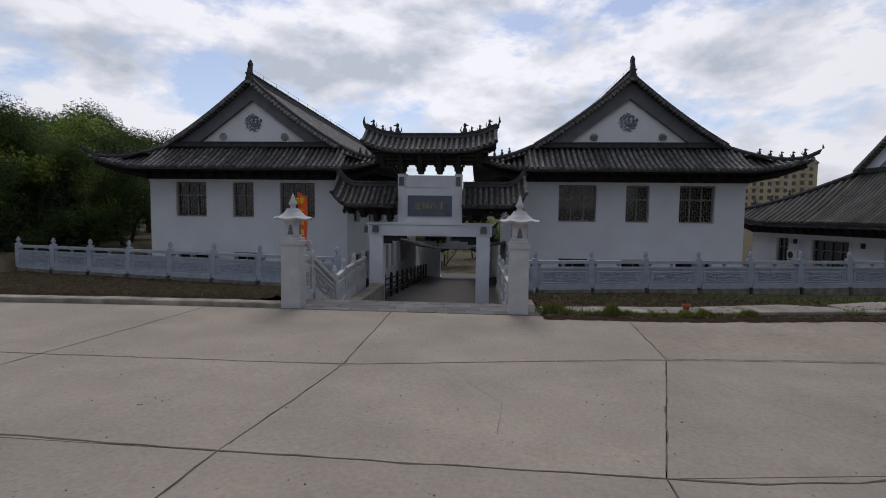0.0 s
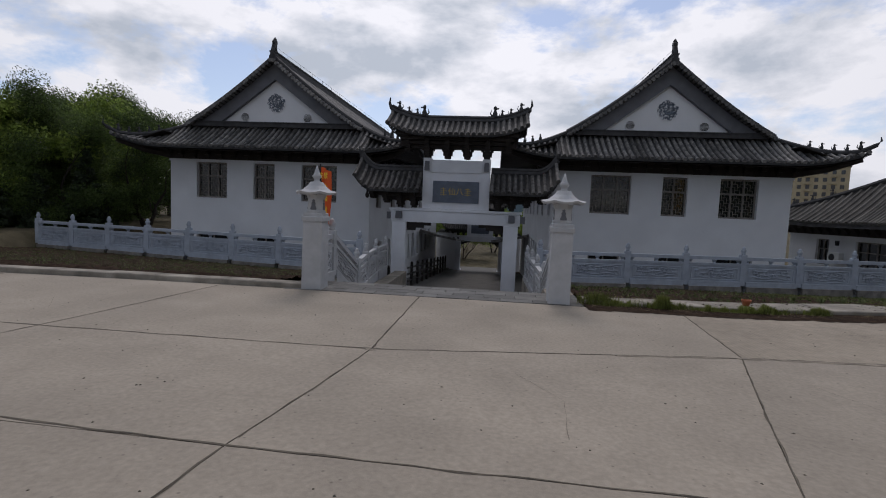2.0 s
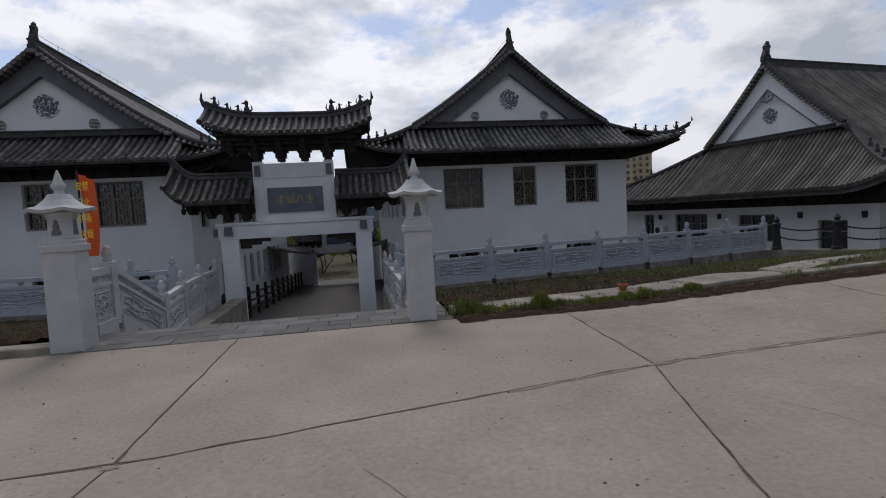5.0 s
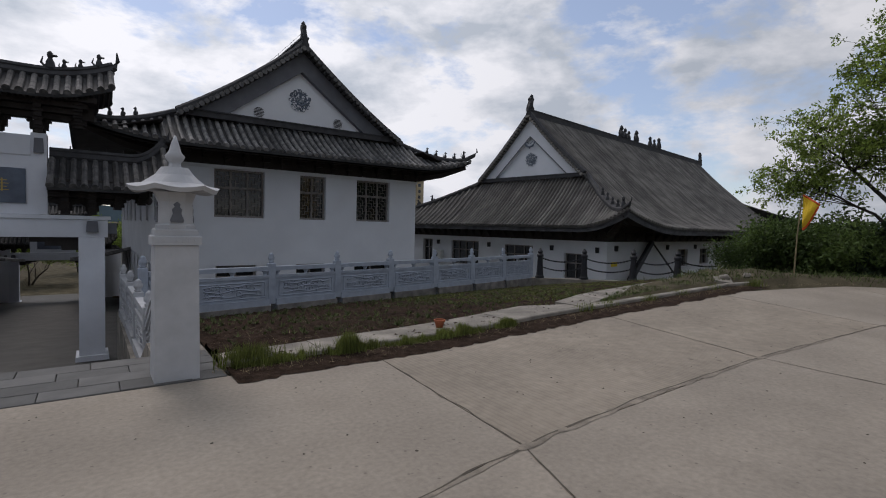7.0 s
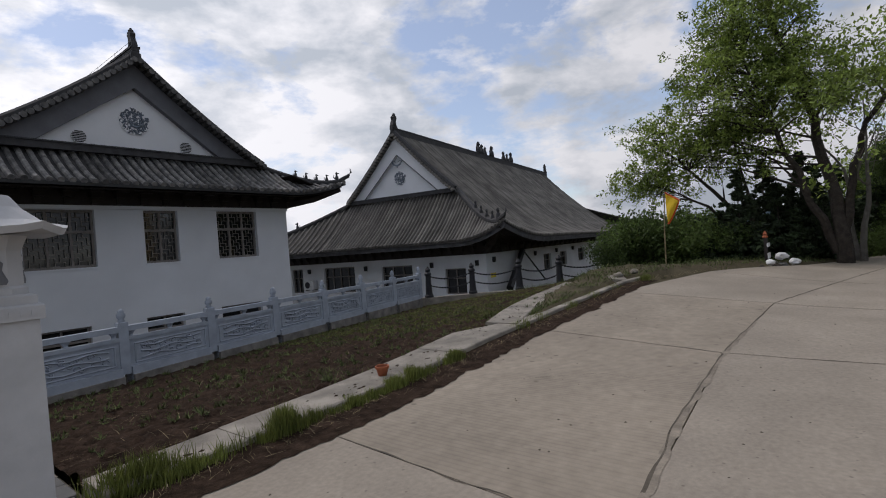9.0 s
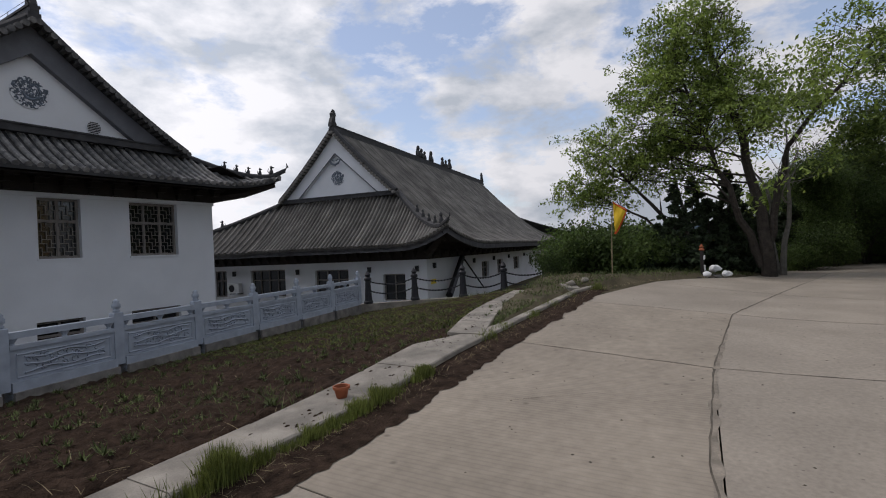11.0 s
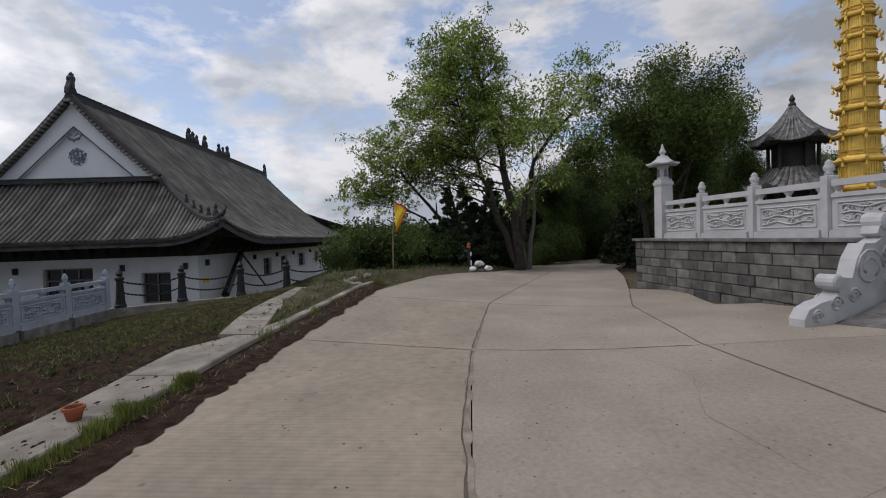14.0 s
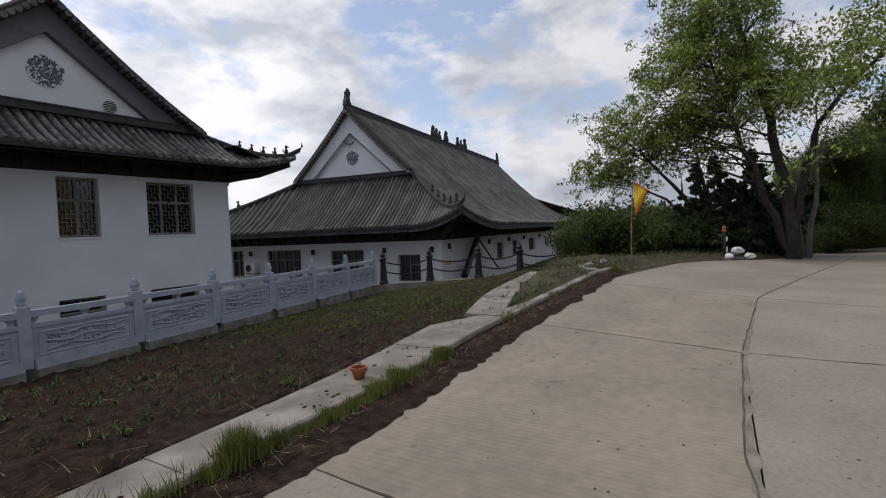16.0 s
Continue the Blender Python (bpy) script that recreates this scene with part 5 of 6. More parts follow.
for x0, x1 in ((-6.1, -4.25), (0.15, 1.74)):
    wing = thing("wing_wall", "white wing wall beside the inner gate", "wall", group="inner gate wing walls")
    part("wall", Shape().box(x0, 47.3, -6.0, x1, 47.6, -0.6), PLASTER, wing)
    part("coping", Shape().box(x0, 47.1, -0.597, x1, 47.8, -0.3, top=0.6), TILE, wing)

# ---- terrace with its block wall, balustrade and lantern ----
TC, TD = Vector((13.9, 3.77, 0)), Vector((-0.971, -0.239, 0)).normalized()
TN = Vector((-TD.y, TD.x, 0))
if TN.y < 0:
    TN = -TN


def on_wall(a, out=0.0, z=0.0):
    p = TC + TD * a + TN * out
    return (p.x, p.y, z)


terrace = thing("terrace_wall", "grey granite block retaining wall of a raised terrace", "retaining wall")
TM = Matrix(((TD.x, -TN.x, 0, TC.x), (TD.y, -TN.y, 0, TC.y), (0, 0, 1, 0), (0, 0, 0, 1)))
part("core", Shape().box(0.02, 0.02, -0.4, 7.08, 0.4, 1.12, TM), MORTAR, terrace)
rb = random.Random(11)
zb = -0.1
for r in range(6):
    h = 0.2117
    a = 0.0
    first = True
    while a < 7.1 - 0.05:
        w = (0.26 if r % 2 and first else rb.uniform(0.38, 0.56))
        first = False
        b = min(a + w, 7.1)
        if 7.1 - b < 0.15:
            b = 7.1
        o = rb.uniform(-0.012, 0.012)
        e = 0.012
        sh = Shape().slab(a + 0.006, zb + 0.006, 0, b - 0.006, zb + h - 0.006, 0.06 + o, e, TM @ pose(0, 0.03, 0, 90, 0, 0))
        part("block", sh, BLOCK, terrace)
        a = b
    zb += h
part("coping", Shape().slab(-0.06, -0.09, 1.172, 7.16, 0.42, 1.235, 0.012, TM), BLOCK, terrace)
part("side_wall", Shape().box(-0.02, 0.41, -0.4, 0.35, 22, 1.16, TM), BLOCK, terrace)
fill = Shape().box(0.36, 0.41, -0.4, 7.1, 30, 1.165, TM)
tagged(part("terrace_floor", fill, PAVING), "grey paved terrace floor behind the wall", "terrace", kind="structure")
balustrade([(*on_wall(a, -0.17)[:2], 1.235) for a in (1.0, 2.42, 3.9, 5.42, 7.0)], "white carved stone balustrade on the terrace wall", STONE)
lantern_pillar(Matrix.Translation((*on_wall(1.0, -0.17)[:2], 1.235)) @ pose(0, 0, 0, 0, 0, 13.8), "tall white stone lantern pillar at the terrace corner", 1.3, 0.32)

# carved scroll stone flanking the ramp
cheek = thing("scroll_stone", "white carved scroll stone flanking the terrace ramp", "cheek stone")
prof = [(0, 0), (1.95, 0.45), (1.95, 1.5), (1.78, 1.62), (1.55, 1.58), (1.48, 1.42), (1.60, 1.36), (1.42, 1.28), (1.22, 1.28), (1.05, 1.05), (0.95, 0.78), (0.72, 0.80), (0.60, 0.70), (0.70, 0.58), (0.52, 0.48), (0.30, 0.44), (0.10, 0.36), (0.0, 0.22)]
CA, CB = Vector((7.15, 3.72, 0.02)), Vector((7.7, 2.2, 0))
cd = (CB - CA).xy.to_3d().normalized()
cn = Vector((-cd.y, cd.x, 0))
s = Shape()
for o in (-0.11, 0.11):
    s.v += [tuple(CA + cd * (x * 0.86) + cn * o + Vector((0, 0, z * 0.9))) for x, z in prof]
n = len(prof)
s.f += [tuple(range(n)), tuple(range(2 * n - 1, n - 1, -1))] + [(i, n + i, n + (i + 1) % n, (i + 1) % n) for i in range(n)]
part("slab", s, STONE, cheek)
for cx, cz, r0 in ((1.30, 0.92, 0.30), (0.62, 0.42, 0.12), (0.25, 0.26, 0.10), (1.70, 1.10, 0.16), (1.72, 0.70, 0.12), (0.98, 0.52, 0.12)):
    for o in (-0.115, 0.115):
        rel = Shape().tube([tuple(CA + cd * ((cx + r0 * math.cos(w) * (1 - w / 16)) * 0.86) + cn * o + Vector((0, 0, (cz + r0 * math.sin(w) * (1 - w / 16)) * 0.9))) for w in [i * 0.6 for i in range(18)]], 0.018, 5)
        part("scroll", rel, STONE, cheek, smooth=True)
part("curl", Shape().lathe([(0.08, -0.15), (0.12, -0.13), (0.12, 0.13), (0.08, 0.15)], 12, Matrix.Translation(CA + cd * 1.42 + Vector((0, 0, 1.44))) @ cn.to_track_quat("Z", "Y").to_matrix().to_4x4()), STONE, cheek)
part("curl", Shape().lathe([(0.07, -0.14), (0.10, -0.12), (0.10, 0.12), (0.07, 0.14)], 12, Matrix.Translation(CA + cd * 0.56 + Vector((0, 0, 0.66))) @ cn.to_track_quat("Z", "Y").to_matrix().to_4x4()), STONE, cheek)
ramp = tagged(thing("ramp", "dark grey stone paved ramp rising to the terrace", "ramp"), kind="structure")
for i in range(9):
    for j in range(6):
        a0, b0 = CA - cn * (0.16 + 0.6 * j) + cd * (0.1 + 0.42 * i), CA - cn * (0.16 + 0.6 * j + 0.59) + cd * (0.1 + 0.42 * i)
        if cn.x < 0:
            a0, b0 = CA + cn * (0.16 + 0.6 * j) + cd * (0.1 + 0.42 * i), CA + cn * (0.16 + 0.6 * j + 0.59) + cd * (0.1 + 0.42 * i)
        a1, b1 = a0 + cd * 0.41, b0 + cd * 0.41
        z0, z1 = 0.04 + 0.28 * (0.42 * i), 0.04 + 0.28 * (0.42 * i + 0.41)
        q = [(a0.x, a0.y, z0), (b0.x, b0.y, z0), (b1.x, b1.y, z1), (a1.x, a1.y, z1)]
        part("paver", Shape().add([(x, y, z - 0.5) for x, y, z in q] + q, [(4, 5, 6, 7), (0, 1, 5, 4), (1, 2, 6, 5), (2, 3, 7, 6), (3, 0, 4, 7)]), BLOCK, ramp)


# ---- golden pagoda and the pavilion behind ----
pag = thing("pagoda", "slender golden many-tiered cast pagoda on the terrace", "pagoda", pose(16.45, -3.6, 1.16))
z, r = 0.0, 0.64
part("base", Shape().lathe([(1.5, 0), (1.5, 0.3), (1.3, 0.34), (1.3, 0.7)], 8, start=math.pi / 8), STONE, pag)
z = 0.7
for k in range(14):
    h = 0.84 * 0.965 ** k
    st = math.pi / 8
    tier = part("tier", Shape().lathe([(r * 0.84, z), (r * 0.84, z + h * 0.74)], 8, start=st), GOLD, pag)
    part("eave", Shape().lathe([(r * 0.84, z + h * 0.70), (r * 1.16, z + h * 0.74), (r * 1.2, z + h * 0.80), (r * 0.95, z + h * 0.90), (r * 0.86, z + h)], 8, start=st), GOLD, tier)
    det = Shape()
    for q in range(8):
        a = st + math.pi / 8 + q * math.pi / 4
        m = pose(0, 0, z, 0, 0, math.degrees(a)) @ Matrix.Translation((r * 0.84 * math.cos(math.pi / 8), 0, 0))
        wd = r * 0.84 * math.sin(math.pi / 8)
        for g in range(-2, 3):
            det.box(0.004, g * wd * 0.36 - 0.02, h * 0.1, 0.035, g * wd * 0.36 + 0.02, h * 0.66, m)
        for hh in (0.1, 0.3, 0.48, 0.66):
            det.box(0.004, -wd * 0.9, h * hh - 0.02, 0.03, wd * 0.9, h * hh + 0.02, m)
        det.box(0.05, -wd, h * 0.02, 0.08, wd, h * 0.05, m)
        det.box(0.05, -wd, h * 0.16, 0.08, wd, h * 0.2, m)
    part("lattice", det, GOLD, tier)
    for q in range(8):
        horn = Shape()
        a = st + q * math.pi / 4
        c, sn = math.cos(a), math.sin(a)
        horn.tube([(r * 1.12 * c, r * 1.12 * sn, z + h * 0.78), (r * 1.27 * c, r * 1.27 * sn, z + h * 0.86), (r * 1.3 * c, r * 1.3 * sn, z + h * 0.98)], [0.05, 0.035, 0.01], 4)
        horn.lathe([(0.045, 0), (0.03, 0.1), (0.008, 0.13)], 5, Matrix.Translation((r * 1.22 * c, r * 1.22 * sn, z + h * 0.56)))
        part("bell", horn, GOLD, tier)
    z += h
    r *= 0.945
part("spire", Shape().lathe([(r * 0.8, z), (r * 0.3, z + 0.3), (r * 0.45, z + 0.5), (0.1, z + 0.9), (0.02, z + 1.8)], 8), GOLD, pag)

pav = thing("pavilion", "dark grey two-storey pavilion with a pointed tiled roof", "pavilion", pose(25.9, -7.2, 1.0) @ Matrix.Diagonal((0.88, 0.88, 0.88, 1)))
for z0, z1, r in ((0, 2.6, 1.25), (3.6, 5.1, 1.0)):
    part("storey", Shape().lathe([(r, z0), (r, z1)], 6), WOOD, pav)
    for q in range(6):
        a = q * math.pi / 3
        part("column", Shape().lathe([(0.1, z0), (0.1, z1)], 8, Matrix.Translation((r * 1.15 * math.cos(a), r * 1.15 * math.sin(a), 0))), WOOD, pav)
for z0, z1, r0, r1 in ((2.5, 3.7, 2.3, 1.05), (5.0, 7.1, 2.05, 0.12)):
    vs, f = [], []
    N = 36
    for k in range(9):
        t = k / 8
        rr = r0 + (r1 - r0) * t
        for i in range(N):
            a = 2 * math.pi * i / N
            cs = math.cos(((a + math.pi / 6) % (math.pi / 3)) - math.pi / 6)
            corner = (1 - (cs - math.cos(math.pi / 6)) / (1 - math.cos(math.pi / 6)))
            ph = abs(((a + math.pi / 6) % (math.pi / 3)) - math.pi / 6) / (math.pi / 6)
            lift = 0.4 * (1 - ph) ** 3 * (1 - t) ** 2
            vs.append((rr * math.cos(a) * (0.92 + 0.14 * (1 - ph)), rr * math.sin(a) * (0.92 + 0.14 * (1 - ph)), z0 + (z1 - z0) * (0.45 * t + 0.55 * t * t) + lift))
    f = [(k * N + i, k * N + (i + 1) % N, k * N + N + (i + 1) % N, k * N + N + i) for k in range(8) for i in range(N)] + [tuple(range(N - 1, -1, -1))]
    rf = part("roof", Shape().add(vs, f), TILE, pav)
    ribs = Shape()
    for i in range(0, N):
        ribs.tube([vs[k * N + i] for k in range(9)], 0.06, 5)
    part("tile_field", ribs, TILE, rf)["kind"] = "stuff"
part("finial", Shape().lathe([(0.16, 7.05), (0.2, 7.2), (0.1, 7.35), (0.16, 7.5), (0.04, 7.75)], 10), RIDGE, pav)


# ---- chain posts on the low wall ----
CP = [Vector(p) for p in ((15.12, 19.6, -0.50), (16.13, 18.15, -0.46), (16.98, 16.5, -0.42), (17.55, 15.05, -0.38), (18.3, 13.4, -0.34))]
run = [CP[0] + Vector((-0.35, 0.6, 0))] + CP
rim = []
for o, h in ((-0.17, -1.2), (-0.17, 0.0), (0.17, 0.0), (0.17, -1.2)):
    rim.append([p + Vector((0.9 * o, 0.45 * o, h)) for p in run])
tagged(part("low_wall", Shape().sheet(rim), KERBSTONE), "low concrete edging wall under the chain posts", "wall", kind="structure")
pm = Shape().lathe([(0.18, 0), (0.18, 0.08), (0.15, 0.12), (0.14, 0.2), (0.10, 0.86), (0.14, 0.90), (0.14, 0.97), (0.08, 1.02), (0.11, 1.10), (0.02, 1.24)], 10).mesh("post", BASALT, False)
chain = thing("chain_fence", "black cast posts linked by drooping black chains", "chain fence")
for p in CP:
    part("post", pm, BASALT, chain, m=Matrix.Translation(p))
for p, q in zip(CP[:-1], CP[1:]):
    for h, sag in ((0.86, 0.18), (0.5, 0.18)):
        links = Shape()
        pts = [p.lerp(q, t) + Vector((0, 0, h - sag * 4 * t * (1 - t))) for t in [i / 16 for i in range(17)]]
        links.tube(pts, 0.02, 5)
        for i in range(1, 16):
            links.lathe([(0.032, -0.03), (0.032, 0.03)], 6, Matrix.Translation(pts[i]))
        part("chain", links, BASALT, chain)

# ---- small things on the long hall ----
part("brace", Shape().tube([(6.02, 4.6, 0.93), (6.3, 1.6, -0.95)], [0.17, 0.2], 6), BASALT, hall_e, "black slanting corner brace")
part("brace", Shape().tube([(5.95, 4.9, 0.93), (6.4, 7.2, -1.0)], 0.05, 5), BASALT, hall_e)
part("notice", Shape().box(5.805, 0.42, -0.28, 5.825, 1.05, -0.05), YELLOW, hall_e, "small yellow notice")
ac = thing("air_conditioner", "white air conditioner unit on the hall wall", "air conditioner", ME @ pose(-6.15, -0.32, -0.55))
part("case", Shape().slab(-0.4, -0.13, 0, 0.4, 0.15, 0.56), ACUNIT, ac)
part("fan_grille", Shape().lathe([(0.2, 0), (0.2, 0.02)], 20, pose(-0.1, -0.131, 0.28, 90, 0, 0)), BASALT, ac)
part("bracket", Shape().box(-0.3, -0.1, -0.06, -0.25, 0.315, -0.003).box(0.25, -0.1, -0.06, 0.3, 0.315, -0.003), BASALT, ac)


# ---- flags ----
def pennant(m, h, label, cloth, trim=None):
    fl = thing("flag", label, "flag", m)
    part("pole", Shape().tube([(0, 0, -0.2), (0.03, 0, h * 0.5), (0.1, 0, h)], [0.022, 0.02, 0.014], 6), BAMBOO, fl)
    rws = []
    for j in range(9):
        t = j / 8
        w = 0.34 * (1 - t) ** 0.8 + 0.02
        rws.append([(0.1 - 0.035 * (1 - t) * 0 + w * i / 6 + 0.02, 0.07 * math.sin(3 * t + i * 0.9), h - 0.05 - 0.9 * (0.3 * i / 6 + t * 0.75)) for i in range(7)])
    ob = part("cloth", Shape().sheet(rws, 0.004), cloth, fl)
    if trim:
        part("border", Shape().tube([(x, y, z) for x, y, z in [r[-1] for r in rws]], 0.03, 4).tube(rws[0], 0.025, 4), trim, ob)
    return fl


pennant(pose(15.7, 10.75, 0.36, 0, 0, -75), 2.3, "yellow pennant with a red border on a thin leaning pole", CLOTH_Y, CLOTH_R)
pennant(pose(-24.0, 19.5, -0.05), 2.5, "yellow pennant on a pole before the woods", CLOTH_Y, CLOTH_R)

ban = thing("banner", "orange banner with yellow fire-safety characters on a pole", "banner", pose(-4.3, 12.0, 0.0, 0, 0, -30))
part("pole", Shape().tube([(0, 0, 0.0), (0, 0, 2.42)], 0.016, 6), BASALT, ban)
rws = []
for j in range(13):
    t = j / 12
    rws.append([(0.02 + (0.32 - 0.10 * t * t) * i / 8, 0.05 * math.sin(i * 0.8 + t * 2), 2.36 - 1.12 * t - 0.10 * i / 8 + (0.0 if j < 12 else -0.05 * math.sin(i * 0.4))) for i in range(9)])
cl = part("cloth", Shape().sheet(rws, 0.004), CLOTH_R, ban)
INK = material("yellow_print", (0.85, 0.62, 0.05), 0.8, vary=0.05, bump=0)
for col, text in ((0.10, "\u5b89\u5168\u9632\u706b"), (0.245, "\u7981\u6b62\u5438\u70df")):
    for k, ch in enumerate(text):
        cu = bpy.data.curves.new("character", "FONT")
        cu.body, cu.size, cu.extrude, cu.align_x, cu.align_y = ch, 0.145, 0.002, "CENTER", "CENTER"
        cu.materials.append(INK)
        ob = new("character", cu)
        ob.parent = cl
        ob.matrix_basis = pose(col, -0.062, 2.16 - 0.235 * k, 90, 0, 0)
part("ribbon", Shape().lathe([(0.035, 0.98), (0.045, 1.02), (0.03, 1.08)], 7), RED, ban)


# ---- pot, rubble, shrine ----
pot = thing("flower_pot", "empty orange-brown terracotta pot on the kerb margin", "flower pot", pose(3.9, 10.98, 0.09) @ Matrix.Diagonal((0.56, 0.56, 0.56, 1)))
part("body", Shape().lathe([(0.085, 0), (0.12, 0.14), (0.125, 0.15)], 18), TERRACOTTA, pot, smooth=True)
part("rim", Shape().lathe([(0.13, 0.15), (0.145, 0.155), (0.148, 0.20), (0.135, 0.205), (0.12, 0.20), (0.115, 0.12), (0.02, 0.11)], 18), TERRACOTTA, pot)


def stone_shape(r, seed):
    bm = bmesh.new()
    bmesh.ops.create_icosphere(bm, subdivisions=2, radius=r)
    for v in bm.verts:
        v.co *= 1 + 0.35 * noise.noise(v.co * (1.6 / r) + Vector((seed * 3.1, 0, 0)))
        v.co.z *= 0.7
    s = Shape()
    bm.verts.index_update()
    s.add([v.co.copy() for v in bm.verts], [[v.index for v in f.verts] for f in bm.faces])
    bm.free()
    return s


sl = thing("broken_slab", "broken pale concrete slab tipped on the verge", "concrete slab", pose(12.5, 11.15, 0.33, 8, -6, 30))
part("body", Shape().slab(-0.28, -0.2, -0.1, 0.28, 0.2, 0.06), KERBSTONE, sl)
rs = random.Random(21)
for k in range(6):
    x, y = 12.9 + rs.uniform(-0.5, 0.9), 10.9 + rs.uniform(-0.25, 0.5)
    tagged(part("stone", stone_shape(rs.uniform(0.05, 0.16), k), KERBSTONE, m=pose(x, y, ground_z(x, y) + 0.05, 0, 0, k * 50)), "rough broken stone lying on the verge", "stone", "verge stones")
shr = thing("shrine_heap", "small roadside heap of boards and stones under the trees", "shrine", pose(18.7, 8.45, 0.0))
part("post", Shape().box(-0.05, -0.05, 0, 0.05, 0.05, 1.0), WOOD, shr)
part("board", Shape().box(-0.36, -0.09, 0.72, 0.36, -0.055, 0.84), WHITE, shr)
part("board", Shape().box(-0.3, -0.09, 0.36, 0.3, -0.055, 0.52), WHITE, shr)
part("ornament", Shape().lathe([(0.05, 1.0), (0.09, 1.03), (0.05, 1.09), (0.07, 1.13), (0.015, 1.22)], 7), TERRACOTTA, shr)
for k in range(18):
    a, r = rs.uniform(0, 6.28), rs.uniform(0.2, 0.75)
    part("stone", stone_shape(rs.uniform(0.08, 0.2), 30 + k), BARK if k % 3 else BLOCK, shr, m=pose(r * math.cos(a), -0.15 + 0.5 * r * math.sin(a), 0.09, 0, 0, k * 40))
for k, (x, y) in enumerate(((19.55, 8.1), (19.3, 7.75), (18.0, 8.3))):
    tagged(part("sack", stone_shape(0.19 - 0.03 * k, 60 + k), WHITE, m=pose(x, y, ground_z(x, y) + 0.2, 0, 0, 30 * k)), "crumpled white sack beside the heap", "sack", "white sacks")


# ---- trees ----
def leaf_mesh(name, centres, radii, count, size, mat, seed, flat=0.8):
    """Many small leaves scattered in clumps about the centres."""
    rng = np.random.default_rng(seed)
    c = np.asarray(centres, float)
    pick = rng.integers(0, len(c), count)
    d = rng.normal(size=(count, 3))
    d /= np.linalg.norm(d, axis=1, keepdims=True)
    rad = np.asarray(radii, float)[pick] * rng.random(count) ** 0.45
    p = c[pick] + d * rad[:, None] * np.array([1, 1, flat])
    u = rng.normal(size=(count, 3))
    u /= np.linalg.norm(u, axis=1, keepdims=True)
    w = np.cross(u, rng.normal(size=(count, 3)))
    w /= np.linalg.norm(w, axis=1, keepdims=True)
    s = size * (0.6 + 0.8 * rng.random(count))[:, None]
    quad = np.stack([p - u * s, p + w * s * 0.42, p + u * s, p - w * s * 0.42], 1).reshape(-1, 3)
    me = bpy.data.meshes.new(name)
    me.vertices.add(4 * count)
    me.vertices.foreach_set("co", quad.ravel())
    me.loops.add(4 * count)
    me.loops.foreach_set("vertex_index", np.arange(4 * count))
    me.polygons.add(count)
    me.polygons.foreach_set("loop_start", np.arange(0, 4 * count, 4))
    me.polygons.foreach_set("loop_total", np.full(count, 4))
    me.materials.append(mat)
    me.update(calc_edges=True)
    return me


def limbs(shape, rnd, base, way, length, radius, depth, tips, spread=0.7, up=0.12, twist=0.25):
    """Grow a branch with side branches; tips gathers (place, size) for the leaves."""
    pts, p, d = [base.copy()], base.copy(), way.normalized()
    n = 5
    for i in range(n):
        d = (d + Vector((rnd.gauss(0, twist), rnd.gauss(0, twist), rnd.gauss(0, twist) + up)) * 0.45).normalized()
        p = p + d * (length / n)
        pts.append(p.copy())
    end = radius * (0.45 if depth else 0.2)
    rad = [radius + (end - radius) * i / n for i in range(n + 1)]
    shape.tube(pts, rad, 7 if radius > 0.06 else 5 if radius > 0.02 else 3)
    if depth == 0:
        tips.append((pts[-1], length))
        tips.append((pts[-3], length * 0.8))
        return
    kids = 3 if depth > 1 else 4
    for k in range(kids):
        i = n if k == 0 else rnd.randint(2, n)
        side = Vector((rnd.gauss(0, 1), rnd.gauss(0, 1), rnd.gauss(0, 0.5))).normalized()
        nd = (d * (1.0 if k == 0 else 0.65) + side * spread * (0.5 if k == 0 else 1.0)).normalized()
        limbs(shape, rnd, pts[i], nd, length * rnd.uniform(0.62, 0.8), rad[i] * (0.85 if k == 0 else 0.6), depth - 1, tips, spread, up, twist)


def build_tree(label, m, seed, h, stems, leaves, size, mat, depth=3, spread=0.75, fork=0.35, r0=0.16, clump=0.5, bark=BARK, group="", low=0.0):
    rnd = random.Random(seed)
    tree = thing("tree", label, "tree", m, group=group)
    wood, tips = Shape(), []
    for k in range(stems):
        a = 2 * math.pi * (k + rnd.random() * 0.5) / stems
        lean = Vector((math.cos(a) * fork, math.sin(a) * fork, 1)) if stems > 1 else Vector((rnd.gauss(0, 0.08), rnd.gauss(0, 0.08), 1))
        limbs(wood, rnd, Vector((0.15 * math.cos(a), 0.15 * math.sin(a), -0.2)) if stems > 1 else Vector((0, 0, -0.2)), lean, h * 0.42, r0 * rnd.uniform(0.8, 1.1), depth, tips, spread)
    part("trunk", wood, bark, tree)
    if leaves:
        tips = [t for t in tips if t[0].z > low]
        c = [t[0] for t in tips]
        part("crown", leaf_mesh("crown", c, [clump * (0.7 + 0.6 * rnd.random()) * (0.6 + 0.4 * t[1]) for t in tips], leaves, size, mat, seed), mat, tree)
    return tree


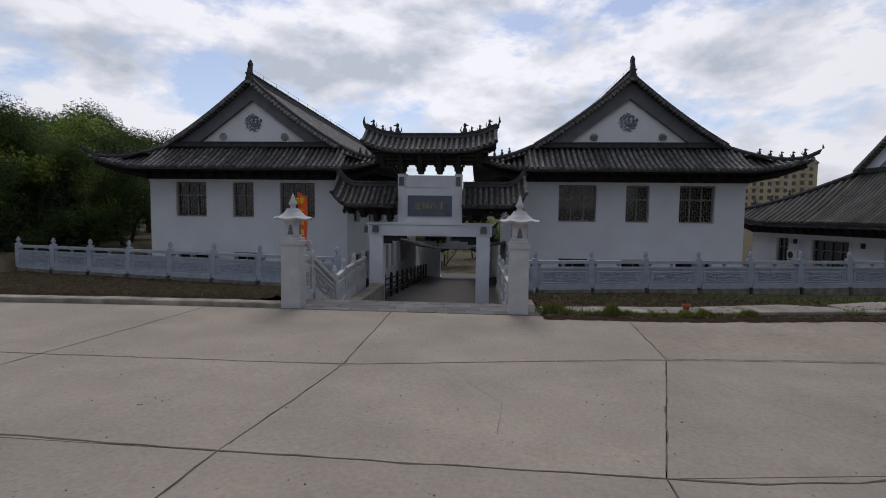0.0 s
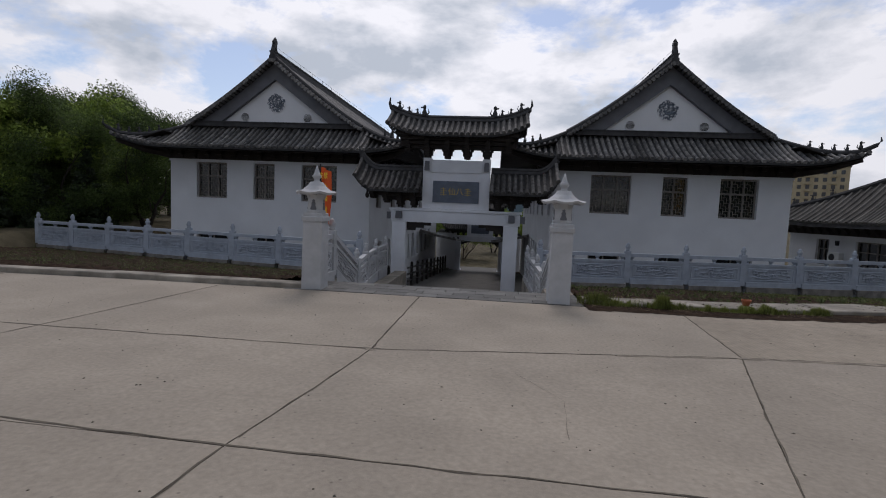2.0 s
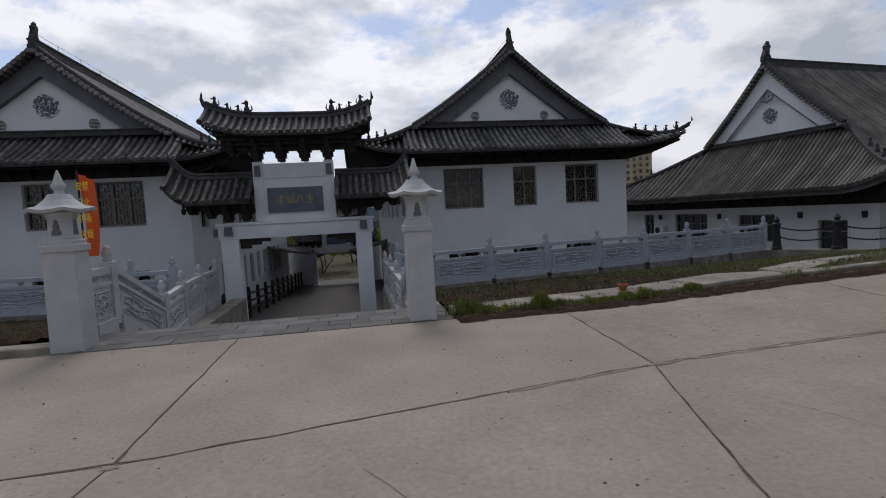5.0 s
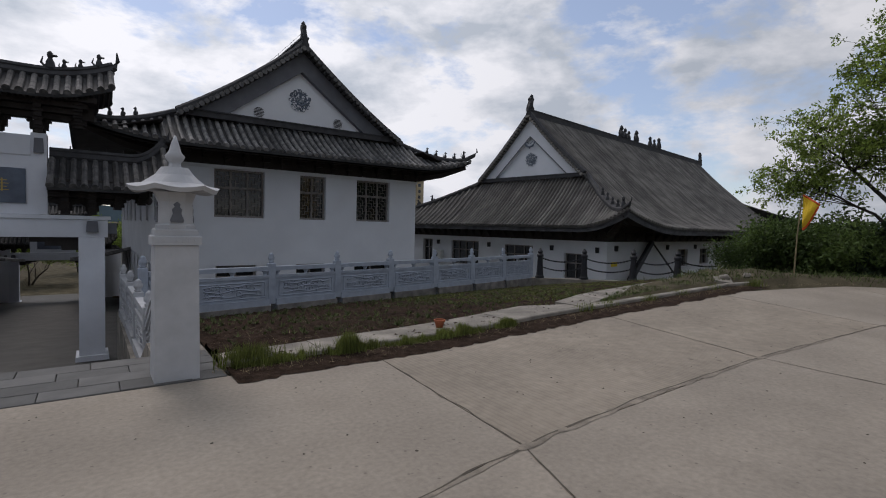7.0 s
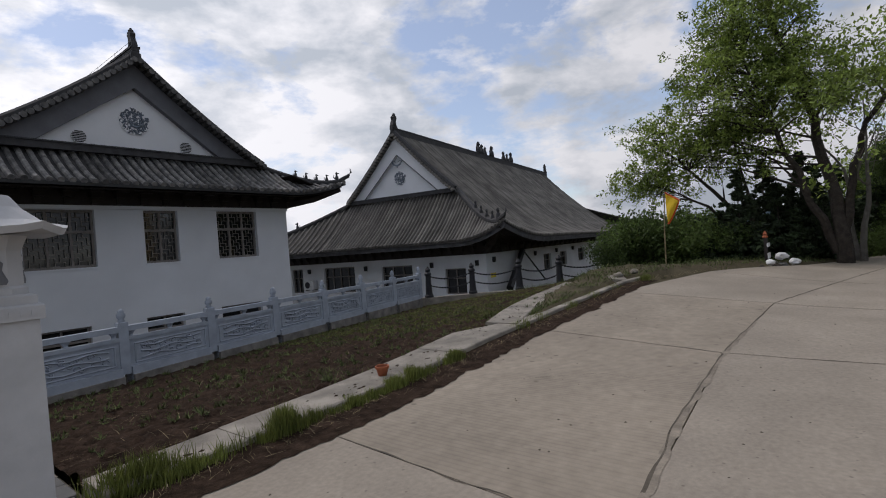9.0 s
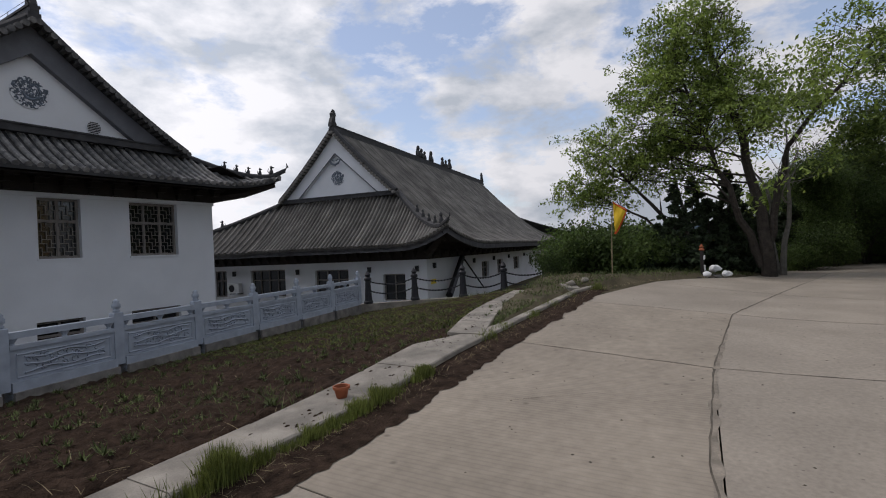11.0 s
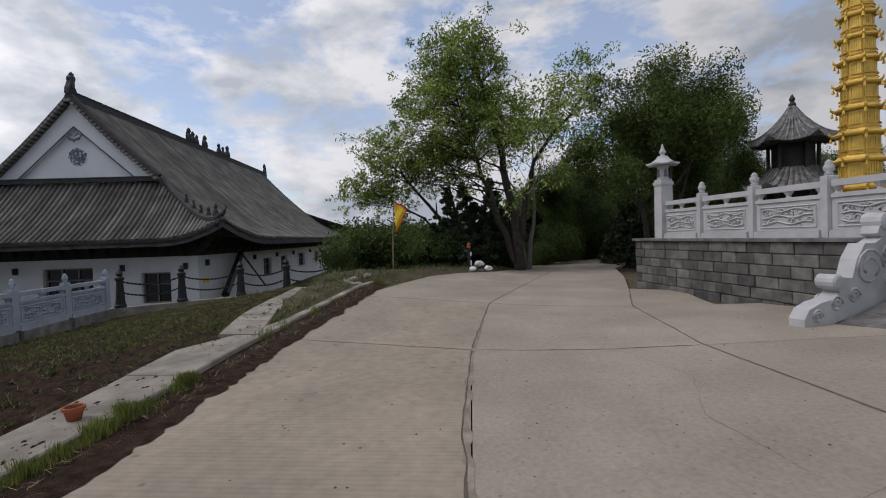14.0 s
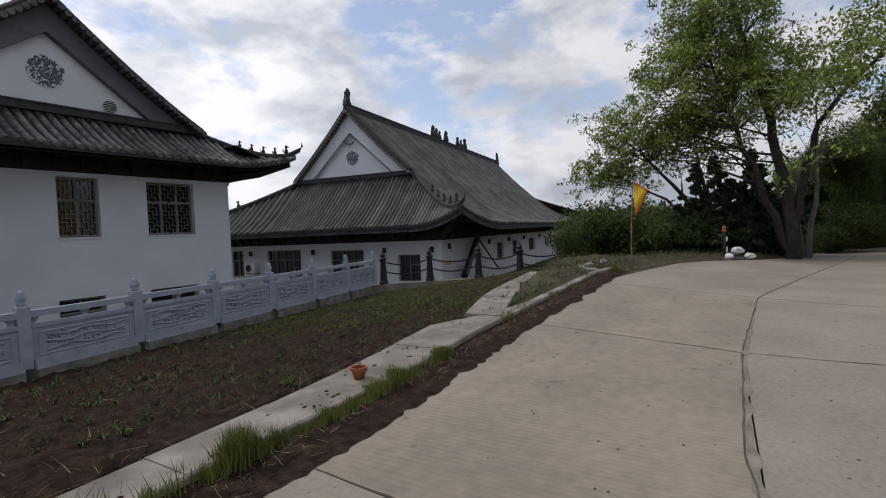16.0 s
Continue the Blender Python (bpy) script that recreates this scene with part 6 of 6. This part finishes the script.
def build_conifer(label, m, seed, h, r, count, mat=NEEDLE, group=""):
    rnd = random.Random(seed)
    tree = thing("tree", label, "conifer", m, group=group)
    wood = Shape().tube([(0, 0, -0.2), (0, 0, h * 0.5), (0, 0, h)], [0.035 * h * 0.4, 0.02 * h * 0.4, 0.005], 6)
    cs, rs_ = [], []
    z = 0.08 * h
    while z < h * 0.98:
        w = r * (1 - z / h) ** 0.85
        k = max(3, int(w * 7))
        for i in range(k):
            a = rnd.uniform(0, 6.28)
            q = w * rnd.uniform(0.3, 1.0)
            wood.tube([(0, 0, z), (q * math.cos(a), q * math.sin(a), z - 0.12 * q)], [0.012, 0.004], 3)
            cs.append((q * math.cos(a), q * math.sin(a), z - 0.1 * q))
            rs_.append(0.12 + 0.14 * w)
        z += 0.045 * h
    part("trunk", wood, BARK, tree)
    part("crown", leaf_mesh("crown", cs, rs_, count, 0.06 + 0.012 * h, mat, seed, 0.5), mat, tree)
    return tree


def build_shaped_tree(label, m, seed, stems, lobes, leaves, size, mat, clump=0.55):
    """A tree whose stems reach into given crown lobes; stems: (path, radius); lobes: (centre, radii, boughs)."""
    rnd = random.Random(seed)
    tree = thing("tree", label, "tree", m)
    wood, cs, rad, anchors = Shape(), [], [], []
    for path, r0 in stems:
        pts = [Vector(p) for p in path]
        fine = []
        for k in range(len(pts) - 1):
            for q in range(4):
                c = pts[k].lerp(pts[k + 1], q / 4)
                fine.append(c + Vector((rnd.gauss(0, 0.06), rnd.gauss(0, 0.06), 0)))
        fine.append(pts[-1])
        n = len(fine) - 1
        wood.tube(fine, [r0 * (1 - 0.86 * (k / n) ** 0.8) for k in range(n + 1)], 8)
        anchors += [(p, r0 * (1 - 0.86 * (k / n) ** 0.8)) for k, p in enumerate(fine) if p.z > 1.6]
    for centre, radii, boughs in lobes:
        centre = Vector(centre)
        for k in range(boughs):
            d = Vector((rnd.gauss(0, 1), rnd.gauss(0, 1), rnd.gauss(0, 1))).normalized() * rnd.uniform(0.35, 1.0) ** 0.6
            tip = centre + Vector((d.x * radii[0], d.y * radii[1], d.z * radii[2]))
            base, r = min(anchors, key=lambda a: (a[0] - tip).length + (2.5 if a[0].z > tip.z - 0.2 else 0.0) + rnd.uniform(0, 1.2))
            mid = base.lerp(tip, 0.5) + Vector((rnd.gauss(0, 0.2), rnd.gauss(0, 0.2), rnd.uniform(0.0, 0.35)))
            r = min(r * 0.5, 0.05)
            path = [base, base.lerp(mid, 0.55), mid, mid.lerp(tip, 0.55) + Vector((rnd.gauss(0, 0.1), rnd.gauss(0, 0.1), 0)), tip]
            wood.tube(path, [r, r * 0.75, r * 0.55, r * 0.35, 0.006], 5)
            for q in range(5):
                a = path[2].lerp(tip, rnd.random())
                e = a + Vector((rnd.gauss(0, 0.5), rnd.gauss(0, 0.5), rnd.gauss(0.1, 0.4)))
                wood.tube([a, a.lerp(e, 0.5) + Vector((0, 0, 0.08)), e], [0.011, 0.008, 0.003], 3)
                cs.append(e)
                rad.append(clump * rnd.uniform(0.5, 1.0))
            cs.append(tip)
            rad.append(clump * rnd.uniform(0.6, 1.1))
    part("trunk", wood, BARK, tree)
    part("crown", leaf_mesh("crown", cs, rad, leaves, size, mat, seed, 0.75), mat, tree)
    return tree


big_tree = build_shaped_tree("tall spreading spring-green tree with several dark stems by the road", pose(21.5, 6.4, 0.0), 7,
    [([(0, 0, -0.2), (0, 0.15, 2.2), (0.3, 0.7, 5.0), (0.2, 1.4, 8.0), (0, 1.9, 10.0)], 0.26), ([(0.1, 0.2, 0.3), (-0.3, 1.0, 2.6), (-0.6, 1.9, 5.2), (-0.6, 2.7, 8.4)], 0.17),
     ([(0, 0, 1.0), (0.2, -0.3, 3.2), (0, -0.9, 5.0), (-0.2, -2.2, 6.3), (-0.2, -3.6, 8.2)], 0.15), ([(0.2, 0.1, 1.6), (0.8, 0.5, 4.0), (1.4, 1.0, 7.0)], 0.13)],
    [((0.0, 2.2, 8.6), (2.2, 2.5, 1.7), 46), ((-0.2, 3.3, 6.4), (2.3, 2.2, 1.7), 40), ((0.3, 0.9, 6.2), (2.2, 1.8, 2.0), 30), ((0.0, -2.6, 7.2), (1.6, 1.8, 1.4), 14), ((0.2, 3.4, 4.4), (1.8, 2.2, 0.9), 16)],
    38000, 0.066, LEAF, 0.5)
build_shaped_tree("leaning spring-green tree with a slender dark trunk", pose(21.6, 9.0, -0.1), 9,
    [([(0, 0, -0.2), (0, 0.3, 1.6), (-0.2, 1.6, 3.4), (-0.3, 3.2, 5.2)], 0.15), ([(0, 0.1, 0.6), (0.2, 1.4, 2.4), (0.1, 3.6, 3.6)], 0.1), ([(0, 0, 1.0), (0.3, 0.2, 3.0), (0.4, 0.6, 5.4)], 0.11)],
    [((-0.2, 2.7, 5.2), (1.5, 1.5, 1.1), 22), ((0.0, 3.6, 3.5), (1.4, 1.5, 0.8), 20), ((0.2, 0.8, 4.6), (1.4, 1.3, 1.3), 14)],
    13000, 0.064, LEAF, 0.42)
build_tree("half-bare pale tree with sparse leaves", pose(22.9, 5.9, 0.0, 0, 0, 0), 12, 8.4, 2, 6000, 0.08, LEAF, depth=4, spread=0.7, fork=0.35, r0=0.12, clump=0.5, bark=DEAD)
variants = [
    build_tree("dense deep-green broadleaf tree in the woods", pose(29.0, -4.6, 0.5), 21, 7.6, 2, 64000, 0.06, LEAF_DARK, depth=3, spread=0.95, fork=0.34, r0=0.17, clump=0.85, group="woodland trees"),
    build_tree("dense deep-green broadleaf tree in the woods", pose(-30.0, 24.0, 0.0), 22, 9.0, 1, 52000, 0.075, LEAF_DARK, depth=3, spread=0.9, r0=0.2, clump=1.1, group="woodland trees"),
    build_tree("bright green bushy tree at the wood's edge", pose(-24.0, 29.0, 0.0), 23, 7.2, 2, 24000, 0.11, LEAF, depth=3, spread=0.9, fork=0.35, r0=0.14, clump=0.95, group="woodland trees"),
]
con = [build_conifer("dark green spruce at the wood's edge", pose(22.6, 8.3, -0.1), 31, 3.2, 1.3, 7000, group="spruces"),
       build_conifer("dark green spruce at the wood's edge", pose(26.0, 9.0, -0.3), 32, 4.6, 1.7, 9000, group="spruces")]
build_tree("broad olive-green tree with soft foliage beside the terrace", pose(20.6, 1.1, 0.3), 27, 7.3, 3, 80000, 0.06, LEAF_MID, depth=3, spread=0.8, fork=0.28, r0=0.15, clump=0.85)
rt = random.Random(77)


def plant(src, x, y, scale, sink=0.1):
    c = copy_thing(src, pose(x, y, ground_z(x, y) - sink, 0, 0, rt.uniform(0, 360)))
    c.scale = (scale, scale, scale * rt.uniform(0.92, 1.08))
    return c


# left wood
for k in range(46):
    b = radians(rt.uniform(-84, -31.5))
    d = 33 + 3 * (k % 4) * 2.2 + rt.uniform(-1.5, 1.5)
    x, y = d * math.sin(b), d * math.cos(b)
    if x > -19.5:
        continue
    plant(variants[2 if k % 5 == 4 else k % 2], x, y, rt.uniform(0.85, 1.1) * (0.82 + 0.25 * step(-x, 20, 32)))
for k in range(14):
    b = radians(-78 + 3.4 * k)
    plant(con[k % 2], 31 * math.sin(b), 31 * math.cos(b), 0.8) if 31 * math.sin(b) < -19.5 else None
# greenery beyond the inner gate
for x, y, sc in ((-9, 58, 0.8), (-4.5, 62, 0.7), (4, 60, 0.8), (9, 57, 0.9), (-1, 74, 0.9), (-12, 70, 1.0), (7, 72, 1.0)):
    plant(variants[2], x, y, sc)
# right wood and hill
for k in range(60):
    b = radians(rt.uniform(95, 124))
    d = rt.uniform(33, 60)
    x, y = d * math.sin(b), 7.5 + d * math.cos(b)
    if abs(y - kerb_y(x)) < 3.5 or abs(y - mid_y(x)) < 4 or (x < 29 and y < -3) or (y < -4 and d < 45):
        continue
    plant(variants[k % 2 if k % 5 else 2], x, y, rt.uniform(0.62, 0.85))
for x, y, sc in ((24.5, 0.4, 0.75), (32.5, -9.5, 0.75), (36, -13, 0.8), (30, -17, 0.75), (25, -18, 0.7), (20, -17, 0.7), (35, -6.5, 0.8), (31, -13.5, 0.7), (30, 3.2, 0.6), (33, 1.5, 0.7), (36, 0.6, 0.8), (27.5, -1.5, 0.6), (33, 4.5, 0.5), (34.5, 2.5, 0.7), (38, -1, 0.75), (29.5, -2.0, 0.6)):
    plant(variants[rt.choice((0, 1))], x, y, sc)
for x, y, sc in ((21.0, 9.4, 0.8), (23.8, 7.6, 0.9), (24.6, 6.6, 0.7), (20.0, 10.6, 0.6), (27.5, 7.2, 0.9), (29.0, 6.4, 0.9), (31.5, 4.9, 1.0), (26.2, 0.6, 0.9), (24.0, 0.8, 0.7), (28.2, 0.0, 1.0)):
    plant(con[0 if sc < 0.8 else 1], x, y, sc)


# bushes on the bank
def build_bush(label, m, seed, r, count, mat):
    rnd = random.Random(seed)
    b = thing("bush", label, "bush", m, group="bank bushes")
    wood, tips = Shape(), []
    for k in range(7):
        a = rnd.uniform(0, 6.28)
        limbs(wood, rnd, Vector((0, 0, -0.1)), Vector((math.cos(a) * 0.7, math.sin(a) * 0.7, 1)), r * 0.8, 0.025, 1, tips)
    part("stem", wood, BARK, b)
    part("crown", leaf_mesh("crown", [t[0] for t in tips], [r * 0.35] * len(tips), count, 0.07, mat, seed), mat, b)
    return b


bush = build_bush("leafy green bush on the bank behind the flag", pose(19.0, 11.6, -0.2), 41, 1.7, 7000, LEAF_DARK)
for x, y, sc in ((20.2, 12.6, 1.1), (19.6, 11.3, 0.8), (21.8, 11.6, 1.1), (22.5, 13.2, 1.3), (17.4, 12.8, 0.6), (21.2, 9.9, 0.8), (24.5, 12.8, 1.4), (27, 13.5, 1.6), (26.5, 4.9, 0.6)):
    plant(bush, x, y, sc)


# ---- grass, weeds, straw ----
def blades(name, spots, mat, label, height, width, seed, lean=0.35):
    """Tapered blades standing at the spots (x, y, z, size)."""
    rng = random.Random(seed)
    vs, fs = [], []
    for x, y, z, k in spots:
        h, a, w = height * k * rng.uniform(0.6, 1.2), rng.uniform(0, 6.28), width * rng.uniform(0.7, 1.2)
        dx, dy = math.cos(a) * w, math.sin(a) * w
        lx, ly = rng.gauss(0, lean) * h, rng.gauss(0, lean) * h
        i = len(vs)
        vs += [(x - dx, y - dy, z), (x + dx, y + dy, z), (x + dx * 0.7 + lx * 0.4, y + dy * 0.7 + ly * 0.4, z + h * 0.6), (x - dx * 0.7 + lx * 0.4, y - dy * 0.7 + ly * 0.4, z + h * 0.6), (x + lx, y + ly, z + h)]
        fs += [(i, i + 1, i + 2, i + 3), (i + 3, i + 2, i + 4)]
    me = bpy.data.meshes.new(name)
    me.from_pydata(vs, [], fs)
    me.materials.append(mat)
    return tagged(new(name, me), label, name.replace("_", " "), kind="stuff")


rg = random.Random(90)
spots = []
for k in range(30000):
    x = rg.uniform(1.1, 5.1)
    dens = max(0.03, 0.34 + 1.5 * noise.noise(Vector((x * 2.3, 0, 0))) + 0.7 * noise.noise(Vector((x * 7.0, 3, 0))))
    if rg.random() > dens:
        continue
    y = kerb_y(x) + 0.21 + rg.gauss(0, 0.045)
    spots.append((x, y, road_z(x, y) - 0.02, 0.5 + 1.5 * abs(noise.noise(Vector((x * 2.3, 4, 0)))) + 0.35 * noise.noise(Vector((x * 11, 6, 0)))))
for cx, cy, n, sc in ((6.9, 10.85, 160, 0.8), (7.6, 10.9, 160, 0.7), (8.8, 10.85, 200, 0.7), (10.0, 10.9, 160, 0.7), (11.4, 10.9, 160, 0.7), (12.9, 10.6, 300, 0.9), (1.3, 10.75, 900, 1.1), (-19.5, 10.6, 900, 1.0), (-12, 10.9, 200, 0.6)):
    for k in range(n):
        x, y = cx + rg.gauss(0, 0.14), cy + rg.gauss(0, 0.07)
        spots.append((x, y, road_z(x, y) + 0.0, sc))
blades("kerb_grass", spots, GRASS, "fresh green grass tufts along the kerb", 0.19, 0.0042, 1, 0.16)
spots, lawn = [], []
for k in range(60000):
    x = rg.choice((rg.uniform(1.4, 15), rg.uniform(-18.5, -4.9), rg.uniform(6, 15)))
    y = rg.uniform(kerb_y(x) + 0.6, fence_y(x) - 0.1)
    patch = noise.noise(Vector((x * 0.7, y * 0.7, 0)))
    far = step(x, 4.5, 10) * 0.75 + (0.8 if x < 0 else 0)
    if y > strip_y(x) + 0.4 and patch + far + rg.uniform(-0.25, 0.25) > 0.27:
        (lawn if x > 6.5 and rg.random() < 0.75 else spots).append((x, y, bed_z(x, y) + 0.02, 0.7))
blades("bed_weeds", spots, WEED, "thin weeds and grass across the planting beds", 0.12, 0.006, 2, 0.7)
blades("bed_grass", lawn, YELLOW_GRASS, "yellow-green grass at the end of the planting bed", 0.11, 0.011, 12, 0.8)
spots = []
for k in range(9000):
    x = rg.uniform(11.5, 22)
    y = rg.uniform(kerb_y(x) + 0.3, edge_y(x))
    spots.append((x, y, ground_z(x, y) - 0.01, 0.8 if rg.random() < 0.7 else 1.6))
blades("verge_grass", spots, WEED, "rough mixed grass on the verge", 0.11, 0.008, 3, 0.6)
spots = []
for k in range(2200):
    x = rg.uniform(0.9, 16)
    y = kerb_y(x) + (rg.uniform(0.2, 4.5) if k % 2 else rg.gauss(0.05, 0.08))
    spots.append((x, y, ((bed_z(x, y) if x < 12 else ground_z(x, y)) if k % 2 else road_z(x, y) - 0.02) + 0.045, 1.0 if k % 2 else 0.6))
blades("straw_litter", spots, STRAW, "dry straw and twigs scattered on the soil", 0.05, 0.0028, 4, 2.6)


# low leafy weeds in the near bed
def weed_clump(seed):
    rnd = random.Random(seed)
    s = Shape()
    for k in range(18):
        a, l, w = rnd.uniform(0, 6.28), rnd.uniform(0.04, 0.12), rnd.uniform(0.006, 0.012)
        c, sn = math.cos(a), math.sin(a)
        s.add([(0, 0, 0.01), (c * l * 0.5 - sn * w, sn * l * 0.5 + c * w, 0.05), (c * l, sn * l, 0.03 + 0.05 * (k % 3)), (c * l * 0.5 + sn * w, sn * l * 0.5 - c * w, 0.05)], [(0, 1, 2, 3)])
    return s


joined = Shape()
for k in range(620):
    x = rg.uniform(1.3, 11)
    y = rg.uniform(kerb_y(x) + 0.9, fence_y(x) - 0.3)
    w = weed_clump(k)
    sc = rg.uniform(0.35, 0.85)
    joined.add([(x + p[0] * sc, y + p[1] * sc, bed_z(x, y) + 0.05 + p[2] * sc) for p in w.v], w.f)
tagged(part("leafy_weeds", joined, WEED), "small leafy weeds sprouting in the soil", "weeds", kind="stuff")

# grit and fallen bits on the road
grit = Shape()
for k in range(520):
    x, y = rg.uniform(-9, 14), rg.uniform(2.6, 10.3)
    z, q = road_z(x, y), rg.uniform(0.004, 0.014)
    a = rg.uniform(0, 6.28)
    pts = [(x + q * math.cos(a + w) * rg.uniform(0.6, 1.3), y + q * math.sin(a + w) * rg.uniform(0.6, 1.3), z + 0.001) for w in (0, 1.6, 3.1, 4.7)]
    grit.add(pts + [(x, y, z + q * 0.7)], [(0, 1, 4), (1, 2, 4), (2, 3, 4), (3, 0, 4)])
tagged(part("road_grit", grit, CRACK), "scattered grit and fallen bits on the concrete", "grit", kind="stuff")

# crumbs of soil and dead leaves on the concrete margin
crumbs = Shape()
for k in range(420):
    x = rg.uniform(1.2, 12.3)
    if noise.noise(Vector((x * 1.7, 9, 0))) < rg.uniform(-0.3, 0.35):
        continue
    y0, y1 = kerb_edges(x, 1 if x < 6.85 else 2)
    y, q, a = rg.uniform(y0 + 0.05, y1 - 0.02), rg.uniform(0.008, 0.03), rg.uniform(0, 6.28)
    z = (road_z(x, kerb_y(x)) if x < 6.85 else road_z(x, kerb_y(x)) * (1 - step(x, 6.8, 9.6)) + (bed_z(x, strip_y(x) + 0.36) + 0.02) * step(x, 6.8, 9.6)) + (0.085 if x < 6.85 else 0.10)
    pts = [(x + q * 1.6 * math.cos(a + w) * rg.uniform(0.5, 1.3), y + q * math.sin(a + w) * rg.uniform(0.5, 1.3), z - 0.004) for w in (0, 1.3, 2.5, 3.8, 5.0)]
    crumbs.add(pts + [(x, y, z + q * 0.4)], [(0, 1, 5), (1, 2, 5), (2, 3, 5), (3, 4, 5), (4, 0, 5)])
tagged(part("soil_crumbs", crumbs, SOIL), "crumbs of soil and dead leaves on the concrete margin", "litter", kind="stuff")

# grass on the bank between kerb and margin
spots = []
for k in range(2400):
    x = rg.uniform(7.2, 14)
    y = rg.uniform(kerb_y(x) + 0.45, max(kerb_y(x) + 0.5, strip_y(x) - 0.25))
    if noise.noise(Vector((x * 1.4, y * 1.4, 8))) + rg.uniform(-0.2, 0.2) > -0.05:
        spots.append((x, y, ground_z(x, y), 0.7))
blades("bank_grass", spots, WEED, "short rough grass on the earth bank", 0.08, 0.008, 6, 0.7)

# strip of dark soil and litter before the kerb
rws = [[], []]
for i in range(140):
    x = 1.05 + i * 0.085
    w = 0.25 + 0.12 * noise.noise(Vector((x * 2.1, 1, 0))) + 0.07 * noise.noise(Vector((x * 9, 2, 0)))
    for r, y in ((0, kerb_y(x) - w), (1, kerb_y(x) + 0.3)):
        rws[r].append((x, y, road_z(x, y) + (0.006 if r == 0 else 0.03)))
tagged(part("dirt_margin", Shape().sheet(rws), SOIL), "dark soil washed along the kerb", "soil", kind="structure")


# ---- far buildings and hills ----
apt = thing("apartment_block", "distant cream apartment block of nine storeys", "apartment building", pose(129, 226, 0, 0, 0, -30))
part("wall", Shape().box(-13, -6, 0, 13, 6, 25), CREAM, apt)
for a, b in ((-13.4, -4.2), (-3.6, 3.4), (4.4, 13.4)):
    part("roof", Shape().box(a, -6.6, 25.003, b, 6.6, 26.6, top=0.7), RAKE, apt)
wm = Shape().box(0, -6.06, 0, 1.3, -5.99, 1.6).mesh("window", GLASS)
bmesh_bal = Shape().box(0, -6.9, 0, 2.6, -6.003, 1.0).mesh("balcony", CREAM)
for fl in range(8):
    for c in range(9):
        part("window", wm, GLASS, apt, m=Matrix.Translation((-12.2 + c * 2.8, 0, 1.2 + fl * 2.95)))
        if c % 3 == 1:
            part("balcony", bmesh_bal, CREAM, apt, m=Matrix.Translation((-12.9 + c * 2.8, 0, 0.2 + fl * 2.95)))
# hill backdrop: distance haze is mixed into its blue-grey colour
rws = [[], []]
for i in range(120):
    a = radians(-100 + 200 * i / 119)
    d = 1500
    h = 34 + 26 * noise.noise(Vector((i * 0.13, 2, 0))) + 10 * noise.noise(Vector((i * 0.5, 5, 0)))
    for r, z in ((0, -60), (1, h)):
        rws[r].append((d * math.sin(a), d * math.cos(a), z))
tagged(part("backdrop", Shape().sheet(rws), HILL), "line of distant hills with blue-grey haze in their colour", "hills", kind="structure")
